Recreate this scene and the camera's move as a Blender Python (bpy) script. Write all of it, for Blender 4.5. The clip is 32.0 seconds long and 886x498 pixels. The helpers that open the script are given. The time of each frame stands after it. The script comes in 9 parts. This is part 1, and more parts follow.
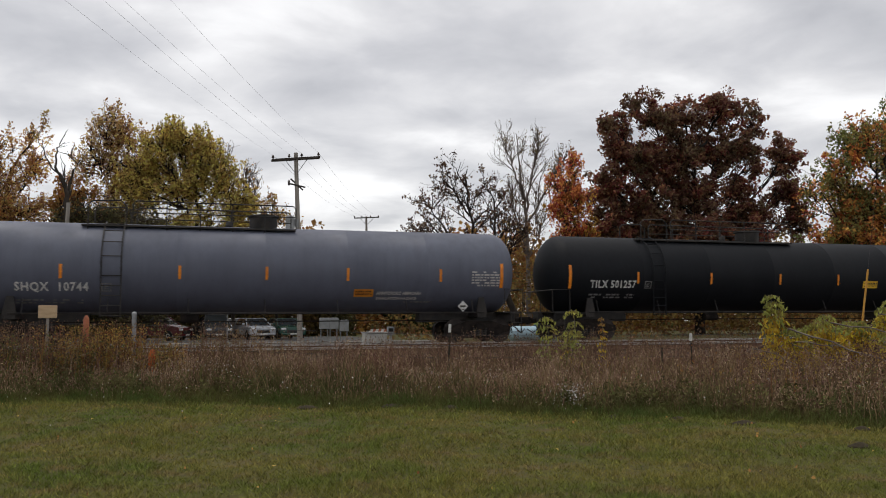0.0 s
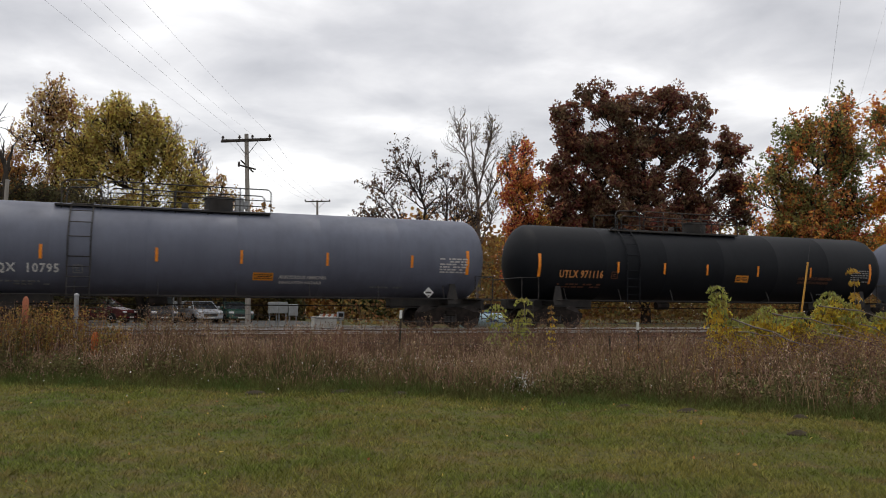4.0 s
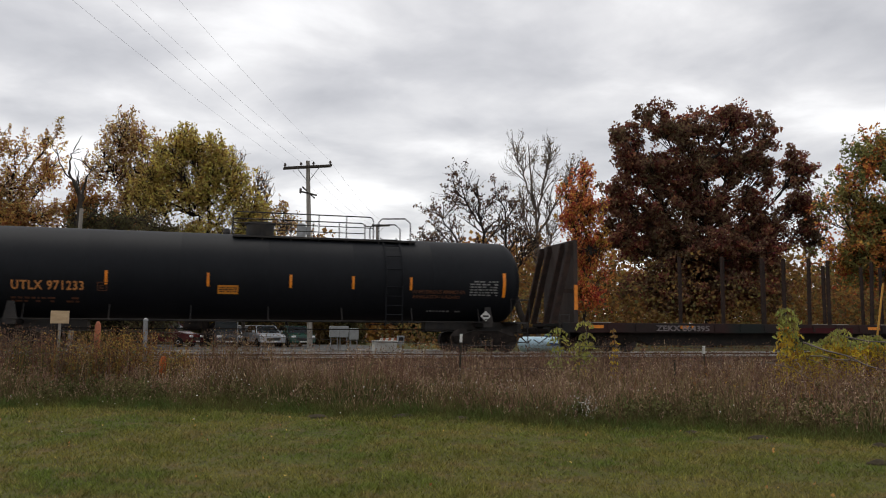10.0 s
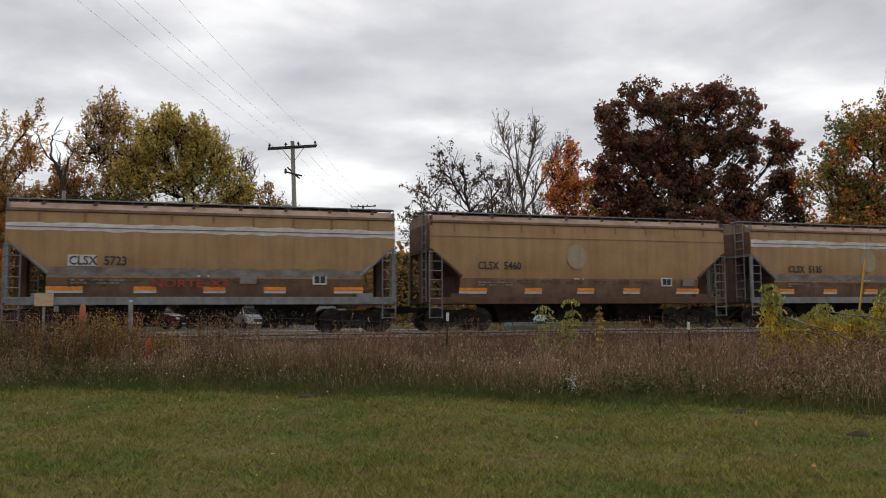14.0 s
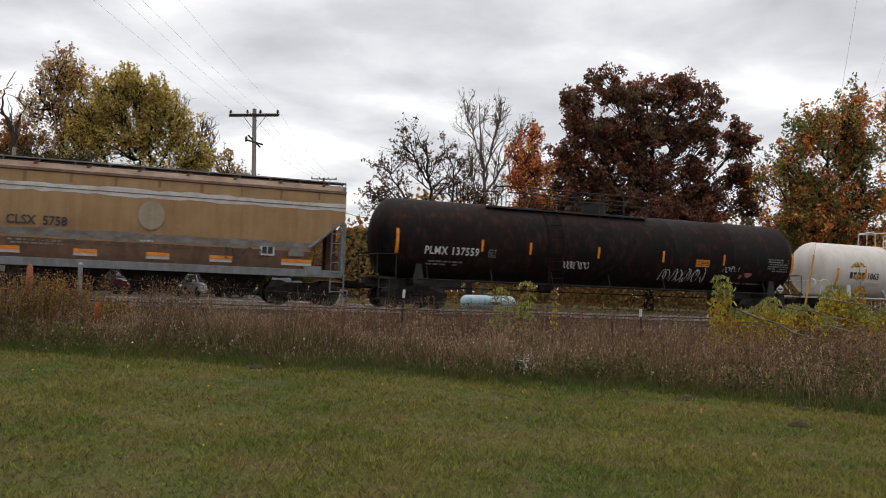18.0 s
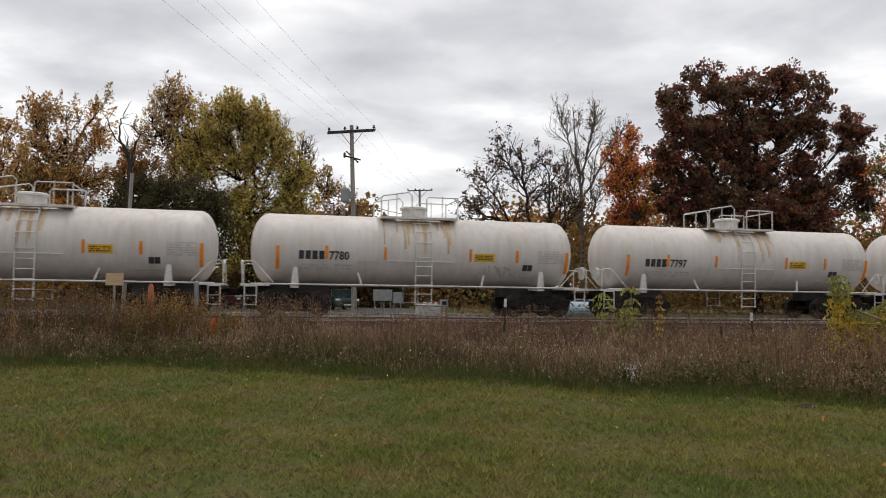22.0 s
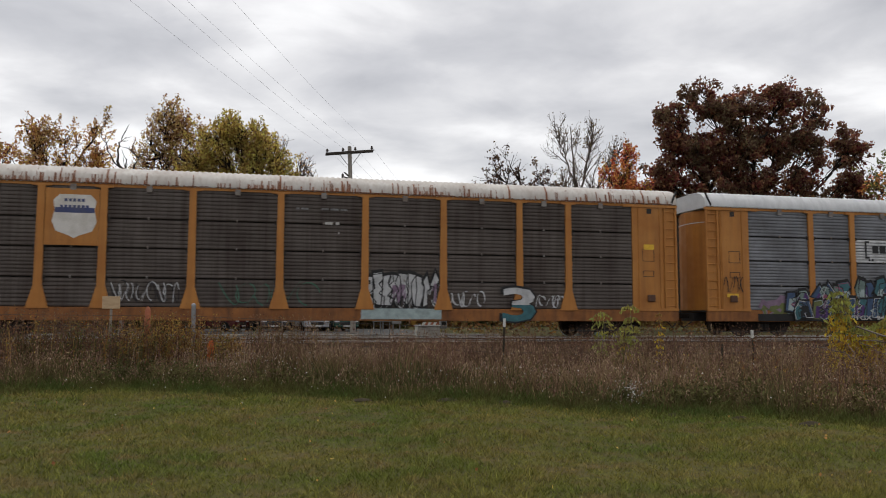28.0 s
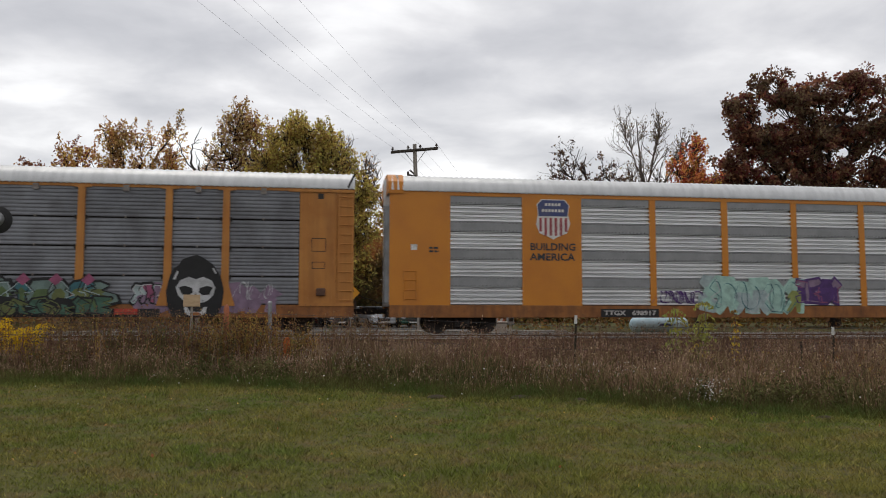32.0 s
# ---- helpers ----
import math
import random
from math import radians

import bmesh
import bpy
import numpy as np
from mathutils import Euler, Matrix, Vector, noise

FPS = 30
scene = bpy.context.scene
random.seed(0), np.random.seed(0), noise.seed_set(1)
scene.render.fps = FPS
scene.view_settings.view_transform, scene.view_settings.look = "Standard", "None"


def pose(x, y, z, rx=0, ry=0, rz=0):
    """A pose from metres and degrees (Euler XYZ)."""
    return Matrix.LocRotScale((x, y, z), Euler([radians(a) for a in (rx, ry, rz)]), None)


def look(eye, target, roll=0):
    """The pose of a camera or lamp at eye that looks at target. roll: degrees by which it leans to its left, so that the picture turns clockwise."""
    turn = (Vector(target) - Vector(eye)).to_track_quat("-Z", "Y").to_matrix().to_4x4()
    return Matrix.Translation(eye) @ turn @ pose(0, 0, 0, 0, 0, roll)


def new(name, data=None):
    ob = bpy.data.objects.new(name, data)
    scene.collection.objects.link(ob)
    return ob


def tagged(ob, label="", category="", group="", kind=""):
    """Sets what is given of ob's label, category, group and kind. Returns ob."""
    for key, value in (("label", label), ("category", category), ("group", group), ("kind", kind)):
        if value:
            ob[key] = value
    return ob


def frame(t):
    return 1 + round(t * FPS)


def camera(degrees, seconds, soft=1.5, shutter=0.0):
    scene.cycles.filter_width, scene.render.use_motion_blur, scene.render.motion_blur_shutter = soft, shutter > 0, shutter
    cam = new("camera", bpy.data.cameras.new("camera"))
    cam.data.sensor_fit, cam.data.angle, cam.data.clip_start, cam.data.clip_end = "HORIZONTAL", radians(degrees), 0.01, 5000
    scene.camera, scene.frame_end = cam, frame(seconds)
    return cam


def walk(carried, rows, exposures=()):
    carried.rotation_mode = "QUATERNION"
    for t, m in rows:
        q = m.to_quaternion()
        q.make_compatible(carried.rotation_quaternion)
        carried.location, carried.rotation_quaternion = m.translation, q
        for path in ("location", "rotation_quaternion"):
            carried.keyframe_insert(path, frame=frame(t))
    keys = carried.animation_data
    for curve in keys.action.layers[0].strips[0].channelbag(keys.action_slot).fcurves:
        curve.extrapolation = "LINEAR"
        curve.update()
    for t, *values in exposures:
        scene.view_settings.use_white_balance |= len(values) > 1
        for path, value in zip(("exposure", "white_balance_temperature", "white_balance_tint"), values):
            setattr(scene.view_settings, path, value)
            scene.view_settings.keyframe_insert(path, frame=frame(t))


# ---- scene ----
cam = camera(58.3, 32.0, soft=1.0, shutter=0.15)
PATH = [
    (0.0, (0.071, -0.027, 1.591), (5.809, 19.041, 3.453), -0.37),
    (0.5, (0.068, -0.044, 1.576), (5.751, 19.049, 3.354), -0.41),
    (1.0, (0.026, -0.035, 1.587), (6.100, 18.940, 3.337), -0.60),
    (1.5, (0.069, -0.055, 1.606), (6.538, 18.784, 3.413), -0.65),
    (2.0, (0.035, -0.015, 1.590), (6.991, 18.592, 3.911), -0.73),
    (2.5, (0.031, -0.001, 1.614), (7.145, 18.593, 3.523), -0.63),
    (4.5, (0.054, 0.026, 1.598), (6.956, 18.745, 2.996), 0.79),
    (5.0, (0.057, -0.000, 1.604), (7.351, 18.581, 2.843), 2.17),
    (5.5, (0.071, 0.002, 1.603), (7.678, 18.462, 2.773), 2.55),
    (6.0, (0.071, 0.015, 1.612), (7.876, 18.392, 2.778), 3.11),
    (6.5, (0.058, 0.016, 1.611), (7.934, 18.355, 2.896), 3.50),
    (7.0, (0.042, 0.045, 1.602), (7.813, 18.425, 2.933), 3.12),
    (7.5, (-0.004, 0.055, 1.616), (6.447, 18.919, 3.198), 1.88),
    (8.0, (-0.015, 0.038, 1.624), (5.480, 19.171, 3.560), 1.12),
    (8.5, (-0.012, 0.044, 1.615), (5.317, 19.202, 3.754), 0.64),
    (9.0, (-0.001, 0.055, 1.614), (5.177, 19.255, 3.743), 0.40),
    (9.5, (0.010, 0.032, 1.606), (5.247, 19.215, 3.752), 0.11),
    (10.0, (0.037, 0.045, 1.602), (5.531, 19.161, 3.695), 0.27),
    (10.5, (0.055, 0.076, 1.583), (5.790, 19.117, 3.716), 0.56),
    (11.0, (0.063, 0.091, 1.587), (5.873, 19.111, 3.704), 0.67),
    (11.5, (0.078, 0.091, 1.575), (5.900, 19.109, 3.677), 0.71),
    (12.0, (0.068, 0.080, 1.576), (5.958, 19.093, 3.528), 0.68),
    (12.5, (0.047, 0.057, 1.580), (6.027, 19.059, 3.355), 0.59),
    (13.0, (0.042, 0.034, 1.577), (5.980, 19.072, 3.091), 0.39),
    (13.5, (0.048, 0.042, 1.587), (5.861, 19.122, 3.067), -0.11),
    (14.0, (0.055, 0.040, 1.576), (5.884, 19.106, 3.167), -0.33),
    (14.5, (0.059, 0.040, 1.589), (6.091, 19.056, 2.998), -0.48),
    (16.5, (0.065, 0.042, 1.580), (6.734, 18.867, 2.657), 1.29),
    (17.0, (0.068, 0.060, 1.583), (6.831, 18.854, 2.601), 1.68),
    (17.5, (0.073, 0.066, 1.576), (6.883, 18.844, 2.593), 1.97),
    (18.0, (0.065, 0.073, 1.580), (6.893, 18.843, 2.627), 2.18),
    (18.5, (0.062, 0.072, 1.577), (6.895, 18.833, 2.735), 2.28),
    (19.0, (0.018, 0.035, 1.584), (6.824, 18.804, 2.773), 2.38),
    (19.5, (-0.006, 0.040, 1.588), (6.405, 18.948, 2.766), 2.57),
    (20.0, (-0.026, 0.033, 1.596), (5.577, 19.197, 2.753), 2.15),
    (20.5, (-0.013, 0.049, 1.598), (4.677, 19.445, 2.938), 1.13),
    (21.0, (0.010, 0.076, 1.593), (4.380, 19.543, 2.982), 0.91),
    (21.5, (-0.004, 0.041, 1.594), (4.454, 19.489, 2.971), 0.74),
    (22.0, (-0.039, 0.021, 1.613), (4.460, 19.472, 2.800), 0.72),
    (22.5, (-0.059, 0.004, 1.615), (4.431, 19.459, 2.763), 0.69),
    (23.0, (-0.033, 0.004, 1.614), (4.615, 19.423, 2.768), 0.79),
    (23.5, (-0.071, -0.029, 1.611), (4.847, 19.324, 2.727), 1.04),
    (24.0, (-0.102, -0.068, 1.622), (4.910, 19.262, 2.729), 1.17),
    (24.5, (-0.098, -0.061, 1.625), (4.996, 19.246, 2.744), 1.56),
    (26.5, (-0.046, 0.026, 1.615), (4.287, 19.492, 3.132), 0.91),
    (27.0, (0.021, 0.070, 1.607), (4.358, 19.528, 3.208), 0.55),
    (27.5, (0.020, 0.092, 1.603), (4.471, 19.520, 3.256), 0.40),
    (28.0, (0.014, 0.084, 1.614), (4.513, 19.498, 3.306), 0.17),
    (28.5, (0.025, 0.089, 1.633), (4.561, 19.487, 3.403), 0.06),
    (29.0, (-0.010, 0.086, 1.643), (4.614, 19.407, 3.947), -0.02),
    (29.5, (-0.063, 0.044, 1.656), (4.149, 19.471, 3.859), 0.01),
    (30.0, (-0.163, 0.001, 1.661), (3.443, 19.563, 3.743), 0.23),
    (30.5, (-0.217, -0.019, 1.664), (2.837, 19.664, 3.461), 0.45),
    (31.0, (-0.240, 0.033, 1.658), (2.720, 19.738, 3.379), 0.34),
    (31.5, (-0.220, 0.040, 1.647), (2.565, 19.775, 3.310), 0.22),
    (32.0, (-0.214, 0.010, 1.645), (2.757, 19.724, 3.229), 0.06),
]
EXPOSURES = [(0.0, 0.04), (2.0, 0.0), (3.5, 0.12), (5.0, 0.25), (8.0, 0.2), (10.0, 0.08), (11.5, 0.05), (13.0, -0.02), (14.0, 0.05), (17.0, 0.18), (20.0, 0.18), (22.0, 0.12), (24.0, 0.06), (28.0, 0.04), (30.0, 0.05), (32.0, 0.07)]
walk(cam, [(t, look(eye, target, roll)) for t, eye, target, roll in PATH], EXPOSURES)

# how far the train has run along +x at each time
RUN = [(0, 0.00), (2, -20.59), (4, -41.20), (6, -61.84), (8, -82.57), (10, -103.38), (12, -124.26), (14, -145.29), (16, -166.41), (18, -187.55), (20, -208.68), (22, -229.97), (24, -251.42), (26, -272.97), (28, -294.60), (30, -316.36), (32, -338.27)]

# ---- sky and light ----
world = bpy.data.worlds.new("sky")
scene.world = world
world.use_nodes = True
wn, wl = world.node_tree.nodes, world.node_tree.links
wn.clear()
w_out = wn.new("ShaderNodeOutputWorld")
w_bg = wn.new("ShaderNodeBackground")
w_sky = wn.new("ShaderNodeTexSky")
w_sky.sky_type, w_sky.sun_disc = "NISHITA", False
w_sky.sun_elevation, w_sky.sun_rotation = radians(75), radians(-20)
w_co = wn.new("ShaderNodeTexCoord")
w_sep = wn.new("ShaderNodeSeparateXYZ")
wl.new(w_co.outputs["Generated"], w_sep.inputs[0])


def w_math(op, a, b=None):
    n = wn.new("ShaderNodeMath")
    n.operation = op
    for i, v in enumerate((a, b)):
        if v is None:
            continue
        if isinstance(v, (int, float)):
            n.inputs[i].default_value = v
        else:
            wl.new(v, n.inputs[i])
    return n.outputs[0]


CLOUD_COVER = ((-18.4, 11.2, 6.0, 3.0, 0.07), (-19.0, 19.0, 11.0, 6.0, 0.11), (47.0, 21.0, 9.0, 6.0, 0.135), (2.1, 19.9, 4.5, 2.4, -0.1), (4.4, 22.0, 3.3, 1.6, -0.06), (-1.3, 17.7, 2.4, 1.2, -0.05), (17.4, 13.3, 4.9, 1.4, -0.1), (9.6, 9.9, 4.5, 1.6, -0.09), (44.3, 14.0, 5.3, 2.0, -0.1), (-9.2, 11.0, 2.9, 1.6, -0.09), (-18.3, 15.1, 3.3, 2.0, -0.05), (42.8, 9.4, 3.3, 1.2, -0.06), (-9.0, 19.2, 6.1, 1.6, 0.07), (24.0, 18.8, 10.2, 2.2, 0.06), (14.9, 12.3, 1.8, 0.7, 0.06), (-12.6, 13.4, 4.9, 1.2, 0.06), (9.4, 16.3, 3.7, 1.0, 0.03), (37.8, 20.5, 6.5, 1.6, 0.02), (-3.1, 15.3, 3.3, 1.0, 0.04))
# the cloud layer is flat: directions are projected onto a plane overhead
w_up = w_math("ADD", w_math("MAXIMUM", w_sep.outputs[2], 0.0), 0.13)
w_flat = wn.new("ShaderNodeCombineXYZ")
wl.new(w_math("DIVIDE", w_sep.outputs[0], w_up), w_flat.inputs[0])
wl.new(w_math("DIVIDE", w_sep.outputs[1], w_up), w_flat.inputs[1])


def w_noise(scale, detail, rough, warp, shift):
    mp = wn.new("ShaderNodeMapping")
    mp.inputs["Location"].default_value = shift
    wl.new(w_flat.outputs[0], mp.inputs["Vector"])
    n = wn.new("ShaderNodeTexNoise")
    for key, value in (("Scale", scale), ("Detail", detail), ("Roughness", rough), ("Distortion", warp)):
        n.inputs[key].default_value = value
    wl.new(mp.outputs[0], n.inputs["Vector"])
    return n.outputs["Fac"]


w_banks = w_noise(0.75, 3.0, 0.45, 0.2, (3.1, 7.4, 0.0))
w_puffs = w_noise(2.1, 6.0, 0.52, 0.25, (1.7, 2.2, 0.0))
w_thick = w_math("ADD", w_math("MULTIPLY", w_banks, 0.45), w_math("MULTIPLY", w_puffs, 0.55))
# large thinner and thicker stretches of the cover: azimuth from +y and height in degrees, half widths, amount
for az, el, half_az, half_el, amount in CLOUD_COVER:
    rel = wn.new("ShaderNodeVectorMath")
    rel.operation = "SUBTRACT"
    wl.new(w_co.outputs["Generated"], rel.inputs[0])
    a_, e_ = radians(az), radians(el)
    rel.inputs[1].default_value = (math.sin(a_) * math.cos(e_), math.cos(a_) * math.cos(e_), math.sin(e_))
    sq = wn.new("ShaderNodeVectorMath")
    sq.operation = "DIVIDE"
    wl.new(rel.outputs[0], sq.inputs[0])
    sq.inputs[1].default_value = (radians(half_az), radians(half_az), radians(half_el))
    ln = wn.new("ShaderNodeVectorMath")
    ln.operation = "LENGTH"
    wl.new(sq.outputs[0], ln.inputs[0])
    fall = wn.new("ShaderNodeMapRange")
    fall.interpolation_type = "SMOOTHERSTEP"
    fall.inputs["From Min"].default_value, fall.inputs["From Max"].default_value = 0.0, 1.6
    fall.inputs["To Min"].default_value, fall.inputs["To Max"].default_value = amount, 0.0
    wl.new(ln.outputs["Value"], fall.inputs["Value"])
    w_thick = w_math("ADD", w_thick, fall.outputs[0])
w_ramp = wn.new("ShaderNodeValToRGB")
cr = w_ramp.color_ramp
cr.elements[0].position, cr.elements[0].color = 0.34, (0.93, 0.915, 0.90, 1)
cr.elements[1].position, cr.elements[1].color = 0.70, (0.40, 0.395, 0.405, 1)
for place, colour in ((0.41, (0.82, 0.805, 0.795, 1)), (0.47, (0.69, 0.675, 0.67, 1)), (0.56, (0.55, 0.54, 0.545, 1))):
    cr.elements.new(place).color = colour
wl.new(w_thick, w_ramp.inputs["Fac"])
w_mix = wn.new("ShaderNodeMix")
w_mix.data_type = "RGBA"
w_mix.inputs["Factor"].default_value = 0.985
wl.new(w_sky.outputs[0], w_mix.inputs["A"])
wl.new(w_ramp.outputs["Color"], w_mix.inputs["B"])
wl.new(w_mix.outputs["Result"], w_bg.inputs["Color"])
w_bg.inputs["Strength"].default_value = 1.09
wl.new(w_bg.outputs[0], w_out.inputs[0])

sun = new("sun", bpy.data.lights.new("sun", "SUN"))
sun.data.energy, sun.data.angle, sun.data.color = 1.3, radians(40), (1.0, 0.95, 0.87)
sun.matrix_world = look((-6, 18, 45), (0, 10, 0))


import collections

# ---- materials ----
def mat(name, col, col2=None, rough=0.7, metal=0.0, scale=2.0, stretch=(1, 1, 1), fine=30.0, amount=0.25, bump=0.15, spot=(0.4, 0.65), rand=0.0, island=0.0, trans=0.0, spec=None):
    m = bpy.data.materials.new(name)
    m.use_nodes = True
    n, l = m.node_tree.nodes, m.node_tree.links
    b = n["Principled BSDF"]
    b.inputs["Roughness"].default_value, b.inputs["Metallic"].default_value = rough, metal
    b.inputs["Specular IOR Level"].default_value = spec if spec is not None else (0.12 if rough >= 0.79 or trans else 0.4)
    co = n.new("ShaderNodeTexCoord")
    mp = n.new("ShaderNodeMapping")
    mp.inputs["Scale"].default_value = stretch
    l.new(co.outputs["Object"], mp.inputs["Vector"])
    big, small = n.new("ShaderNodeTexNoise"), n.new("ShaderNodeTexNoise")
    big.inputs["Scale"].default_value, big.inputs["Detail"].default_value = scale, 8
    small.inputs["Scale"].default_value, small.inputs["Detail"].default_value = fine, 5
    l.new(mp.outputs[0], big.inputs["Vector"])
    l.new(mp.outputs[0], small.inputs["Vector"])
    ramp = n.new("ShaderNodeValToRGB")
    ramp.color_ramp.elements[0].position, ramp.color_ramp.elements[1].position = spot
    ramp.color_ramp.elements[0].color = (*col, 1)
    ramp.color_ramp.elements[1].color = (*(col2 or tuple(c * 0.7 for c in col)), 1)
    l.new(big.outputs["Fac"], ramp.inputs["Fac"])
    bc = n.new("ShaderNodeHueSaturation")
    l.new(ramp.outputs["Color"], bc.inputs["Color"])
    mul = n.new("ShaderNodeMath")
    mul.operation = "MULTIPLY_ADD"
    mul.inputs[1].default_value, mul.inputs[2].default_value = amount * 2, 1 - amount
    l.new(small.outputs["Fac"], mul.inputs[0])
    val = mul.outputs[0]
    if rand or island:
        src = n.new("ShaderNodeObjectInfo").outputs["Random"] if rand else n.new("ShaderNodeNewGeometry").outputs["Random Per Island"]
        k = rand or island
        add = n.new("ShaderNodeMath")
        add.operation = "MULTIPLY_ADD"
        add.inputs[1].default_value, add.inputs[2].default_value = 2 * k, 1 - k
        l.new(src, add.inputs[0])
        both = n.new("ShaderNodeMath")
        both.operation = "MULTIPLY"
        l.new(val, both.inputs[0])
        l.new(add.outputs[0], both.inputs[1])
        val = both.outputs[0]
        hue = n.new("ShaderNodeMath")
        hue.operation = "MULTIPLY_ADD"
        hue.inputs[1].default_value, hue.inputs[2].default_value = 0.05 * k / 0.3, 0.5 - 0.025 * k / 0.3
        l.new(src, hue.inputs[0])
        l.new(hue.outputs[0], bc.inputs["Hue"])
    l.new(val, bc.inputs["Value"])
    l.new(bc.outputs["Color"], b.inputs["Base Color"])
    if trans:
        b.inputs["Subsurface Weight"].default_value = 0.0
        tr = n.new("ShaderNodeBsdfTranslucent")
        l.new(bc.outputs["Color"], tr.inputs["Color"])
        ms = n.new("ShaderNodeMixShader")
        ms.inputs[0].default_value = trans
        l.new(b.outputs[0], ms.inputs[1])
        l.new(tr.outputs[0], ms.inputs[2])
        l.new(ms.outputs[0], n["Material Output"].inputs["Surface"])
    if bump:
        bp = n.new("ShaderNodeBump")
        bp.inputs["Strength"].default_value, bp.inputs["Distance"].default_value = bump, 0.02
        l.new(small.outputs["Fac"], bp.inputs["Height"])
        l.new(bp.outputs[0], b.inputs["Normal"])
    return m


def turf(name, colours, fine_amount, island=0.0, rough=0.9, trans=0.0, bump=0.0):
    """Mown grass: broad patches, tufts and thatch of four colours, mixed by three scales of noise."""
    m = bpy.data.materials.new(name)
    m.use_nodes = True
    n, l = m.node_tree.nodes, m.node_tree.links
    b = n["Principled BSDF"]
    b.inputs["Roughness"].default_value, b.inputs["Specular IOR Level"].default_value = rough, 0.15
    co = n.new("ShaderNodeTexCoord")

    def noise(scale, detail, lo, hi, rotate=0.0):
        mp = n.new("ShaderNodeMapping")
        mp.inputs["Location"].default_value = (scale * 1.7, scale * 0.9, 0)
        mp.inputs["Rotation"].default_value = (0, 0, rotate)
        l.new(co.outputs["Object"], mp.inputs["Vector"])
        t = n.new("ShaderNodeTexNoise")
        t.inputs["Scale"].default_value, t.inputs["Detail"].default_value = scale, detail
        l.new(mp.outputs[0], t.inputs["Vector"])
        r = n.new("ShaderNodeMapRange")
        r.inputs["From Min"].default_value, r.inputs["From Max"].default_value = lo, hi
        l.new(t.outputs["Fac"], r.inputs["Value"])
        return r.outputs[0]

    def mix(fac, a, c):
        x = n.new("ShaderNodeMix")
        x.data_type = "RGBA"
        l.new(fac, x.inputs["Factor"])
        for key, v in (("A", a), ("B", c)):
            if isinstance(v, tuple):
                x.inputs[key].default_value = (*v, 1)
            else:
                l.new(v, x.inputs[key])
        return x.outputs["Result"]

    col = mix(noise(0.55, 4, 0.36, 0.62), colours[0], colours[1])
    col = mix(noise(1.9, 5, 0.48, 0.70, 0.6), col, colours[2])
    col = mix(noise(6.5, 4, 0.56, 0.74, 1.1), col, colours[3])
    hsv = n.new("ShaderNodeHueSaturation")
    l.new(col, hsv.inputs["Color"])
    val = n.new("ShaderNodeMath")
    val.operation = "MULTIPLY_ADD"
    val.inputs[1].default_value, val.inputs[2].default_value = fine_amount * 2, 1 - fine_amount
    l.new(noise(16.0, 3, 0.25, 0.75), val.inputs[0])
    value = val.outputs[0]
    if island:
        k = n.new("ShaderNodeMath")
        k.operation = "MULTIPLY_ADD"
        k.inputs[1].default_value, k.inputs[2].default_value = 2 * island, 1 - island
        l.new(n.new("ShaderNodeNewGeometry").outputs["Random Per Island"], k.inputs[0])
        both = n.new("ShaderNodeMath")
        both.operation = "MULTIPLY"
        l.new(value, both.inputs[0])
        l.new(k.outputs[0], both.inputs[1])
        value = both.outputs[0]
    l.new(value, hsv.inputs["Value"])
    l.new(hsv.outputs["Color"], b.inputs["Base Color"])
    if trans:
        tr, ms = n.new("ShaderNodeBsdfTranslucent"), n.new("ShaderNodeMixShader")
        l.new(hsv.outputs["Color"], tr.inputs["Color"])
        ms.inputs[0].default_value = trans
        l.new(b.outputs[0], ms.inputs[1])
        l.new(tr.outputs[0], ms.inputs[2])
        l.new(ms.outputs[0], n["Material Output"].inputs["Surface"])
    return m


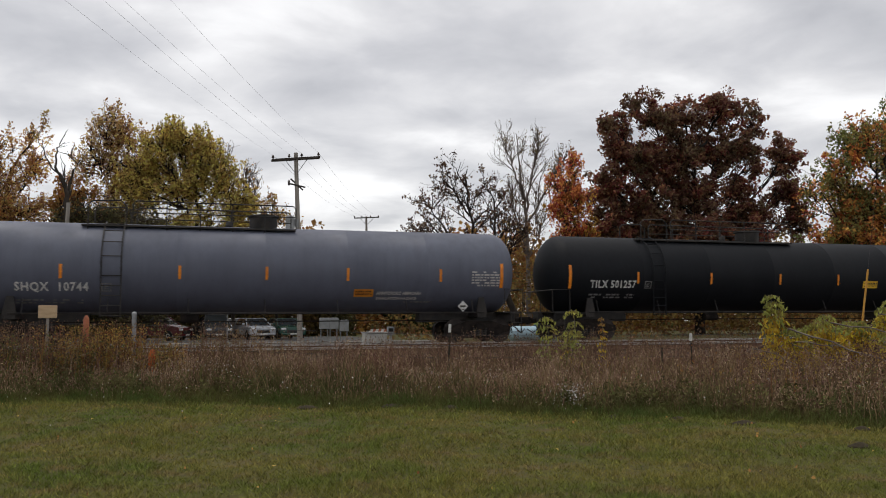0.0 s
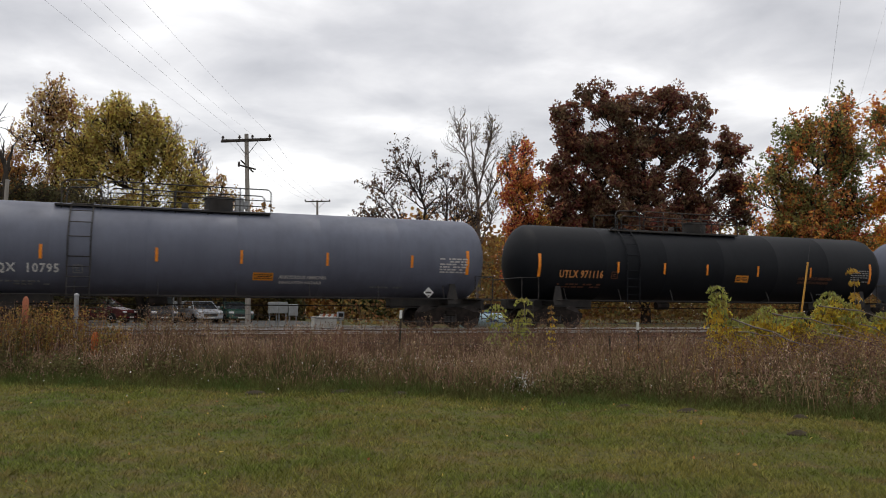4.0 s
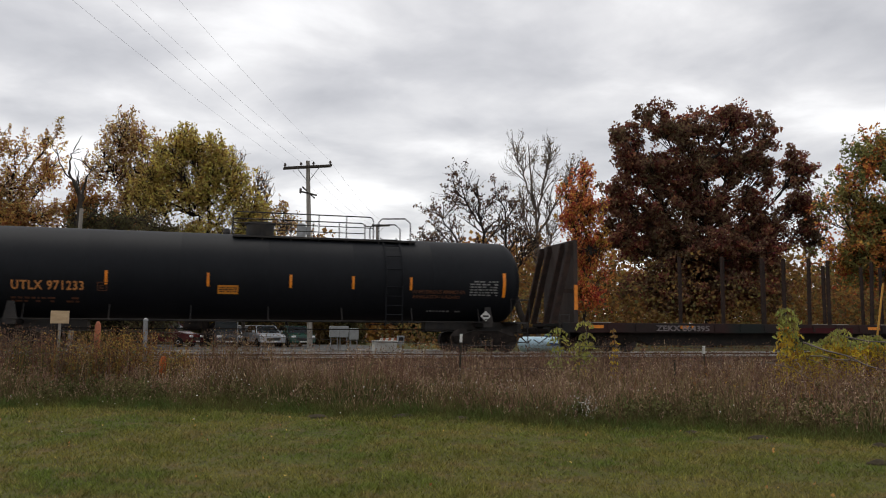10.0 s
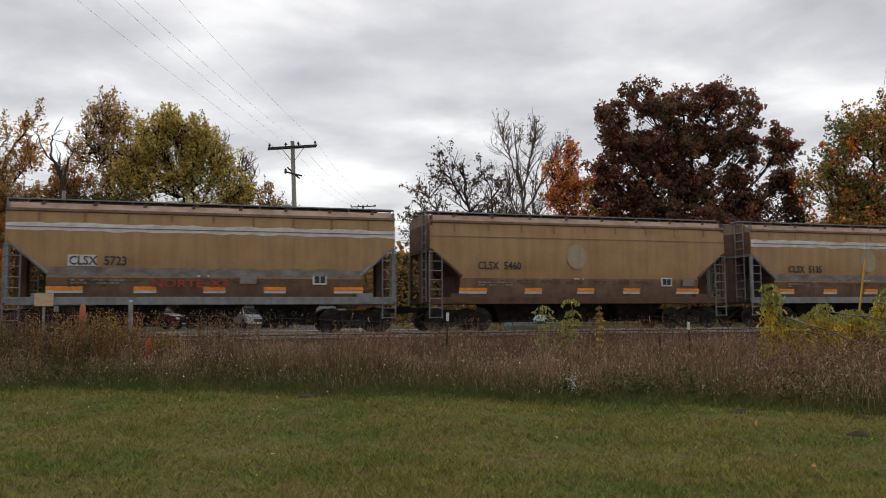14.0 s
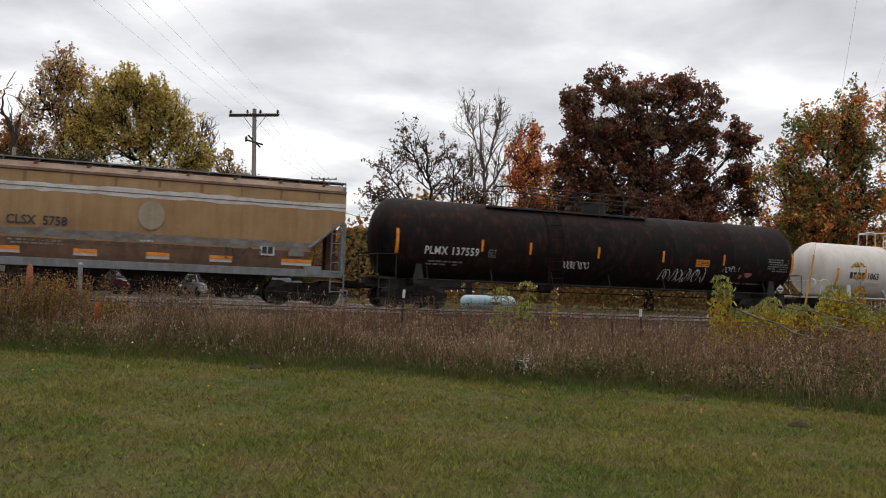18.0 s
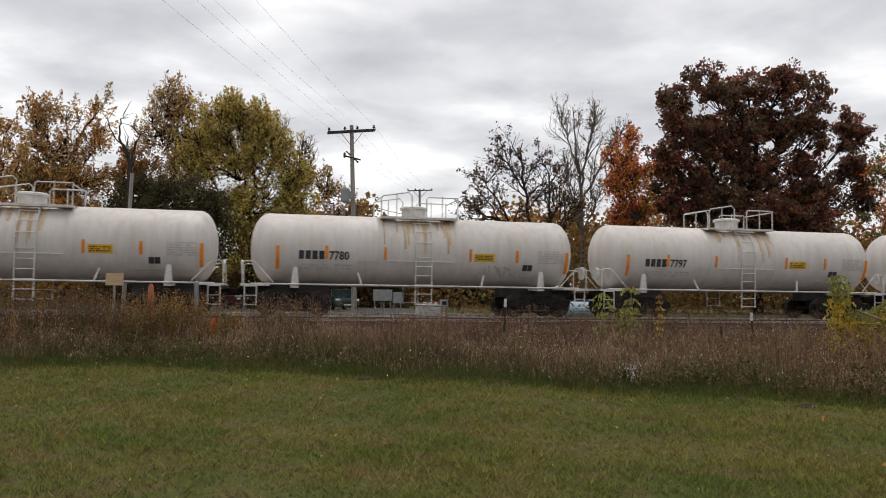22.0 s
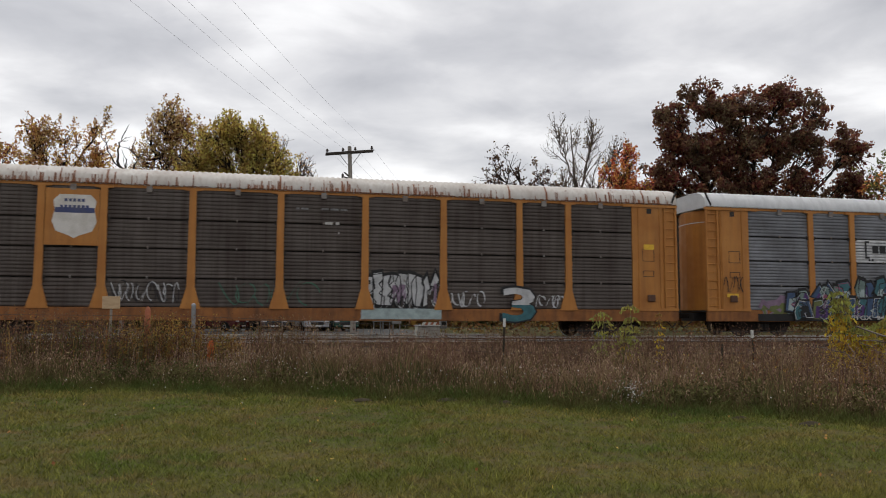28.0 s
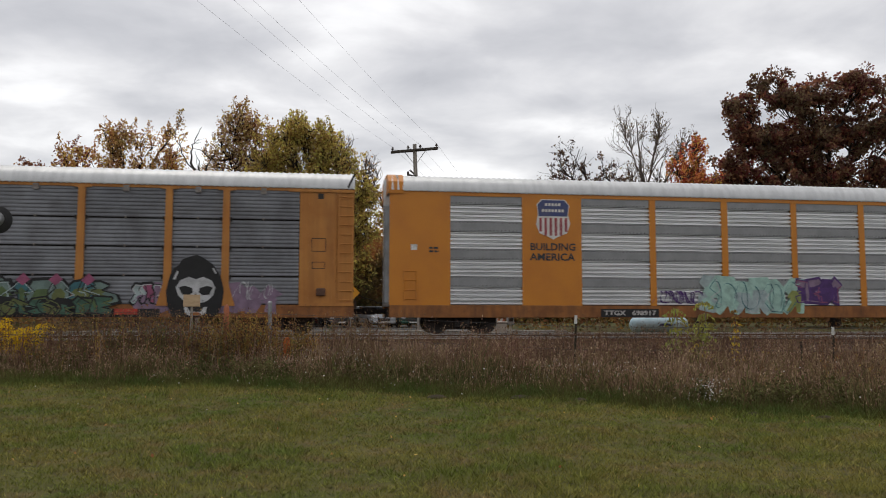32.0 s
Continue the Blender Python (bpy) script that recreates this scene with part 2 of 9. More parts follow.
def weathered(name, base, worn, grime, rough=0.55, metal=0.0, spec=0.35, patch=0.7, streak=(5.0, 0.35), streak_amount=0.45, spots=0.25, bump=0.04, rust=None, rust_at=(0.66, 0.74)):
    """Old paint: two broad tones, grime washed down in vertical streaks, and small chips and spots."""
    m = bpy.data.materials.new(name)
    m.use_nodes = True
    n, l = m.node_tree.nodes, m.node_tree.links
    b = n["Principled BSDF"]
    b.inputs["Metallic"].default_value, b.inputs["Specular IOR Level"].default_value = metal, spec
    co = n.new("ShaderNodeTexCoord")

    def noise(scale, stretch, detail, lo, hi):
        mp = n.new("ShaderNodeMapping")
        mp.inputs["Scale"].default_value = stretch
        l.new(co.outputs["Object"], mp.inputs["Vector"])
        t = n.new("ShaderNodeTexNoise")
        t.inputs["Scale"].default_value, t.inputs["Detail"].default_value, t.inputs["Roughness"].default_value = scale, detail, 0.6
        l.new(mp.outputs[0], t.inputs["Vector"])
        r = n.new("ShaderNodeMapRange")
        r.inputs["From Min"].default_value, r.inputs["From Max"].default_value = lo, hi
        l.new(t.outputs["Fac"], r.inputs["Value"])
        return r.outputs[0], t.outputs["Fac"]

    def mix(fac, a, c, share=1.0):
        x = n.new("ShaderNodeMix")
        x.data_type = "RGBA"
        k = n.new("ShaderNodeMath")
        k.operation = "MULTIPLY"
        l.new(fac, k.inputs[0])
        k.inputs[1].default_value = share
        l.new(k.outputs[0], x.inputs["Factor"])
        for key, v in (("A", a), ("B", c)):
            if isinstance(v, tuple):
                x.inputs[key].default_value = (*v, 1)
            else:
                l.new(v, x.inputs[key])
        return x.outputs["Result"]

    broad, _ = noise(patch, (1, 1, 1.3), 6, 0.34, 0.66)
    col = mix(broad, base, worn)
    run, _ = noise(1.0, (streak[0], streak[0], streak[1]), 6, 0.42, 0.72)
    col = mix(run, col, grime, streak_amount)
    chip, fine = noise(9.0, (1, 1, 0.7), 8, 0.60, 0.72)
    col = mix(chip, col, grime, spots)
    if rust:
        eaten, _ = noise(2.6, (1.6, 1.6, 0.6), 9, *rust_at)
        col = mix(eaten, col, rust, 0.85)
    l.new(col, b.inputs["Base Color"])
    r = n.new("ShaderNodeMapRange")
    r.inputs["To Min"].default_value, r.inputs["To Max"].default_value = rough - 0.08, min(1.0, rough + 0.2)
    l.new(broad, r.inputs["Value"])
    l.new(r.outputs[0], b.inputs["Roughness"])
    if bump:
        bp = n.new("ShaderNodeBump")
        bp.inputs["Strength"].default_value, bp.inputs["Distance"].default_value = bump, 0.02
        l.new(fine, bp.inputs["Height"])
        l.new(bp.outputs[0], b.inputs["Normal"])
    return m


# ---- mesh tools ----
def box(bm, x0, x1, y0, y1, z0, z1, bevel=0.0):
    v = [bm.verts.new((x, y, z)) for z in (z0, z1) for y in (y0, y1) for x in (x0, x1)]
    fs = [bm.faces.new([v[i] for i in q]) for q in ((0, 2, 3, 1), (4, 5, 7, 6), (0, 1, 5, 4), (2, 6, 7, 3), (0, 4, 6, 2), (1, 3, 7, 5))]
    if bevel:
        bmesh.ops.bevel(bm, geom=list({ed for f in fs for ed in f.edges}), offset=bevel, segments=1, affect="EDGES")
    return bm


def tube(bm, pts, r, seg=6, r_end=None):
    """A round bar along a polyline."""
    pts = [Vector(p) for p in pts]
    rings = []
    for i, p in enumerate(pts):
        d = (pts[min(i + 1, len(pts) - 1)] - pts[max(i - 1, 0)]).normalized()
        a = d.orthogonal().normalized() if i == 0 else (side - side.dot(d) * d).normalized()
        side = a
        b = d.cross(a)
        k = r if r_end is None else r + (r_end - r) * i / (len(pts) - 1)
        rings.append([bm.verts.new(p + (a * math.cos(j / seg * math.tau) + b * math.sin(j / seg * math.tau)) * k) for j in range(seg)])
    for q, w in zip(rings, rings[1:]):
        for j in range(seg):
            bm.faces.new((q[j], q[(j + 1) % seg], w[(j + 1) % seg], w[j]))
    bm.faces.new(rings[0][::-1])
    bm.faces.new(rings[-1])
    return bm


def lathe(bm, profile, axis="x", centre=(0, 0, 0), seg=32):
    """Turns (along, radius) pairs round an axis."""
    c = Vector(centre)
    rings = []
    for a, r in profile:
        ring = []
        for j in range(seg):
            s, k = math.sin(j / seg * math.tau) * r, math.cos(j / seg * math.tau) * r
            ring.append(bm.verts.new(c + Vector({"x": (a, s, k), "y": (s, a, k), "z": (s, k, a)}[axis])))
        rings.append(ring)
    for q, w in zip(rings, rings[1:]):
        for j in range(seg):
            bm.faces.new((q[j], q[(j + 1) % seg], w[(j + 1) % seg], w[j]))
    bm.faces.new(rings[0][::-1])
    bm.faces.new(rings[-1])
    bmesh.ops.recalc_face_normals(bm, faces=bm.faces[:])
    return bm


def prism(bm, outline, y0, y1):
    """An outline of (x, z) pairs drawn out along y."""
    a = [bm.verts.new((x, y0, z)) for x, z in outline]
    b = [bm.verts.new((x, y1, z)) for x, z in outline]
    n = len(a)
    fs = [bm.faces.new(a), bm.faces.new(b[::-1])] + [bm.faces.new((a[i], b[i], b[(i + 1) % n], a[(i + 1) % n])) for i in range(n)]
    bmesh.ops.recalc_face_normals(bm, faces=fs)
    return bm


def finish(name, bm, material, smooth=False):
    me = bpy.data.meshes.new(name)
    bm.to_mesh(me)
    bm.free()
    me.materials.append(material)
    if smooth:
        me.polygons.foreach_set("use_smooth", [True] * len(me.polygons))
        me.set_sharp_from_angle(angle=radians(40))
    return me


def part(name, bm, material, parent, label="", smooth=False):
    ob = new(name, bm if isinstance(bm, bpy.types.Mesh) else finish(name, bm, material, smooth))
    ob.parent = parent
    return tagged(ob, label)


def thing(name, label, category, group="", at=(0, 0, 0), turn=0.0):
    ob = new(name)
    ob.empty_display_size = 0.2
    ob.matrix_basis = pose(*at, 0, 0, turn)
    return tagged(ob, label, category, group)


def fast_mesh(name, verts, faces, material, smooth=False):
    """A mesh from arrays: verts n x 3, faces n x 3 or n x 4."""
    verts, faces = np.asarray(verts, np.float32), np.asarray(faces, np.int32)
    k = faces.shape[1]
    me = bpy.data.meshes.new(name)
    me.vertices.add(len(verts))
    me.vertices.foreach_set("co", verts.ravel())
    me.loops.add(faces.size)
    me.loops.foreach_set("vertex_index", faces.ravel())
    me.polygons.add(len(faces))
    me.polygons.foreach_set("loop_start", np.arange(0, faces.size, k, dtype=np.int32))
    me.polygons.foreach_set("loop_total", np.full(len(faces), k, np.int32))
    me.update(calc_edges=True)
    me.materials.append(material)
    return me


def text_mesh(words, size, material, bend=None, spacing=1.0, width=None):
    """Letters as a thin mesh in the x-z plane facing -y, centred left at the origin. bend: radius and axis height of a lying drum."""
    cu = bpy.data.curves.new("letters", "FONT")
    cu.body, cu.size, cu.extrude, cu.space_character = words, size, 0.004, spacing
    cu.resolution_u = 2
    cu.offset = 0.022 * size
    ob = bpy.data.objects.new("letters", cu)
    me = bpy.data.meshes.new_from_object(ob)
    bpy.data.objects.remove(ob)
    n = len(me.vertices)
    co = np.empty(n * 3, np.float32)
    me.vertices.foreach_get("co", co)
    co = co.reshape(-1, 3)
    if width:
        co[:, 0] *= width / max(co[:, 0].max(), 1e-6)
    co = np.stack([co[:, 0], -co[:, 2], co[:, 1]], 1)
    me.vertices.foreach_set("co", co.astype(np.float32).ravel())
    me.materials.clear()
    me.materials.append(material)
    me.update()
    return me


def on_drum(me, x, z, radius, axis_z, lift=0.012):
    """Lays a flat mesh (x-z plane) on the near side of a drum along x, its origin at height z."""
    n = len(me.vertices)
    co = np.empty(n * 3, np.float32)
    me.vertices.foreach_get("co", co)
    co = co.reshape(-1, 3)
    a = np.arcsin(np.clip((z - axis_z) / radius, -1, 1)) + co[:, 2] / radius
    r = radius + lift - co[:, 1]
    out = np.stack([co[:, 0] + x, -np.cos(a) * r, axis_z + np.sin(a) * r], 1)
    me.vertices.foreach_set("co", out.astype(np.float32).ravel())
    me.update()
    return me


def on_wall(me, x, y, z):
    me.transform(Matrix.Translation((x, y, z)))
    return me


def flat_quads(rects, thick=0.004):
    """Thin plates in the x-z plane: (x0, x1, z0, z1)."""
    bm = bmesh.new()
    for x0, x1, z0, z1 in rects:
        steps = max(1, int((z1 - z0) / 0.2))
        for i in range(steps):
            a, b = z0 + (z1 - z0) * i / steps, z0 + (z1 - z0) * (i + 1) / steps
            box(bm, x0, x1, -thick, thick, a, b)
    return bm


# ---- ground and tracks ----
RAIL_Z, TRACK_Y, NEAR_Y = 0.85, 29.5, 25.1
M_LAWN = turf("lawn_soil", ((0.056, 0.062, 0.014), (0.080, 0.072, 0.019), (0.092, 0.068, 0.028), (0.045, 0.040, 0.017)), 0.35)
M_SOIL = mat("weedy_soil", (0.034, 0.030, 0.014), (0.052, 0.040, 0.022), rough=0.95, scale=1.2, fine=12, amount=0.4, bump=0.6)
M_FAR = mat("far_grass", (0.060, 0.062, 0.022), (0.085, 0.072, 0.032), rough=0.95, scale=0.4, fine=6, amount=0.3, bump=0.3)
M_GRAVEL = mat("brown_ballast", (0.062, 0.043, 0.037), (0.105, 0.082, 0.074), rough=0.95, scale=9, fine=45, amount=0.6, bump=1.0)
M_TIE = mat("creosoted_tie", (0.045, 0.034, 0.028), (0.085, 0.068, 0.058), rough=0.9, scale=3, fine=40, stretch=(4, 1, 4), rand=0.2)
M_RAIL = mat("rusty_rail", (0.085, 0.042, 0.026), (0.13, 0.07, 0.045), rough=0.7, scale=4)
M_RAILTOP = mat("polished_rail_head", (0.5, 0.5, 0.5), (0.42, 0.42, 0.42), rough=0.28, metal=1.0)
M_ASPHALT = mat("asphalt", (0.065, 0.065, 0.065), (0.10, 0.10, 0.097), rough=0.9, scale=1.0, fine=60, bump=0.3)


def ground_z(x, y):
    keys = ((-2000, 0.0), (8, -0.02), (13, -0.05), (15.5, 0.0), (18.5, 0.08), (21.6, 0.22), (22.6, 0.45), (34, 0.5), (40, 0.45), (60, 0.5), (3000, 0.6))
    return np.interp(y, [k[0] for k in keys], [k[1] for k in keys]) + 0.03 * np.sin(x * 0.9 + y * 0.4) * np.sin(y * 0.7 - x * 0.3)


EDGE = ((-30, 19.6), (-8, 19.2), (-1.9, 18.4), (0.8, 17.3), (4.0, 15.5), (8.1, 12.4), (10.9, 9.4), (14, 6.8), (30, 4.0))


def edge_y(x):
    return np.interp(x, [p[0] for p in EDGE], [p[1] for p in EDGE]) + 0.3 * np.sin(x * 1.7) + 0.18 * np.sin(x * 4.1) + 0.1 * np.sin(x * 9.7)


gx = np.concatenate([[-2500, -800, -300, -120, -60, -40], np.arange(-28, 42.1, 0.5), [60, 90, 140, 300, 800, 2500]])
gy = np.concatenate([[-2500, -600, -150, -40, -12], np.arange(-4, 40.1, 0.5), [44, 48, 54, 60, 70, 90, 130, 250, 700, 2500]])
GX, GY = np.meshgrid(gx, gy)
verts = np.stack([GX, GY, ground_z(GX, GY)], -1).reshape(-1, 3)
idx = np.arange(GX.size).reshape(GX.shape)
faces = np.stack([idx[:-1, :-1], idx[:-1, 1:], idx[1:, 1:], idx[1:, :-1]], -1).reshape(-1, 4)
me = fast_mesh("ground", verts, faces, M_LAWN)
me.materials.append(M_SOIL)
me.materials.append(M_FAR)
mid = verts[faces].mean(1)
fy, fe = mid[:, 1], edge_y(mid[:, 0])
me.polygons.foreach_set("material_index", np.where(fy < fe + 0.15, 0, np.where(fy < 34, 1, 2)).astype(np.int32))
tagged(new("ground", me), "mown autumn lawn running into rough weedy ground", "ground", kind="structure")

bm = bmesh.new()
prof = [(21.5, 0.12), (22.9, 0.62), (27.3, 0.64), (31.8, 0.64), (33.2, 0.40)]
xs = [-160, -60] + [i * 4 for i in range(-12, 31)] + [200, 420]
ring = [[bm.verts.new((x, y, z)) for y, z in prof] for x in xs]
for a, b in zip(ring, ring[1:]):
    for i in range(len(prof) - 1):
        bm.faces.new((a[i], b[i], b[i + 1], a[i + 1]))
tagged(new("ballast_bed", finish("ballast_bed", bm, M_GRAVEL)), "brown stone ballast bed under two railway tracks", "ballast", kind="structure")


def railway(y):
    track = thing("railway_track", "steel railway track on dark wooden ties in brown ballast", "railway track", "two parallel tracks", at=(0, y, 0))
    for side in (-0.72, 0.72):
        prof = [(-0.07, -0.17), (0.07, -0.17), (0.07, -0.155), (0.012, -0.14), (0.012, -0.045), (0.036, -0.035), (0.036, -0.004), (-0.036, -0.004), (-0.036, -0.035), (-0.012, -0.045), (-0.012, -0.14), (-0.07, -0.155)]
        bm = bmesh.new()
        ends = [[bm.verts.new((x, side + a, RAIL_Z + b)) for a, b in prof] for x in (-160, 420)]
        bm.faces.new(ends[0])
        bm.faces.new(ends[1][::-1])
        for i in range(len(prof)):
            bm.faces.new((ends[0][i], ends[1][i], ends[1][(i + 1) % len(prof)], ends[0][(i + 1) % len(prof)]))
        rail = part("rail", bm, M_RAIL, track)
        part("rail_head", box(bmesh.new(), -160, 420, side - 0.0375, side + 0.0375, RAIL_Z - 0.026, RAIL_Z), M_RAILTOP, rail, "worn bright rail head")
    tie = finish("tie", box(bmesh.new(), -0.115, 0.115, -1.3, 1.3, RAIL_Z - 0.36, RAIL_Z - 0.165, bevel=0.01), M_TIE)
    for i in range(-16, 60):
        ob = part("tie", tie, None, track)
        ob.matrix_basis = pose(i * 0.54, random.uniform(-0.04, 0.04), random.uniform(-0.012, 0.0), 0, 0, random.uniform(-0.7, 0.7))
    return track


railway(NEAR_Y)
railway(TRACK_Y)


# ---- the train: paints ----
M_BLACK = mat("black_tank_paint", (0.0060, 0.0071, 0.0096), (0.0084, 0.0094, 0.0120), spec=0.14, rough=0.58, scale=0.6, fine=8, amount=0.3, bump=0.03, stretch=(1, 1, 0.4))
M_BROWNBLACK = weathered("rusting_black_paint", (0.0066, 0.0064, 0.0074), (0.020, 0.0115, 0.0095), (0.009, 0.007, 0.007), rough=0.56, spec=0.09, patch=0.35, streak=(2.5, 0.4), streak_amount=0.4, spots=0.2, rust=(0.045, 0.020, 0.015), rust_at=(0.50, 0.72))
M_GREY = weathered("grey_tank_paint", (0.108, 0.118, 0.158), (0.090, 0.098, 0.132), (0.054, 0.056, 0.071), rough=0.48, patch=0.5, streak=(3.2, 0.3), streak_amount=0.35, spots=0.2)
M_WHITE = weathered("white_tank_paint", (0.63, 0.595, 0.57), (0.57, 0.53, 0.495), (0.38, 0.30, 0.24), rough=0.42, patch=0.5, streak=(3.6, 0.25), streak_amount=0.42, spots=0.25)
M_WHITE_PART = mat("white_fitting_paint", (0.62, 0.61, 0.59), (0.48, 0.45, 0.41), rough=0.5, scale=3, amount=0.2)
M_STAIN = mat("yellow_brown_spill_stain", (0.43, 0.30, 0.17), (0.55, 0.47, 0.37), rough=0.5, scale=2.2, stretch=(3, 1, 0.5), amount=0.25, bump=0.03)
M_STEEL = mat("dark_steel", (0.014, 0.013, 0.013), (0.03, 0.024, 0.02), rough=0.65, scale=3)
M_TRUCK = mat("grimy_truck_steel", (0.012, 0.010, 0.009), (0.026, 0.020, 0.017), rough=0.85, scale=4)
M_WHEEL = mat("worn_wheel_steel", (0.024, 0.019, 0.017), (0.05, 0.04, 0.036), rough=0.6, metal=0.4, scale=4)
M_ORANGE = mat("orange_reflector", (0.78, 0.25, 0.015), (0.6, 0.18, 0.012), rough=0.4, scale=6, amount=0.15, bump=0)
M_PANELY = mat("orange_notice_panel", (0.62, 0.24, 0.02), (0.5, 0.18, 0.02), rough=0.5, scale=8, amount=0.2, bump=0)
M_YELLOW = mat("yellow_notice_panel", (0.72, 0.45, 0.03), (0.62, 0.36, 0.03), rough=0.5, scale=8, amount=0.2, bump=0)
M_LETTER = mat("white_lettering", (0.62, 0.62, 0.60), (0.42, 0.42, 0.41), rough=0.6, scale=9, amount=0.25, bump=0)
M_DIM = mat("faded_lettering", (0.20, 0.20, 0.20), (0.11, 0.11, 0.11), rough=0.6, scale=9, amount=0.3, bump=0)
M_AMBER = mat("amber_lettering", (0.52, 0.22, 0.06), (0.40, 0.16, 0.05), rough=0.6, scale=9, amount=0.3, bump=0)
M_AMBERDIM = mat("faded_amber_lettering", (0.10, 0.035, 0.012), (0.05, 0.02, 0.01), rough=0.6, scale=9, amount=0.3, bump=0)
M_DARKLET = mat("dark_lettering", (0.02, 0.022, 0.028), (0.05, 0.05, 0.055), rough=0.6, scale=9, amount=0.2, bump=0)
M_GREYLET = mat("grey_lettering", (0.40, 0.39, 0.38), (0.50, 0.48, 0.46), rough=0.6, scale=9, amount=0.2, bump=0)
M_TAN = weathered("tan_hopper_paint", (0.39, 0.245, 0.115), (0.325, 0.195, 0.092), (0.15, 0.092, 0.052), rough=0.55, patch=0.8, streak=(3.8, 0.35), streak_amount=0.4, spots=0.35)
M_TAN2 = weathered("faded_brown_roof_paint", (0.235, 0.155, 0.105), (0.17, 0.105, 0.072), (0.085, 0.052, 0.038), rough=0.65, patch=1.1, streak=(4.0, 0.6), streak_amount=0.6, spots=0.4)
M_RUST = weathered("rust_brown_paint", (0.125, 0.060, 0.036), (0.085, 0.045, 0.031), (0.045, 0.027, 0.021), rough=0.7, patch=1.4, streak=(4.0, 0.5), streak_amount=0.5, spots=0.4)
M_PATCH = weathered("white_patch_paint", (0.60, 0.60, 0.60), (0.52, 0.50, 0.48), (0.28, 0.22, 0.17), rough=0.6, patch=2.0, streak=(2.2, 4.0), streak_amount=0.5, spots=0.55)
M_PATCHG = weathered("grey_patch_paint", (0.26, 0.255, 0.25), (0.21, 0.185, 0.165), (0.12, 0.075, 0.05), rough=0.6, patch=2.0, streak=(2.2, 4.0), streak_amount=0.8, spots=0.6)
M_SILL = mat("grey_sill_paint", (0.20, 0.21, 0.22), (0.14, 0.14, 0.14), rough=0.6, scale=2, stretch=(2, 1, 1), amount=0.25)
M_FLAT = mat("dark_green_black_deck_paint", (0.013, 0.016, 0.015), (0.032, 0.014, 0.013), spec=0.2, rough=0.75, scale=0.5, stretch=(1, 1, 0.6), amount=0.3)
M_BULK = weathered("brown_steel_bulkhead", (0.036, 0.028, 0.026), (0.052, 0.036, 0.030), (0.020, 0.016, 0.015), rough=0.8, patch=1.2, streak=(5.0, 0.3), streak_amount=0.6, spots=0.3)
M_STAKE = mat("dark_rusty_stake", (0.024, 0.017, 0.015), (0.04, 0.025, 0.02), rough=0.85, scale=3)
M_DIMPINK = mat("faded_pinkish_lettering", (0.20, 0.17, 0.17), (0.12, 0.10, 0.10), rough=0.7, scale=9, amount=0.3, bump=0)
TRAIN = []
# lettering and spray too fine to pick apart
TINY = ("small_lettering", "notice_lettering", "data_table", "placard_marks", "stencil_marks", "sprayed_tag", "sprayed_outline", "sprayed_field", "car_number", "commodity_name", "hazard_line", "slogan", "stencil_square", "data_squares")


# ---- the train: shared pieces ----
def car(name, label, category, x0, x1, group):
    ob = thing(name, label, category, group)
    TRAIN.append((ob, (x0 + x1) / 2))
    return ob, (x1 - x0) / 2


def wheel_mesh():
    return finish("wheel", lathe(bmesh.new(), [(-0.07, 0.36), (-0.07, 0.45), (-0.045, 0.45), (-0.03, 0.42), (0.065, 0.41), (0.065, 0.35), (0.02, 0.30), (0.03, 0.12), (0.08, 0.1), (0.08, 0.02)], "y", seg=24), M_WHEEL, True)


def frame_mesh():
    bm = bmesh.new()
    prism(bm, [(-1.25, 0.42), (-1.25, 0.62), (-0.95, 0.66), (-0.5, 0.82), (0.5, 0.82), (0.95, 0.66), (1.25, 0.62), (1.25, 0.42), (1.0, 0.40), (0.55, 0.18), (-0.55, 0.18), (-1.0, 0.40)], -0.07, 0.07)
    return finish("side_frame", bm, M_TRUCK)


def spring_mesh():
    bm = bmesh.new()
    for x in (-0.2, -0.07, 0.07, 0.2):
        lathe(bm, [(0.26, 0.06), (0.29, 0.068), (0.32, 0.055), (0.36, 0.068), (0.40, 0.055), (0.44, 0.068), (0.48, 0.055), (0.52, 0.068), (0.56, 0.055)], "z", (x, 0, 0), 8)
    return finish("spring_group", bm, M_STEEL)


WHEEL, SIDE, SPRING = wheel_mesh(), frame_mesh(), spring_mesh()
BOLSTER = finish("truck_bolster", box(bmesh.new(), -0.2, 0.2, -1.2, 1.2, 0.5, 0.72, bevel=0.02), M_TRUCK)
AXLE = finish("axle", lathe(bmesh.new(), [(-1.0, 0.07), (1.0, 0.07)], "y", seg=10), M_TRUCK)
COUPLER = finish("coupler", box(box(box(bmesh.new(), -0.7, 0.3, -0.09, 0.09, 0.72, 0.92, bevel=0.02), 0.3, 0.62, -0.17, 0.17, 0.70, 0.98, bevel=0.04), 0.62, 0.7, -0.17, 0.02, 0.70, 0.98, bevel=0.02), M_TRUCK)


def truck(c, x):
    base = part("truck", BOLSTER, None, c)
    base.matrix_basis = pose(x, 0, 0)
    for y in (-1.02, 1.02):
        part("side_frame", SIDE, None, base).matrix_basis = pose(0, y, 0)
        part("spring_group", SPRING, None, base).matrix_basis = pose(0, y * 1.08, 0)
    for ax in (-0.88, 0.88):
        part("axle", AXLE, None, base).matrix_basis = pose(ax, 0, 0.45)
        for y, turn in ((-0.78, 0), (0.78, 180)):
            part("wheel", WHEEL, None, base).matrix_basis = pose(ax, y, 0.45, 0, 0, turn)


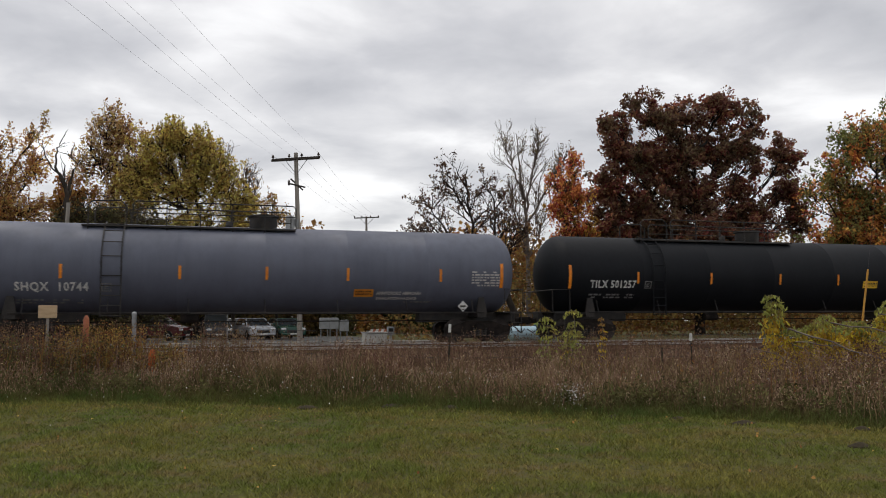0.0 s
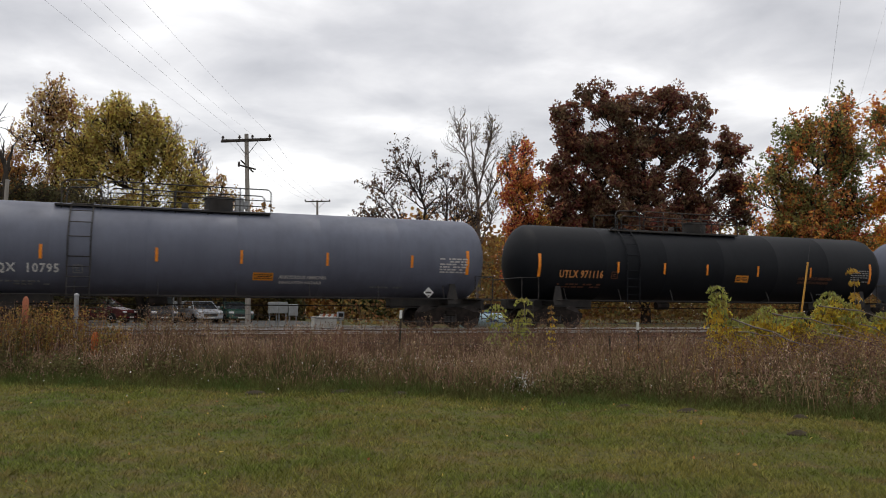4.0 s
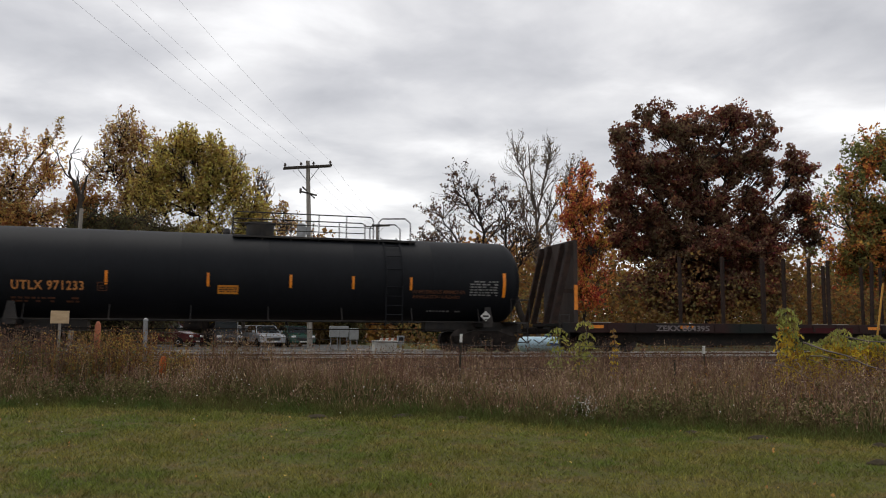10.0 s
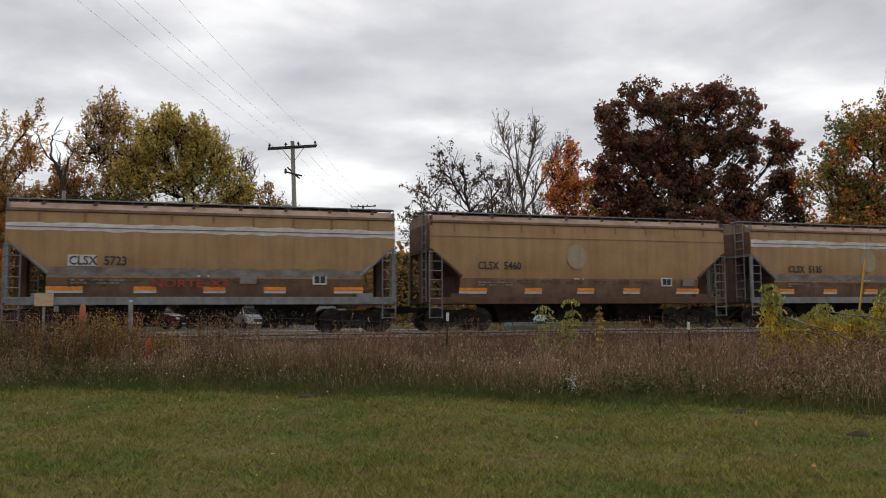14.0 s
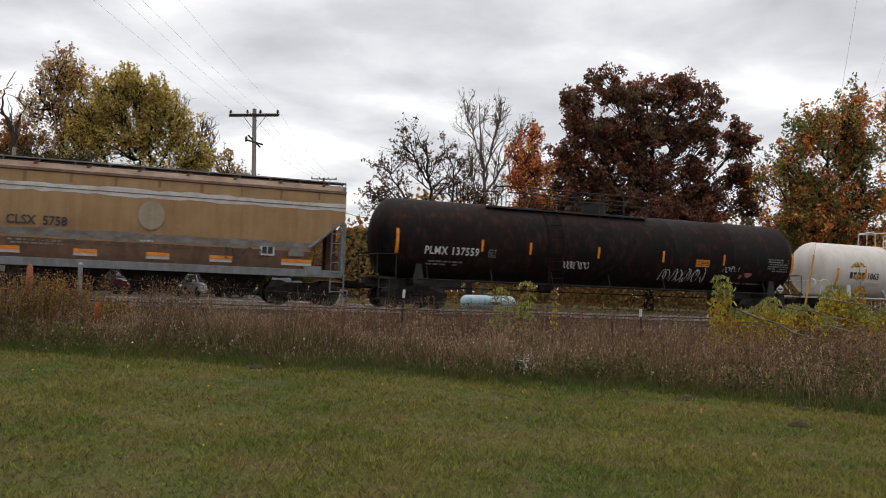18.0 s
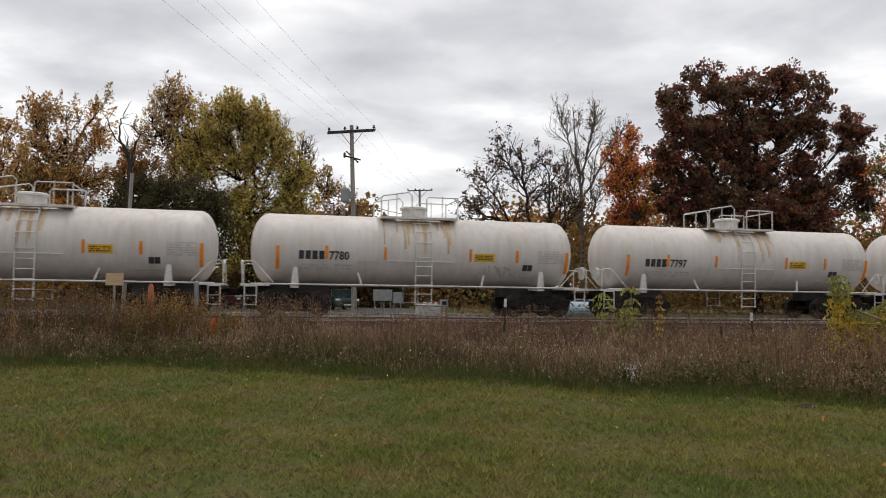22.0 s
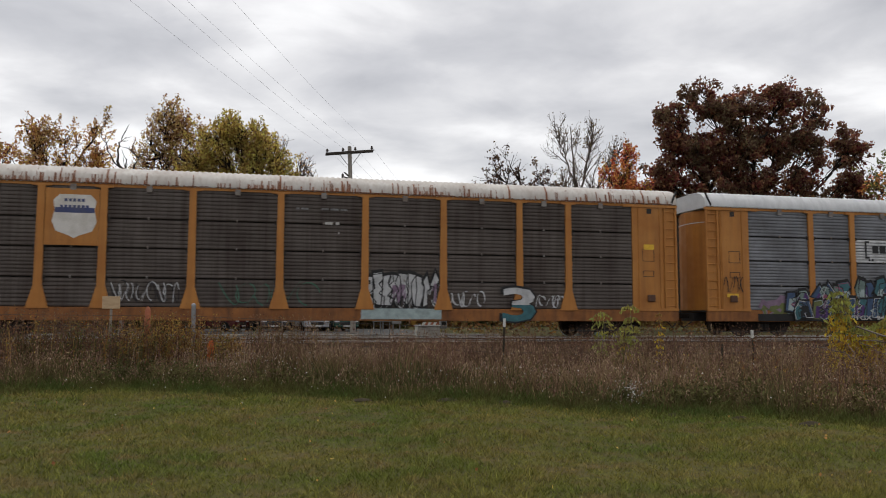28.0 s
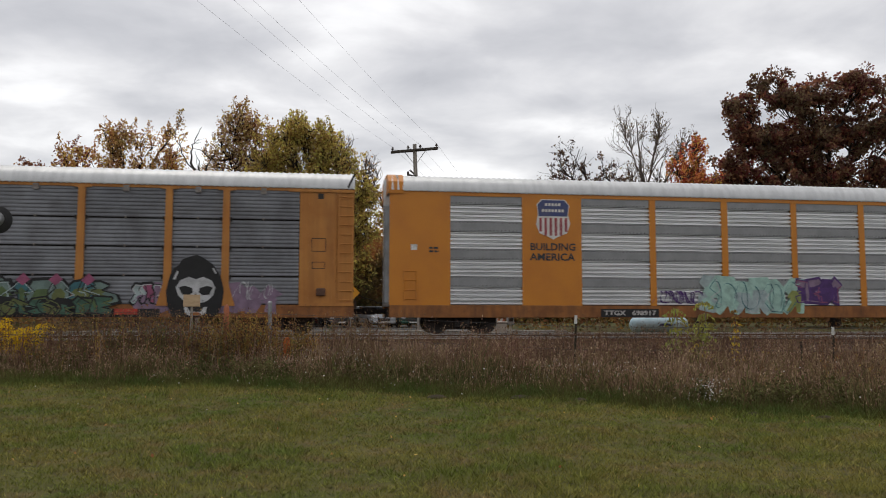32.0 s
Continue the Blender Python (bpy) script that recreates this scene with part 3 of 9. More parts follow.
def couplers(c, h):
    part("coupler", COUPLER, None, c).matrix_basis = pose(h - 0.55, 0, 0)
    part("coupler", COUPLER, None, c).matrix_basis = pose(-h + 0.55, 0, 0, 0, 0, 180)
    for s in (-1, 1):
        part("brake_hose", tube(bmesh.new(), [(s * (h - 0.9), -0.35, 0.8), (s * (h - 0.5), -0.38, 0.55), (s * (h - 0.25), -0.3, 0.35), (s * (h - 0.05), -0.2, 0.5)], 0.025), M_STEEL, c)


def ladder(c, x0, x1, side, z0, z1, material, step=0.33, off=0.0, name="ladder"):
    """Two stiles and rungs, standing against a side at y = side."""
    bm = bmesh.new()
    for x in (x0, x1):
        tube(bm, [(x, side, z0), (x, side, z1)], 0.022)
    n = max(2, int((z1 - z0) / step))
    for i in range(n + 1):
        z = z0 + 0.05 + (z1 - z0 - 0.1) * i / n
        tube(bm, [(x0, side, z), (x1, side, z)], 0.016, 5)
    return part(name, bm, material, c)


def drum_ladder(c, x0, x1, radius, axis_z, z0, material):
    """A ladder bent round the near and the far side of a tank."""
    for s in (-1, 1):
        bm = bmesh.new()
        def at(a, x):
            return (x, s * math.sin(a) * (radius + 0.07), axis_z + math.cos(a) * (radius + 0.07))
        path = [0.25 + i * 0.16 for i in range(9)]
        for x in (x0, x1):
            tube(bm, [at(a, x) for a in path] + [(x, s * (radius + 0.02), axis_z - 0.3), (x, s * (radius - 0.02), z0)], 0.024)
        zs = [at(a, x0)[1:] for a in path[1::2]] + [(s * (radius + 0.02), z0 + 0.05 + i * 0.33) for i in range(int((axis_z - 0.2 - z0) / 0.33) + 1)]
        for y, z in zs:
            tube(bm, [(x0, y, z), (x1, y, z)], 0.017, 5)
        part("ladder", bm, material, c)


def bars(width, height, rows, seed, fill=0.8, cell=0.12):
    """Rows of short plain bars for writing too small to read."""
    rng = random.Random(seed)
    bm, dz = bmesh.new(), height / rows
    for r in range(rows):
        x = 0.0
        while x < width:
            w = rng.uniform(0.4, 1.6) * cell
            if rng.random() < fill:
                box(bm, x, min(x + w, width), -0.002, 0.002, height - (r + 0.8) * dz, height - (r + 0.25) * dz)
            x += w + cell * 0.35
    return bm


def scribble(width, height, strokes, seed, thick=0.05, loops=1.0):
    """Hand-sprayed strokes as thin ribbons."""
    rng = random.Random(seed)
    bm = bmesh.new()
    for k in range(strokes):
        cx = width * (k + 0.5) / strokes + rng.uniform(-0.1, 0.1)
        a0, turn = rng.uniform(0, math.tau), rng.choice((-1, 1)) * rng.uniform(2.2, 5.0) * loops
        rx, rz = width / strokes * rng.uniform(0.45, 0.75), height * rng.uniform(0.35, 0.5)
        lean, zc = rng.uniform(-0.2, 0.3), height * rng.uniform(0.45, 0.55)
        last = None
        for i in range(12):
            a = a0 + turn * i / 11
            x, z = cx + rx * math.cos(a), zc + rz * math.sin(a * (1.0 if k % 2 else 1.5))
            x += lean * (z - zc)
            n = (thick * 0.7, thick * 0.7)
            here = (bm.verts.new((x - n[0] / 2, -0.003, z - n[1] / 2)), bm.verts.new((x + n[0] / 2, -0.003, z + n[1] / 2)))
            if last:
                bm.faces.new((last[0], last[1], here[1], here[0]))
            last = here
    return bm


def blobs(width, height, count, seed, lo=0.15, hi=0.4):
    """Sprayed colour fields with uneven outlines."""
    rng = random.Random(seed)
    bm = bmesh.new()
    for k in range(count):
        cx, cz, r = rng.uniform(0, width), rng.uniform(0.25, 0.75) * height, rng.uniform(lo, hi) * height
        n = 9
        vs = [bm.verts.new((cx + math.cos(i / n * math.tau) * r * rng.uniform(0.7, 1.9), -0.001 - 0.0004 * k / count, min(height, max(0, cz + math.sin(i / n * math.tau) * r * rng.uniform(0.7, 1.4))))) for i in range(n)]
        bm.faces.new(vs)
    return bm


def on_tank(c, name, bm, material, x, z, R, AZ, label="", lift=0.012):
    me = bm if isinstance(bm, bpy.types.Mesh) else finish(name, bm, material)
    return tagged(part(name, on_drum(me, x, z, R, AZ, lift), None, c, label), kind="stuff" if name in TINY else "")


def plates_of(c, name, bm, material, x, y, z, label=""):
    me = bm if isinstance(bm, bpy.types.Mesh) else finish(name, bm, material)
    return tagged(part(name, on_wall(me, x, y, z), None, c, label), kind="stuff" if name in TINY else "")


# ---- pressure tank cars ----
def tank_car(label, x0, x1, paint, mark, mark_mat, stripes, plat, hood, lad, panel, hazard, table, placard, mark_z=2.1, hoops=1, panel_mat=None, fit=None, seed=1):
    c, h = car("tank_car", label, "tank car", x0, x1, "tank cars of the train")
    fit = fit or M_STEEL
    R, AZ, t = 1.55, 2.69, h - 0.66
    prof = [(-t, 0.02)] + [(-t + 0.8 * (1 - math.cos(a)), R * math.sin(a)) for a in (0.2, 0.4, 0.6, 0.8, 1.0, 1.2, 1.4, math.pi / 2)]
    rings = [-t + 0.8 + (2 * t - 1.6) * i / 6 for i in range(1, 6)]
    for x in rings:
        prof += [(x - 0.03, R), (x - 0.015, R + 0.004), (x + 0.015, R + 0.004), (x + 0.03, R)]
    prof += [(t - 0.8 * (1 - math.cos(a)), R * math.sin(a)) for a in (math.pi / 2, 1.4, 1.2, 1.0, 0.8, 0.6, 0.4, 0.2)] + [(t, 0.02)]
    part("tank", lathe(bmesh.new(), prof, "x", (0, 0, AZ), 64), paint, c, smooth=True)
    # underframe
    for s in (-1, 1):
        part("stub_sill", box(bmesh.new(), s * (h - 0.5) if s < 0 else h - 4.4, -(h - 4.4) if s < 0 else h - 0.5, -0.3, 0.3, 0.78, 1.18, bevel=0.02), M_STEEL, c)
        bm = prism(bmesh.new(), [(-0.22, 0), (0.22, 0), (0.10, 0.62), (-0.10, 0.62)], -1.35, -1.28)
        box(bm, -0.18, 0.18, -1.35, 1.35, -0.12, 0.04)
        prism(bm, [(-0.22, 0), (0.22, 0), (0.10, 0.62), (-0.10, 0.62)], 1.28, 1.35)
        bol = part("body_bolster", bm, fit, c)
        bol.matrix_basis = pose(s * (h - 2.25), 0, 1.08)
        part("end_platform", box(bmesh.new(), s * (h - 1.0) - 0.35, s * (h - 1.0) + 0.35, -1.4, 1.4, 1.12, 1.17), M_STEEL, c)
        bm = bmesh.new()
        for y in (-1.42, 1.42):
            tube(bm, [(s * (h - 0.62), y, 1.15), (s * (h - 0.62), y, 2.0), (s * (h - 1.35), y, 2.02), (s * (h - 1.35), y, 1.17)], 0.02)
        tube(bm, [(s * (h - 0.62), -1.42, 2.0), (s * (h - 0.62), 1.42, 2.0)], 0.02)
        part("end_handrail", bm, fit, c)
        ladder(c, s * (h - 0.9) - 0.2, s * (h - 0.9) + 0.2, -1.44, 0.35, 1.15, M_STEEL, name="step")
        truck(c, s * (h - 2.25))
    for y in (-1.38, 1.38):
        bm = tube(bmesh.new(), [(-h + 2.2, y, 1.14), (h - 2.2, y, 1.14)], 0.022)
        for i in range(7):
            x = (-1 + i / 3) * (h - 2.6)
            tube(bm, [(x, y, 1.14), (x, y * 0.86, 1.62)], 0.018, 5)
        part("side_handrail", bm, fit, c)
    part("brake_cylinder", lathe(bmesh.new(), [(-0.3, 0.02), (-0.3, 0.16), (0.3, 0.16), (0.3, 0.02)], "x", (-2.5, -0.5, 0.95), 14), M_TRUCK, c)
    part("brake_rod", tube(bmesh.new(), [(-h + 2.5, -0.3, 0.85), (h - 2.5, -0.3, 0.85)], 0.02), M_TRUCK, c)
    couplers(c, h)
    # top walkway with its rails
    p0, p1 = plat
    zt = AZ + R
    for y in (-0.72, 0.72):
        bm = box(bmesh.new(), p0, p1, y - 0.17, y + 0.17, zt - 0.17, zt - 0.11)
        for i in range(7):
            x = p0 + 0.15 + (p1 - p0 - 0.3) * i / 6
            box(bm, x - 0.05, x + 0.05, y - 0.12 * (1 if y > 0 else -1) - 0.12, y - 0.12 * (1 if y > 0 else -1) + 0.12, zt - 0.34, zt - 0.17)
        part("walkway", bm, fit, c)
        w = y * 1.2
        bm = bmesh.new()
        r0, r1 = (p0 + 1.6, p1) if hoops == -1 else (p0, p1 - 1.6)
        tube(bm, [(r0, w, zt - 0.12), (r0, w, zt + 0.62), (r0 + 0.1, w, zt + 0.72), (r1 - 0.1, w, zt + 0.72), (r1, w, zt + 0.62), (r1, w, zt - 0.12)], 0.022)
        tube(bm, [(r0, w, zt + 0.32), (r1, w, zt + 0.32)], 0.018, 5)
        for i in range(1, 5):
            x = r0 + (r1 - r0) * i / 5
            tube(bm, [(x, w, zt - 0.3), (x, w, zt + 0.72)], 0.02, 5)
        part("top_railing", bm, fit, c)
        hx = p0 + 0.2 if hoops == -1 else p1 - 1.4
        bm = tube(bmesh.new(), [(hx, w, zt - 0.3), (hx, w, zt + 0.55), (hx + 0.12, w, zt + 0.68), (hx + 1.0, w, zt + 0.72), (hx + 1.2, w, zt + 0.55), (hx + 1.2, w, zt - 0.3)], 0.024)
        part("ladder_hoop", bm, fit, c)
    part("valve_housing", lathe(bmesh.new(), [(0, 0.1), (0, 0.48), (0.1, 0.5), (0.42, 0.5), (0.44, 0.56), (0.5, 0.56), (0.52, 0.1)], "z", ((hood[0] + hood[1]) / 2, 0, zt - 0.06), 24), fit, c, smooth=True)
    part("relief_valve", lathe(bmesh.new(), [(0, 0.12), (0.1, 0.14), (0.24, 0.1), (0.26, 0.02)], "z", (hood[0] - 0.7, 0.1, zt - 0.03), 12), fit, c)
    drum_ladder(c, lad[0], lad[1], R, AZ, 1.0, fit if paint is M_GREY else paint)
    # markings
    for i, x in enumerate(stripes):
        tall = i in (0, len(stripes) - 1)
        on_tank(c, "reflector", flat_quads([(0, 0.12 if tall else 0.09, 0, 0.92 if tall else 0.46)]), M_ORANGE, x - 0.05, 2.06 if tall else 2.27, R, AZ, "faded orange reflector strip")
    on_tank(c, "car_number", text_mesh(mark[0], 0.42, mark_mat, spacing=1.15, width=mark[2]), None, mark[1], mark_z, R, AZ)
    on_tank(c, "small_lettering", bars(2.0, 0.26, 2, seed, 0.75, 0.16), M_DIM if mark_mat is M_LETTER else M_AMBERDIM, mark[1], mark_z - 0.42, R, AZ)
    bm = flat_quads([(0, 0.3, 0, 0.03), (0, 0.3, 0.27, 0.3), (0, 0.03, 0, 0.3), (0.27, 0.3, 0, 0.3), (0.1, 0.2, 0.07, 0.11), (0.1, 0.2, 0.17, 0.2), (0.08, 0.12, 0.07, 0.2)])
    on_tank(c, "stencil_square", bm, M_DIM if mark_mat is M_LETTER else M_AMBERDIM, mark[1] + mark[2] + 0.4, mark_z - 0.02, R, AZ)
    on_tank(c, "notice_panel", flat_quads([(0, panel[1], 0, 0.31)]), panel_mat or M_PANELY, panel[0], panel[2], R, AZ, "orange notice panel")
    on_tank(c, "notice_lettering", bars(panel[1] - 0.1, 0.2, 3, seed + 5, 0.9, 0.07), M_STEEL, panel[0] + 0.05, panel[2] + 0.05, R, AZ, lift=0.018)
    if hazard:
        on_tank(c, "commodity_name", text_mesh("ANHYDROUS AMMONIA", 0.19, hazard[2], width=hazard[1]), None, hazard[0], hazard[3] + 0.17, R, AZ)
        on_tank(c, "hazard_line", text_mesh("INHALATION HAZARD", 0.17, hazard[2], width=hazard[1] * 0.9), None, hazard[0], hazard[3], R, AZ)
    on_tank(c, "data_table", bars(1.1, 0.6, 6, seed + 9, 0.85, 0.13), M_GREYLET if paint is M_GREY else M_DIM, table, 2.1, R, AZ)
    part("placard_bracket", box(bmesh.new(), placard - 0.03, placard + 0.03, -1.375, -1.355, 1.1, 1.45), M_STEEL, c)
    plate = part("placard", prism(bmesh.new(), [(placard, 1.17), (placard + 0.2, 1.37), (placard, 1.57), (placard - 0.2, 1.37)], -1.385, -1.376), M_LETTER, c, "white diamond hazard placard")
    part("placard_mark", prism(bmesh.new(), [(placard - 0.12, 1.33), (placard + 0.12, 1.33), (placard + 0.12, 1.40), (placard - 0.12, 1.40)], -1.39, -1.384), M_STEEL, plate)
    part("placard_mark", prism(bmesh.new(), [(placard - 0.04, 1.22), (placard + 0.04, 1.22), (placard + 0.04, 1.27), (placard - 0.04, 1.27)], -1.39, -1.384), M_STEEL, plate)
    on_tank(c, "small_lettering", bars(1.3, 0.14, 1, seed + 2, 0.8, 0.1), M_DIM, placard - 2.2, 1.5, R, AZ)
    return c, h


tank_car("blue-grey steel tank car with white lettering and top walkway", -8.1, 12.3, M_GREY, ("SHQX  10744", -7.83, 2.18), M_LETTER, [-8.8, -6.47, -2.82, 0.04, 2.87, 6.31, 8.69], (-6.0, 1.08), (-0.5, 0.5), (-5.26, -4.65), (3.12, 0.7, 1.72), (3.94, 1.68, M_GREYLET, 1.62), 7.52, 7.2, 1.88, hoops=-1, seed=11)
tank_car("glossy black steel tank car with white lettering and orange strips", 12.3, 33.85, M_BLACK, ("TILX 501257", -8.56, 2.0), M_LETTER, [-9.45, -6.47, -3.09, 0.29, 3.29, 6.28, 9.34], (-6.1, 1.5), (-0.62, 0.4), (-5.82, -5.27), (4.63, 0.77, 2.16), (6.36, 1.21, M_LETTER, 2.0), 8.12, 8.89, 2.1, hoops=-1, panel_mat=M_YELLOW, seed=12)
tank_car("blue-grey steel tank car with faded orange strips", 33.85, 54.3, M_GREY, ("SHQX  10795", -7.84, 2.3), M_LETTER, [-8.79, -6.07, -2.61, 0.14, 3.13, 6.3, 8.5], (-5.8, 1.18), (-1.0, -0.1), (-5.3, -4.62), (0.55, 0.7, 1.72), (1.46, 1.68, M_GREYLET, 1.62), 7.4, 7.0, 1.86, hoops=-1, seed=13)
tank_car("black steel tank car with amber lettering", 54.3, 74.8, M_BLACK, ("UTLX 971116", -8.0, 2.0), M_AMBER, [-8.92, -5.31, -3.05, -0.88, 1.83, 4.8, 8.37], (-5.2, 1.31), (-0.8, 0.1), (-4.9, -4.3), (0.65, 0.68, 2.01), (4.1, 2.0, M_AMBERDIM, 2.0), 7.2, 7.79, 2.06, hoops=-1, seed=14)
tank_car("blue-grey steel tank car with dark ladder near one end", 74.8, 94.95, M_GREY, ("SHQX  10807", -7.9, 2.06), M_LETTER, [-8.87, -6.44, -2.99, -0.17, 2.53, 6.38, 8.56], (-1.33, 5.98), (-0.6, 0.3), (4.41, 4.95), (0.55, 0.68, 1.71), (1.46, 1.68, M_GREYLET, 1.6), 7.33, 6.99, 1.87, hoops=1, seed=15)
tank_car("black steel tank car with amber lettering and scuffed top", 94.95, 115.5, M_BLACK, ("UTLX 971233", -8.03, 2.14), M_AMBER, [-8.92, -5.22, -2.02, 0.73, 2.92, 5.03, 8.6], (-1.25, 5.34), (-0.75, 0.2), (4.1, 4.7), (-1.71, 0.68, 2.03), (5.1, 2.0, M_AMBERDIM, 2.0), 7.27, 7.93, 2.08, hoops=1, seed=16)
c, h = tank_car("black tank car with rusty brown top and white sprayed tags", 194.65, 215.6, M_BROWNBLACK, ("PLMX 137559", -8.07, 2.19), M_LETTER, [-9.16, -5.76, -3.72, -0.67, 2.42, 5.51, 9.21], (-5.36, 1.99), (-0.55, 0.4), (-2.9, -2.3), (4.08, 0.68, 2.16), None, 7.88, 8.7, 2.1, hoops=-1, seed=17)
for x, z, w, hh, n, s in ((-2.13, 1.8, 1.1, 0.34, 7, 3), (2.41, 1.5, 2.3, 0.75, 9, 5), (5.56, 1.97, 0.8, 0.3, 5, 8)):
    on_tank(c, "sprayed_tag", scribble(w, hh, n, s, 0.045, 1.3), M_LETTER, x, z, 1.55, 2.69, "white sprayed scrawl")
on_tank(c, "red_sprayed_patch", blobs(1.0, 0.35, 4, 4), mat("pink_spray", (0.35, 0.12, 0.12), rough=0.7), 6.3, 1.75, 1.55, 2.69, "faded pink sprayed patch")


# ---- short white tank cars ----
def white_car(label, x0, x1, number, seed, tag=False):
    c, h = car("short_tank_car", label, "tank car", x0, x1, "white tank cars of the train")
    R, AZ, t = 1.27, 2.42, h - 0.56
    prof = [(-t, 0.02)] + [(-t + 0.62 * (1 - math.cos(a)), R * math.sin(a)) for a in (0.2, 0.45, 0.7, 0.95, 1.2, 1.4, math.pi / 2)]
    for x in (-1.6, 1.3):
        prof += [(x - 0.03, R), (x - 0.02, R + 0.008), (x + 0.02, R + 0.008), (x + 0.03, R)]
    prof += [(t - 0.62 * (1 - math.cos(a)), R * math.sin(a)) for a in (math.pi / 2, 1.4, 1.2, 0.95, 0.7, 0.45, 0.2)] + [(t, 0.02)]
    part("tank", lathe(bmesh.new(), prof, "x", (0, 0, AZ), 56), M_WHITE, c, smooth=True)
    # spill stains run down from the manway
    rng = random.Random(seed)
    bm = bmesh.new()
    for k in range(22):
        x, w = rng.uniform(-1.5, 1.35), rng.uniform(0.04, 0.26)
        a = [0.35 + i * 0.12 for i in range(rng.randint(3, 12))]
        prev = None
        for i, ang in enumerate(a):
            ww = w * (1 - 0.6 * i / len(a)) * rng.uniform(0.8, 1.2)
            here = [bm.verts.new((x + sx * ww, -math.sin(ang) * (R + 0.006), AZ + math.cos(ang) * (R + 0.006))) for sx in (-0.5, 0.5)]
            if prev:
                bm.faces.new((prev[0], here[0], here[1], prev[1]))
            prev = here
    tagged(part("spill_stain", bm, M_STAIN, c, "yellowish run-down stains"), kind="stuff")
    for s in (-1, 1):
        part("stub_sill", box(bmesh.new(), min(s * (h - 0.5), s * (h - 3.4)), max(s * (h - 0.5), s * (h - 3.4)), -0.3, 0.3, 0.75, 1.1, bevel=0.02), M_STEEL, c)
        part("end_platform", box(bmesh.new(), s * (h - 0.75) - 0.5, s * (h - 0.75) + 0.5, -1.42, 1.42, 1.05, 1.12), M_WHITE_PART, c)
        bm = bmesh.new()
        for y in (-1.4, 1.4):
            tube(bm, [(s * (h - 0.32), y, 1.1), (s * (h - 0.32), y, 1.80), (s * (h - 0.42), y, 1.90), (s * (h - 0.7), y, 1.88), (s * (h - 1.35), y, 1.18), (s * (h - 1.35), y, 1.1)], 0.02)
        tube(bm, [(s * (h - 0.32), -1.4, 1.84), (s * (h - 0.32), 1.4, 1.84)], 0.02)
        part("end_handrail", bm, M_WHITE_PART, c)
        bm = prism(bmesh.new(), [(-0.14, 0), (0.14, 0), (0.07, 0.62), (-0.07, 0.62)], -1.32, -1.24)
        prism(bm, [(-0.14, 0), (0.14, 0), (0.07, 0.62), (-0.07, 0.62)], 1.24, 1.32)
        box(bm, -0.14, 0.14, -1.32, 1.32, -0.1, 0.02)
        part("body_bolster", bm, M_WHITE_PART, c).matrix_basis = pose(s * (h - 2.1), 0, 1.1)
        ladder(c, s * (h - 0.6) - 0.2, s * (h - 0.6) + 0.2, -1.44, 0.35, 1.08, M_WHITE_PART, name="step")
        part("brake_wheel" if s < 0 else "brake_valve", lathe(bmesh.new(), [(-0.04, 0.02), (-0.04, 0.24), (0.04, 0.24), (0.04, 0.02)], "x", (s * (h - 0.3), -0.9, 1.7), 16), M_WHITE_PART, c)
        truck(c, s * (h - 2.1))
    for y in (-1.36, 1.36):
        bm = tube(bmesh.new(), [(-h + 0.6, y, 1.12), (h - 0.6, y, 1.12)], 0.03)
        for x in (-2.2, 2.2):
            tube(bm, [(x, y, 1.12), (x * 1.06, y * 0.88, 1.55)], 0.035, 5)
        part("side_handrail", bm, M_WHITE_PART, c)
        part("grab_bar", tube(bmesh.new(), [(-1.3, y * 0.95, 2.0), (1.2, y * 0.95, 2.0)], 0.018), M_WHITE_PART, c)
    couplers(c, h)
    zt = AZ + R
    bm = bmesh.new()
    for y0, y1 in ((-1.0, -0.62), (0.62, 1.0)):
        box(bm, -1.5, 1.4, y0, y1, zt - 0.12, zt - 0.04)
    for x0_, x1_ in ((-1.5, -0.9), (0.8, 1.4)):
        box(bm, x0_, x1_, -0.62, 0.62, zt - 0.06, zt - 0.03)
    part("platform", bm, M_WHITE_PART, c)
    part("manway", lathe(bmesh.new(), [(0, 0.1), (0, 0.46), (0.32, 0.46), (0.33, 0.53), (0.40, 0.53), (0.44, 0.45), (0.48, 0.1)], "z", (-0.1, 0, zt - 0.02), 28), M_WHITE_PART, c, smooth=True)
    for y in (-0.98, 0.98):
        for a, b in ((-1.48, -0.35), (0.2, 1.38)):
            bm = tube(bmesh.new(), [(a, y, zt - 0.06), (a, y, zt + 0.62), (a + 0.06, y, zt + 0.7), (b - 0.12, y, zt + 0.86 if a < 0 else zt + 0.7), (b, y, zt + 0.72), (b, y, zt - 0.06)], 0.024)
            m_ = (a + b) / 2
            tube(bm, [(m_, y, zt - 0.06), (m_, y, zt + 0.76)], 0.02, 5)
            part("top_railing", bm, M_WHITE_PART, c)
    for x in (-1.48, 1.38):
        part("top_railing", tube(bmesh.new(), [(x, -0.98, zt + 0.65), (x, 0.98, zt + 0.65)], 0.022), M_WHITE_PART, c)
    drum_ladder(c, -0.24, 0.36, R, AZ, 0.45, M_WHITE_PART)
    for i, x in enumerate((-5.15, -3.45, -1.35, 1.82, 3.62, 5.57)):
        tall = i in (0, 5)
        on_tank(c, "reflector", flat_quads([(0, 0.12 if tall else 0.1, 0, 0.85 if tall else 0.45)]), M_ORANGE, x - 0.05, 1.66 if tall else 2.05, R, AZ, "orange reflector strip")
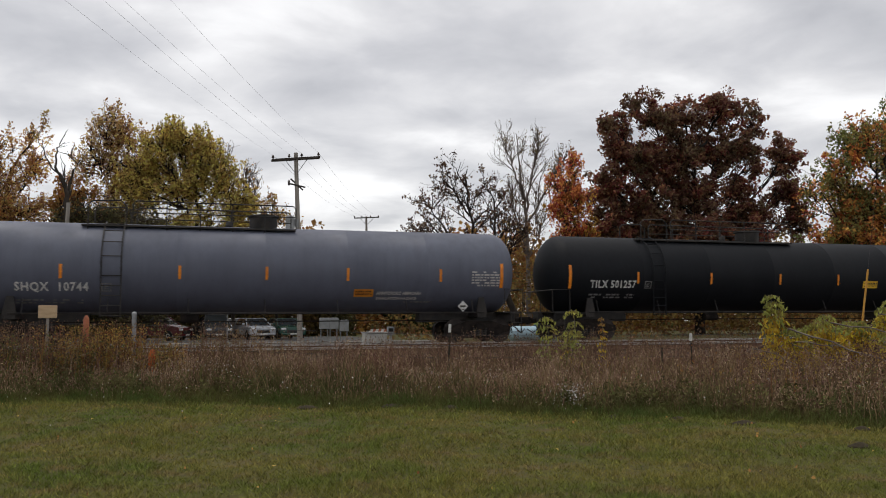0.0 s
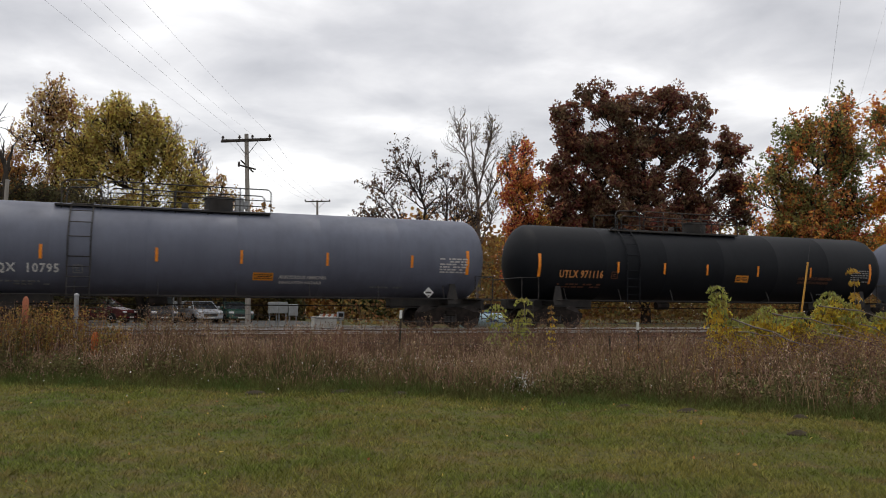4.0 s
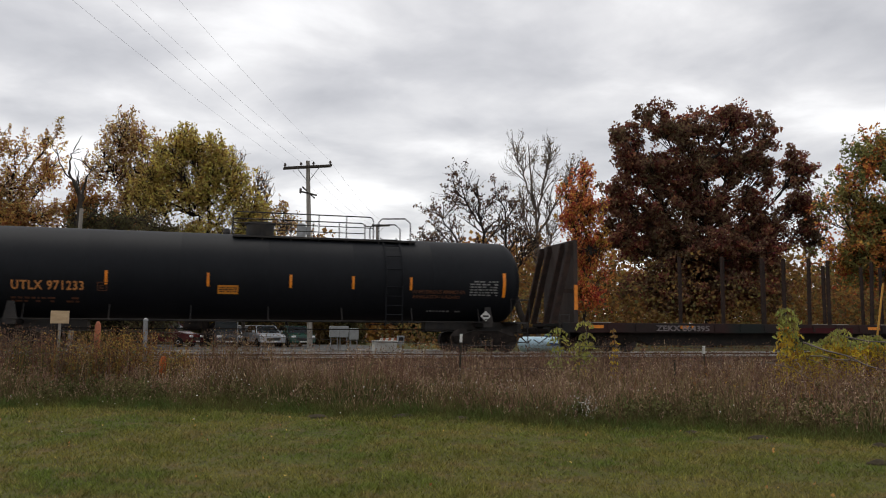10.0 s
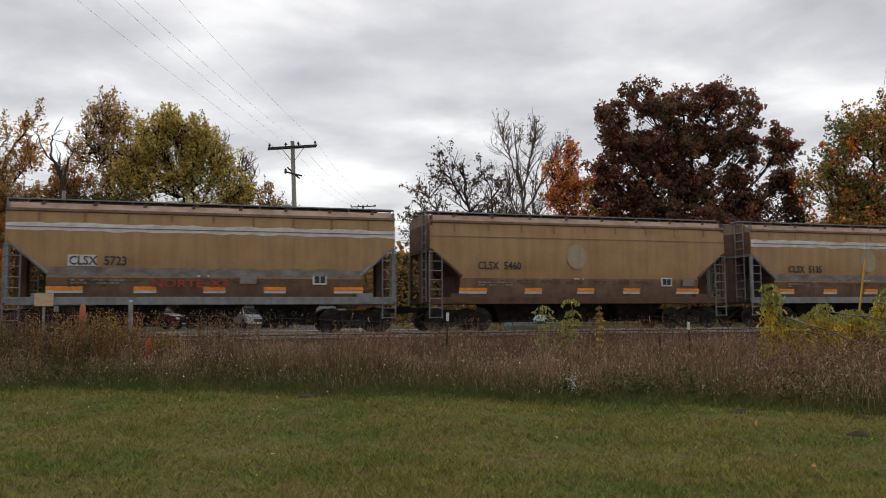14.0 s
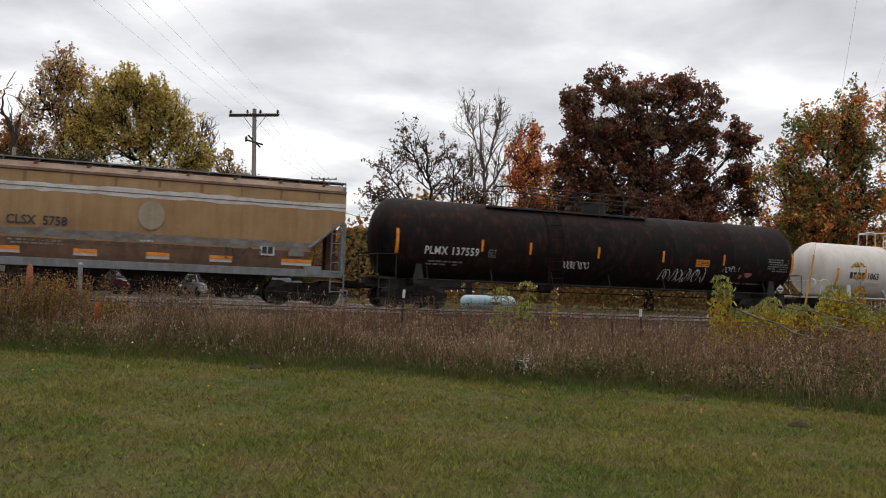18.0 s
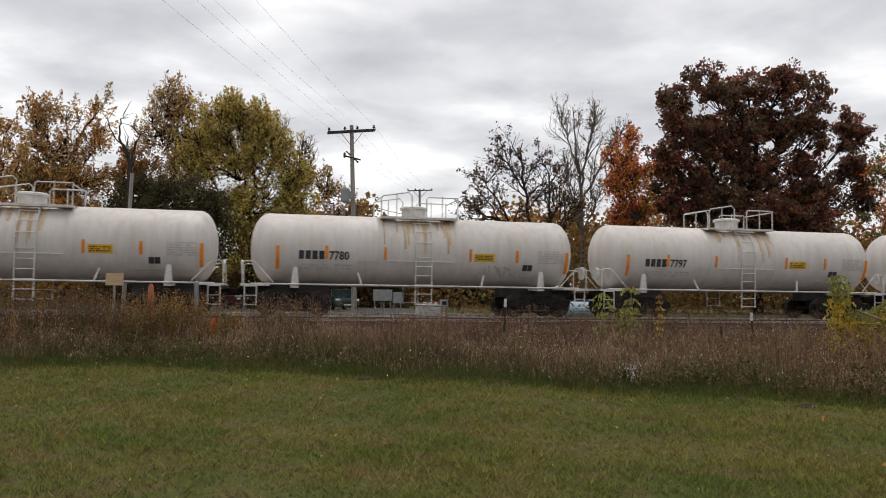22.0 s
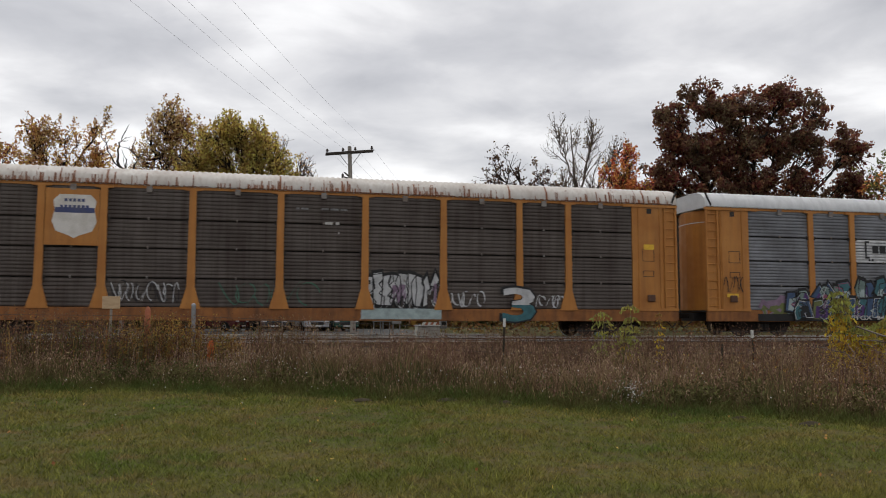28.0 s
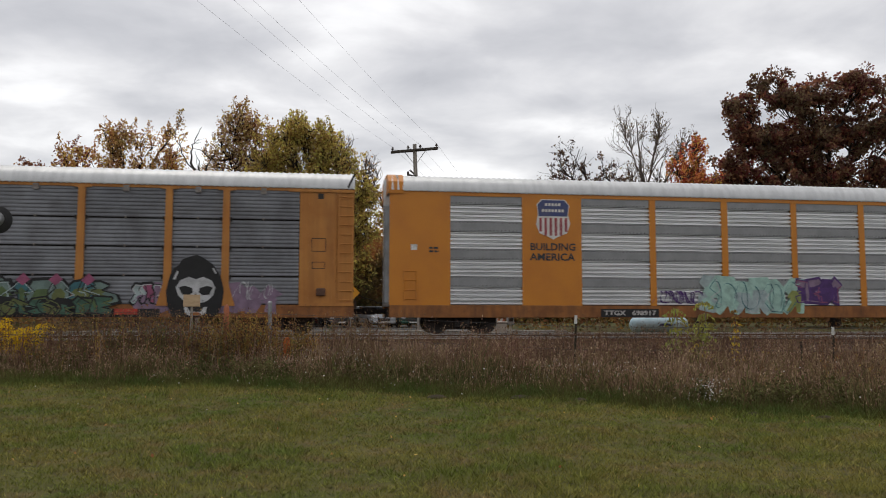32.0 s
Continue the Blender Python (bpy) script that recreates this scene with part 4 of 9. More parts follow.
    # the owner's mark is drawn as four plain dark blocks
    for i in range(4):
        on_tank(c, "owner_mark", flat_quads([(0, 0.18, 0, 0.3)]), M_DARKLET, -4.41 + i * 0.235, 2.02, R, AZ)
    on_tank(c, "car_number", text_mesh(number, 0.42, M_DARKLET, width=0.72), None, -3.36, 2.02, R, AZ)
    on_tank(c, "small_lettering", bars(1.9, 0.26, 2, seed, 0.75, 0.13), M_GREYLET, -4.4, 1.66, R, AZ)
    on_tank(c, "small_lettering", bars(0.7, 0.12, 2, seed + 1, 0.8, 0.1), M_GREYLET, -2.3, 1.9, R, AZ)
    on_tank(c, "notice_panel", flat_quads([(0, 0.78, 0, 0.3)]), M_YELLOW, 1.96, 2.05, R, AZ, "yellow notice panel")
    on_tank(c, "notice_lettering", bars(0.68, 0.2, 3, seed + 4, 0.9, 0.07), M_STEEL, 2.0, 2.1, R, AZ, lift=0.018)
    on_tank(c, "data_table", bars(1.0, 0.5, 6, seed + 9, 0.85, 0.12), M_GREYLET, 4.44, 2.02, R, AZ)
    on_tank(c, "stencil_square", flat_quads([(0, 0.18, 0, 0.24), (0.2, 0.38, 0, 0.24)]), M_DARKLET, 3.86, 1.75, R, AZ)
    on_tank(c, "small_lettering", bars(0.8, 0.1, 1, seed + 2, 0.8, 0.1), M_GREYLET, 3.4, 1.5, R, AZ)
    if tag:
        on_tank(c, "sprayed_tag", scribble(1.1, 0.45, 5, 21, 0.06, 1.2), M_GREYLET, 2.4, 1.55, R, AZ, "dark sprayed scrawl")
    return c


for i, (number, tag) in enumerate((("1063", False), ("7780", True), ("7797", False), ("7773", False), ("7789", False))):
    white_car("short white tank car with yellow stains below the manway" if not tag else "short white tank car with a dark sprayed scrawl", 215.8 + 13.26 * i, 229.06 + 13.26 * i, number, 40 + i * 7, tag)


# ---- bulkhead flat car with stakes ----
def flat_car(x0, x1):
    c, h = car("flat_car", "empty dark bulkhead flat car with tall steel stakes", "flat car", x0, x1, "cars of the train")
    part("deck", box(bmesh.new(), -h + 0.7, h - 0.7, -1.4, 1.4, 1.02, 1.12), M_FLAT, c)
    for y in (-1.42, 1.42):
        bm = box(bmesh.new(), -h + 0.7, h - 0.7, y - 0.06, y + 0.06, 0.78, 1.16, bevel=0.01)
        for i in range(18):
            x = (-1 + 2 * (i + 0.5) / 18) * (h - 0.9)
            box(bm, x - 0.06, x + 0.06, y - 0.1, y + 0.1, 0.84, 1.1)
        part("side_sill", bm, M_FLAT, c)
    bm = prism(bmesh.new(), [(-h + 0.7, 1.0), (h - 0.7, 1.0), (h - 0.7, 0.8), (h - 4.0, 0.7), (h - 5.2, 0.26), (-h + 5.2, 0.26), (-h + 4.0, 0.7), (-h + 0.7, 0.8)], -0.35, 0.35)
    part("centre_sill", bm, M_STEEL, c)
    for s in (-1, 1):
        xb = s * (h - 1.3)
        bm = box(bmesh.new(), xb - 0.09, xb + 0.09, -1.45, 1.45, 1.1, 4.35, bevel=0.01)
        bulk = part("bulkhead", bm, M_BULK, c, "brown steel bulkhead")
        for i in range(5):
            part("bulkhead_rib", box(bmesh.new(), xb - s * 0.12 - 0.03, xb - s * 0.12 + 0.03, -1.3 + i * 0.62, -1.18 + i * 0.62, 1.15, 4.3), M_BULK, bulk)
        for y in (-1.40, -0.62, 0.62, 1.40):
            bm = prism(bmesh.new(), [(xb + s * 0.80, 1.12), (xb + s * 1.02, 1.12), (xb + s * 0.26, 4.28), (xb + s * 0.09, 4.28), (xb + s * 0.09, 4.05)], y - 0.05, y + 0.05)
            part("brace", bm, M_STAKE, bulk)
        part("cross_brace", box(bmesh.new(), min(xb + s * 0.09, xb + s * 0.62), max(xb + s * 0.09, xb + s * 0.62), -1.45, -1.38, 2.3, 2.45), M_STAKE, bulk)
        plates_of(c, "reflector", flat_quads([(0, 0.15, 0, 0.95)]), M_ORANGE, xb - 0.075, -1.462, 1.65, "orange reflector strip")
        truck(c, s * (h - 2.9))
        ladder(c, s * (h - 0.8) - 0.2, s * (h - 0.8) + 0.2, -1.46, 0.4, 1.5, M_STEEL, name="step")
    for x, y, zt, lean in ((-3.95, 1.36, 4.15, 0), (-3.72, -1.36, 3.9, 0.5), (-1.79, -1.36, 3.9, 0.3), (-0.75, -1.36, 3.92, 0.8), (0.4, 1.36, 4.05, 0), (0.5, -1.36, 3.96, 1.6), (1.5, 1.36, 4.05, 0.3), (1.52, -1.36, 3.9, 0.4), (3.7, 1.36, 3.95, 0.2), (3.75, -1.36, 3.88, 2.4), (5.2, -1.36, 3.9, 0.6), (5.9, 1.36, 3.95, 0), (7.0, 1.36, 3.95, 0.5)):
        part("stake", box(bmesh.new(), -0.065, 0.065, -0.06, 0.06, 0.0, zt - 1.1, bevel=0.008), M_STAKE, c).matrix_basis = pose(x, y, 1.1, 0, lean, 0)
    for x in (-9.8, -5.8, -1.2, 3.4, 7.5):
        plates_of(c, "reflector", flat_quads([(0, 0.62, 0, 0.12)]), M_ORANGE, x, -1.485, 0.95, "orange reflector strip")
    plates_of(c, "car_number", text_mesh("ZEKX 864395", 0.30, M_DIMPINK, width=2.4), None, -6.9, -1.53, 0.86)
    part("red_primer_patch", box(bmesh.new(), -1.2, 2.6, -1.487, -1.482, 0.8, 1.02), mat("dark_red_primer", (0.06, 0.012, 0.014), rough=0.8), c, "dark red repainted stretch")
    for x, w in ((2.1, 1.1), (5.4, 0.9), (-9.2, 0.8)):
        part("dunnage_board", box(bmesh.new(), x, x + w, -0.6, 0.5, 1.125, 1.2), mat("pale_board", (0.38, 0.34, 0.28), rough=0.8), c, "pale loose board")
    couplers(c, h)


flat_car(115.5, 138.75)


# ---- covered hoppers ----
M_LOWSIDE = weathered("brown_tan_lower_side", (0.21, 0.125, 0.078), (0.155, 0.088, 0.058), (0.075, 0.044, 0.032), rough=0.65, patch=1.2, streak=(3.5, 0.8), streak_amount=0.55, spots=0.45)
M_DISC = weathered("pale_tan_patch", (0.36, 0.30, 0.21), (0.30, 0.24, 0.16), (0.2, 0.14, 0.09), rough=0.6, patch=2.0)
M_RUN = weathered("brown_wash_stain", (0.20, 0.115, 0.055), (0.25, 0.150, 0.066), (0.12, 0.066, 0.036), rough=0.65, patch=3.0, streak=(6.0, 1.0))
M_DIMBROWN = mat("faded_brown_lettering", (0.10, 0.07, 0.05), rough=0.7)
def hopper_car(label, x0, x1, number, stripe, grey_sill, disc, seed):
    c, h = car("covered_hopper", label, "hopper car", x0, x1, "covered hoppers of the train")
    e = h - 0.66
    def half_width(z):
        return float(np.interp(z, [1.28, 1.5, 1.7, 1.95, 2.3, 2.7, 3.1, 3.6, 4.03], [1.20, 1.28, 1.34, 1.40, 1.455, 1.495, 1.512, 1.515, 1.47]))
    def reach(z):
        return float(np.interp(z, [1.28, 2.15, 3.05, 3.1, 4.03], [e - 1.2, e - 1.2, e - 0.12, e, e]))
    zs = [1.28, 1.5, 1.7, 1.95, 2.15, 2.4, 2.7, 3.05, 3.1, 3.4, 3.7, 4.03]
    bm = bmesh.new()
    last = None
    for z in zs:
        x, y = reach(z), half_width(z)
        ring = [bm.verts.new(v) for v in ((-x, -y, z), (x, -y, z), (x, y, z), (-x, y, z))]
        if last:
            for i in range(4):
                bm.faces.new((last[i], last[(i + 1) % 4], ring[(i + 1) % 4], ring[i]))
        else:
            bm.faces.new(ring[::-1])
        last = ring
    bm.faces.new(last)
    me = finish("body", bm, M_TAN, True)
    # end-facing sheets take the rust brown; its darkness also stands for their shade
    me.materials.append(M_RUST)
    for p in me.polygons:
        if abs(p.normal.x) > 0.4:
            p.material_index = 1
    part("body", me, None, c)
    # lofted skin strips that follow the side
    def skin(z0, z1, a, b, lift, jag=0.0):
        rng = random.Random(seed + int(z0 * 100))
        bm, n = bmesh.new(), 40
        levels = [z0] + [z for z in zs if z0 < z < z1] + [z1]
        grid = []
        for i in range(n + 1):
            x = a + (b - a) * i / n
            col = []
            for k, z in enumerate(levels):
                zz = z + (rng.uniform(-jag, jag) if k in (0, len(levels) - 1) else 0)
                xx = max(-reach(zz) + 0.01, min(reach(zz) - 0.01, x))
                col.append(bm.verts.new((xx, -half_width(zz) - lift, zz)))
            grid.append(col)
        for p, q in zip(grid, grid[1:]):
            for k in range(len(levels) - 1):
                bm.faces.new((p[k], q[k], q[k + 1], p[k + 1]))
        return bm
    # the lowest strip of the side is coloured darker than the body above
    if stripe:
        part("white_stripe", skin(3.42, 3.68, -e, e, 0.006, 0.035), M_PATCH, c, "patchy white painted stripe")
        part("grey_stripe", skin(1.97, 2.24, -e, e, 0.006, 0.035), M_PATCHG, c, "patchy grey painted stripe")
        part("lower_band", skin(1.3, 1.92, -e + 1.2, e - 1.2, 0.004), M_LOWSIDE, c, "darker brown lower side")
    else:
        part("lower_band", skin(1.3, 2.0, -e + 1.2, e - 1.2, 0.004), M_TAN2, c, "faded brown lower side")
    part("seam", skin(3.52, 3.55, -e, e, 0.02), M_TAN2, c)
    if disc:
        bm = bmesh.new()
        bm.faces.new([bm.verts.new((0.42 * math.cos(i / 28 * math.tau), 0, 0.48 * math.sin(i / 28 * math.tau))) for i in range(28)])
        plates_of(c, "painted_disc", bm, M_DISC, -0.4 if not stripe else -0.2, -1.524, 2.85, "pale round painted-out patch")
    # roof with hatches and running board
    bm = prism(bmesh.new(), [(-1.47, 4.03), (-1.53, 4.06), (-1.53, 4.14), (-1.42, 4.16), (-1.1, 4.36), (-0.6, 4.44), (0.6, 4.44), (1.1, 4.36), (1.42, 4.16), (1.53, 4.14), (1.53, 4.06), (1.47, 4.03)], -e, e)
    bm.transform(Matrix(((0, 1, 0, 0), (1, 0, 0, 0), (0, 0, 1, 0), (0, 0, 0, 1))))
    bmesh.ops.recalc_face_normals(bm, faces=bm.faces[:])
    part("roof", bm, M_TAN2, c, "faded tan roof with brown stains")
    for i in range(8):
        x = -e + 0.9 + i * (2 * e - 1.8) / 7
        part("roof_rib", prism(bmesh.new(), [(x - 0.05, 4.15), (x + 0.09, 4.15), (x + 0.22, 4.42), (x + 0.12, 4.42)], -1.22, -1.17), M_RUST, c)
    for y in (-0.62, 0.62):
        bm = box(bmesh.new(), -e - 0.1, e + 0.1, y - 0.28, y + 0.28, 4.50, 4.54)
        for i in range(12):
            x = (-1 + 2 * (i + 0.5) / 12) * e
            box(bm, x - 0.02, x + 0.02, y - 0.25, y + 0.25, 4.42, 4.5)
        part("running_board", bm, M_SILL, c, "grey grating running board")
    part("hatch_cover", box(bmesh.new(), -e + 0.5, e - 0.5, -0.3, 0.3, 4.44, 4.53, bevel=0.02), M_TAN2, c)
    # sills, end frames and ladders
    sill = M_SILL if grey_sill else M_RUST
    for y in (-1.42, 1.42):
        bm = box(bmesh.new(), -h + 0.7, h - 0.7, y - 0.05, y + 0.05, 1.03, 1.29, bevel=0.01)
        for s in (-1, 1):
            box(bm, s * (e - 1.1) - 0.3, s * (e - 1.1) + 0.3, y - 0.08, y + 0.08, 1.1, 1.42)
        part("side_sill", bm, sill, c)
    for s in (-1, 1):
        bm = bmesh.new()
        for y in (-1.42, 1.42):
            box(bm, s * (h - 0.72) - 0.05, s * (h - 0.72) + 0.05, y - 0.06, y + 0.06, 1.1, 4.3)
            a, b = (s * (e - 1.25), 2.05), (s * (e - 0.05), 3.1)
            tube(bm, [(a[0], y * 1.02, a[1]), (b[0], y * 1.02, b[1])], 0.06, 6)
        box(bm, s * (h - 0.72) - 0.04, s * (h - 0.72) + 0.04, -1.42, 1.42, 3.0, 3.14)
        part("end_frame", bm, sill, c)
        part("end_post", box(bmesh.new(), s * (h - 0.9) - 0.18, s * (h - 0.9) + 0.18, -0.3, 0.3, 1.1, 3.1), M_RUST, c)
        part("end_platform", box(bmesh.new(), s * (h - 0.95) - 0.3, s * (h - 0.95) + 0.3, -1.4, 1.4, 1.05, 1.1), M_STEEL, c)
        xl = s * (e - 0.22)
        ladder(c, xl - 0.24, xl + 0.24, -1.5, 0.5, 3.0, M_SILL)
        ladder(c, xl - 0.24, xl + 0.24, 1.5, 0.5, 3.0, M_SILL)
        bm = bmesh.new()
        for y in (-1.1, -0.55):
            tube(bm, [(s * (h - 0.62), y, 1.1), (s * (h - 0.62), y, 4.5)], 0.022)
        for i in range(10):
            tube(bm, [(s * (h - 0.62), -1.1, 1.3 + i * 0.34), (s * (h - 0.62), -0.55, 1.3 + i * 0.34)], 0.016, 5)
        part("end_ladder", bm, M_SILL, c)
        truck(c, s * (h - 1.95))
    for x in (-2.6, 0.0, 2.6):
        bm = bmesh.new()
        lo = [bm.verts.new(v) for v in ((x - 0.7, -0.6, 0.42), (x + 0.7, -0.6, 0.42), (x + 0.7, 0.6, 0.42), (x - 0.7, 0.6, 0.42))]
        hi = [bm.verts.new(v) for v in ((x - 1.28, -1.18, 1.3), (x + 1.28, -1.18, 1.3), (x + 1.28, 1.18, 1.3), (x - 1.28, 1.18, 1.3))]
        bm.faces.new(lo[::-1])
        bm.faces.new(hi)
        for i in range(4):
            bm.faces.new((lo[i], lo[(i + 1) % 4], hi[(i + 1) % 4], hi[i]))
        box(bm, x - 0.8, x + 0.8, -0.7, 0.7, 0.32, 0.42)
        part("discharge_gate", bm, M_TRUCK, c)
    couplers(c, h)
    # markings
    plates_of(c, "car_number", text_mesh("CLSX  " + number, 0.40, M_DARKLET, width=1.75), None, -4.47, -half_width(2.62) - 0.012, 2.34)
    if number == "5723":
        plates_of(c, "number_backing", flat_quads([(0, 0.85, 0, 0.36)]), M_PATCH, -4.5, -half_width(2.6) - 0.006, 2.3)
    for i, (x, w) in enumerate(((-5.15, 1.1), (-2.5, 0.7), (-0.3, 0.73), (1.72, 0.75), (4.15, 1.05))):
        plates_of(c, "reflector", flat_quads([(0, w, 0, 0.12)]), M_ORANGE, x, -half_width(1.58) - 0.02, 1.52, "orange reflector strip")
        plates_of(c, "reflector_backing", flat_quads([(0, w, 0, 0.1)]), M_PATCH, x, -half_width(1.5) - 0.012, 1.42)
    plates_of(c, "data_plate", flat_quads([(0, 0.5, 0, 0.36)]), M_PATCH, 3.38, -half_width(2.0) - 0.006, 1.72)
    plates_of(c, "data_squares", flat_quads([(0, 0.17, 0, 0.24), (0.2, 0.37, 0, 0.24)]), M_DARKLET, 3.45, -half_width(2.0) - 0.014, 1.78)
    plates_of(c, "small_lettering", bars(1.6, 0.2, 2, seed, 0.7, 0.12), M_PATCHG, -4.4, -half_width(1.86) - 0.01, 1.7)
    plates_of(c, "small_lettering", bars(0.4, 0.1, 1, seed + 4, 0.9, 0.1), M_PATCH, -0.5, -1.47, 1.95)
    plates_of(c, "notice_plate", flat_quads([(0, 0.55, 0, 0.26)]), M_PATCHG, 4.35 if seed > 62 else 0.9, -1.458, 1.74)
    for k in range(7):
        plates_of(c, "small_lettering", bars(0.75, 0.16, 3, seed + 20 + k, 0.7, 0.2), M_DIMBROWN, -3.9 + k * 1.02, -half_width(1.9) - 0.012, 1.78)
    rng = random.Random(seed)
    for k in range(9):
        x = (-1 + 2 * (k + 0.5) / 9) * (e - 0.3)
        part("rust_run", skin(rng.uniform(3.66, 3.8), 4.02, x - 0.05, x + rng.uniform(0.0, 0.07), 0.008), M_RUN, c, "rust stain below a roof rib")
    return c


HOPPERS = (("tan covered hopper with a patchy white stripe", "5723", True, True, False), ("dusty tan covered hopper with a pale painted-out disc", "5460", False, False, True),
           ("tan covered hopper with white stripe and grey sill", "5135", True, True, True), ("tan covered hopper with white stripe and sprayed scrawl", "5758", True, True, True))
for i, (label, number, stripe, grey, disc) in enumerate(HOPPERS):
    c = hopper_car(label, 138.75 + 13.98 * i, 152.73 + 13.98 * i, number, stripe, grey, disc, 60 + i * 5)
    if number == "5723":
        spray = mat("red_spray", (0.30, 0.05, 0.035), rough=0.7)
        plates_of(c, "sprayed_writing", text_mesh("NORTE", 0.36, spray, width=1.66), None, -1.95, -1.475, 1.62, "dark red sprayed word")
        plates_of(c, "sprayed_number", text_mesh("X4", 0.36, spray, width=0.62), None, -0.07, -1.475, 1.62, "dark red sprayed letter and digit")
        plates_of(c, "sprayed_tag", scribble(1.2, 0.22, 7, 9, 0.035, 0.9), mat("black_spray", (0.03, 0.026, 0.022), rough=0.7), -4.6, -1.475, 1.62, "black sprayed scrawl")
    if number == "5758":
        plates_of(c, "sprayed_tag", scribble(1.3, 0.4, 5, 9, 0.05, 1.0), M_DARKLET, 2.0, -1.46, 1.55, "dark sprayed scrawl")


# ---- autoracks ----
M_RACK = weathered("orange_yellow_rack_paint", (0.45, 0.195, 0.040), (0.385, 0.155, 0.034), (0.17, 0.068, 0.026), rough=0.5, patch=0.9, streak=(5.0, 0.4), streak_amount=0.35, spots=0.3)
M_SILLRUST = weathered("grimy_orange_sill", (0.30, 0.118, 0.030), (0.20, 0.080, 0.028), (0.065, 0.032, 0.022), rough=0.7, patch=1.4, streak=(4.0, 0.8), streak_amount=0.65, spots=0.5)
M_RACK3 = mat("fresh_orange_rack_paint", (0.50, 0.185, 0.012), (0.44, 0.155, 0.012), rough=0.4, scale=0.9, amount=0.12, bump=0.02)
M_PANEL1 = weathered("grimy_brown_grey_panel", (0.090, 0.076, 0.067), (0.064, 0.052, 0.046), (0.034, 0.021, 0.016), rough=0.5, metal=0.3, patch=0.6, streak=(4.5, 0.22), streak_amount=0.75, spots=0.35)
M_PANEL2 = weathered("weathered_grey_panel", (0.180, 0.187, 0.204), (0.132, 0.136, 0.148), (0.074, 0.072, 0.072), rough=0.45, metal=0.4, patch=0.6, streak=(1.6, 1.2), streak_amount=0.5, spots=0.3)
M_PANEL3 = mat("bright_galvanised_panel", (0.70, 0.71, 0.72), (0.60, 0.61, 0.62), rough=0.4, metal=0.6, scale=1.0, stretch=(0.5, 1, 3), amount=0.12, bump=0.02)
M_PANEL3B = mat("dull_perforated_band", (0.25, 0.255, 0.26), (0.21, 0.215, 0.22), rough=0.5, metal=0.3, scale=2.0, fine=60, amount=0.3, bump=0.1)
M_ROOF1 = weathered("white_roof_paint", (0.60, 0.58, 0.55), (0.50, 0.47, 0.44), (0.26, 0.17, 0.13), rough=0.6, patch=1.0, streak=(7.0, 0.8), streak_amount=0.35, spots=0.3, rust=(0.17, 0.085, 0.06))
M_RUSTRUN = weathered("rust_run_stain", (0.20, 0.074, 0.036), (0.27, 0.125, 0.070), (0.095, 0.036, 0.020), rough=0.8, patch=2.5, streak=(9.0, 1.0), streak_amount=0.7, spots=0.4)
M_ROOF2 = mat("white_galvanised_roof", (0.56, 0.57, 0.58), (0.47, 0.48, 0.49), rough=0.45, metal=0.3, scale=1.5, stretch=(3, 1, 1), amount=0.12)
M_SHIELD_W = mat("shield_white", (0.62, 0.60, 0.57), (0.52, 0.50, 0.46), rough=0.6, scale=3, amount=0.15)
M_SHIELD_B = mat("shield_blue", (0.045, 0.06, 0.16), (0.07, 0.08, 0.15), rough=0.6, scale=3, amount=0.2)
M_SHIELD_R = mat("shield_red", (0.30, 0.05, 0.06), (0.25, 0.05, 0.06), rough=0.6, scale=3, amount=0.2)
SPRAY = {k: mat("spray_" + k, v, rough=0.65, scale=4, amount=0.25, bump=0) for k, v in dict(white=(0.48, 0.49, 0.50), black=(0.012, 0.012, 0.013), teal=(0.042, 0.14, 0.165), mint=(0.15, 0.215, 0.195), pale=(0.34, 0.42, 0.42), blue=(0.045, 0.085, 0.17), green=(0.085, 0.13, 0.05), darkgreen=(0.055, 0.125, 0.085),
             aqua=(0.34, 0.52, 0.45), lime=(0.24, 0.27, 0.08), red=(0.42, 0.05, 0.03), pink=(0.28, 0.075, 0.145), mauve=(0.22, 0.15, 0.22), purple=(0.075, 0.03, 0.14), olive=(0.13, 0.15, 0.05), orange=(0.40, 0.14, 0.03)).items()}


def corrugated(x0, x1, z0, z1, pitch, depth, y=-1.44):
    """A panel of horizontal ribs."""
    bm, n = bmesh.new(), max(2, int((z1 - z0) / pitch))
    rows = []
    for i in range(n):
        a = z0 + (z1 - z0) * i / n
        d = (z1 - z0) / n
        rows += [(a, 0.0), (a + d * 0.12, -depth), (a + d * 0.45, -depth), (a + d * 0.82, 0.0)]
    rows.append((z1, 0.0))
    prev = None
    for z, dy in rows:
        here = (bm.verts.new((x0, y + dy, z)), bm.verts.new((x1, y + dy, z)))
        if prev:
            bm.faces.new((prev[0], prev[1], here[1], here[0]))
        prev = here
    back = [bm.verts.new((x, y + 0.02, z)) for x, z in ((x0, z0), (x1, z0), (x1, z1), (x0, z1))]
    bm.faces.new(back)
    return bm


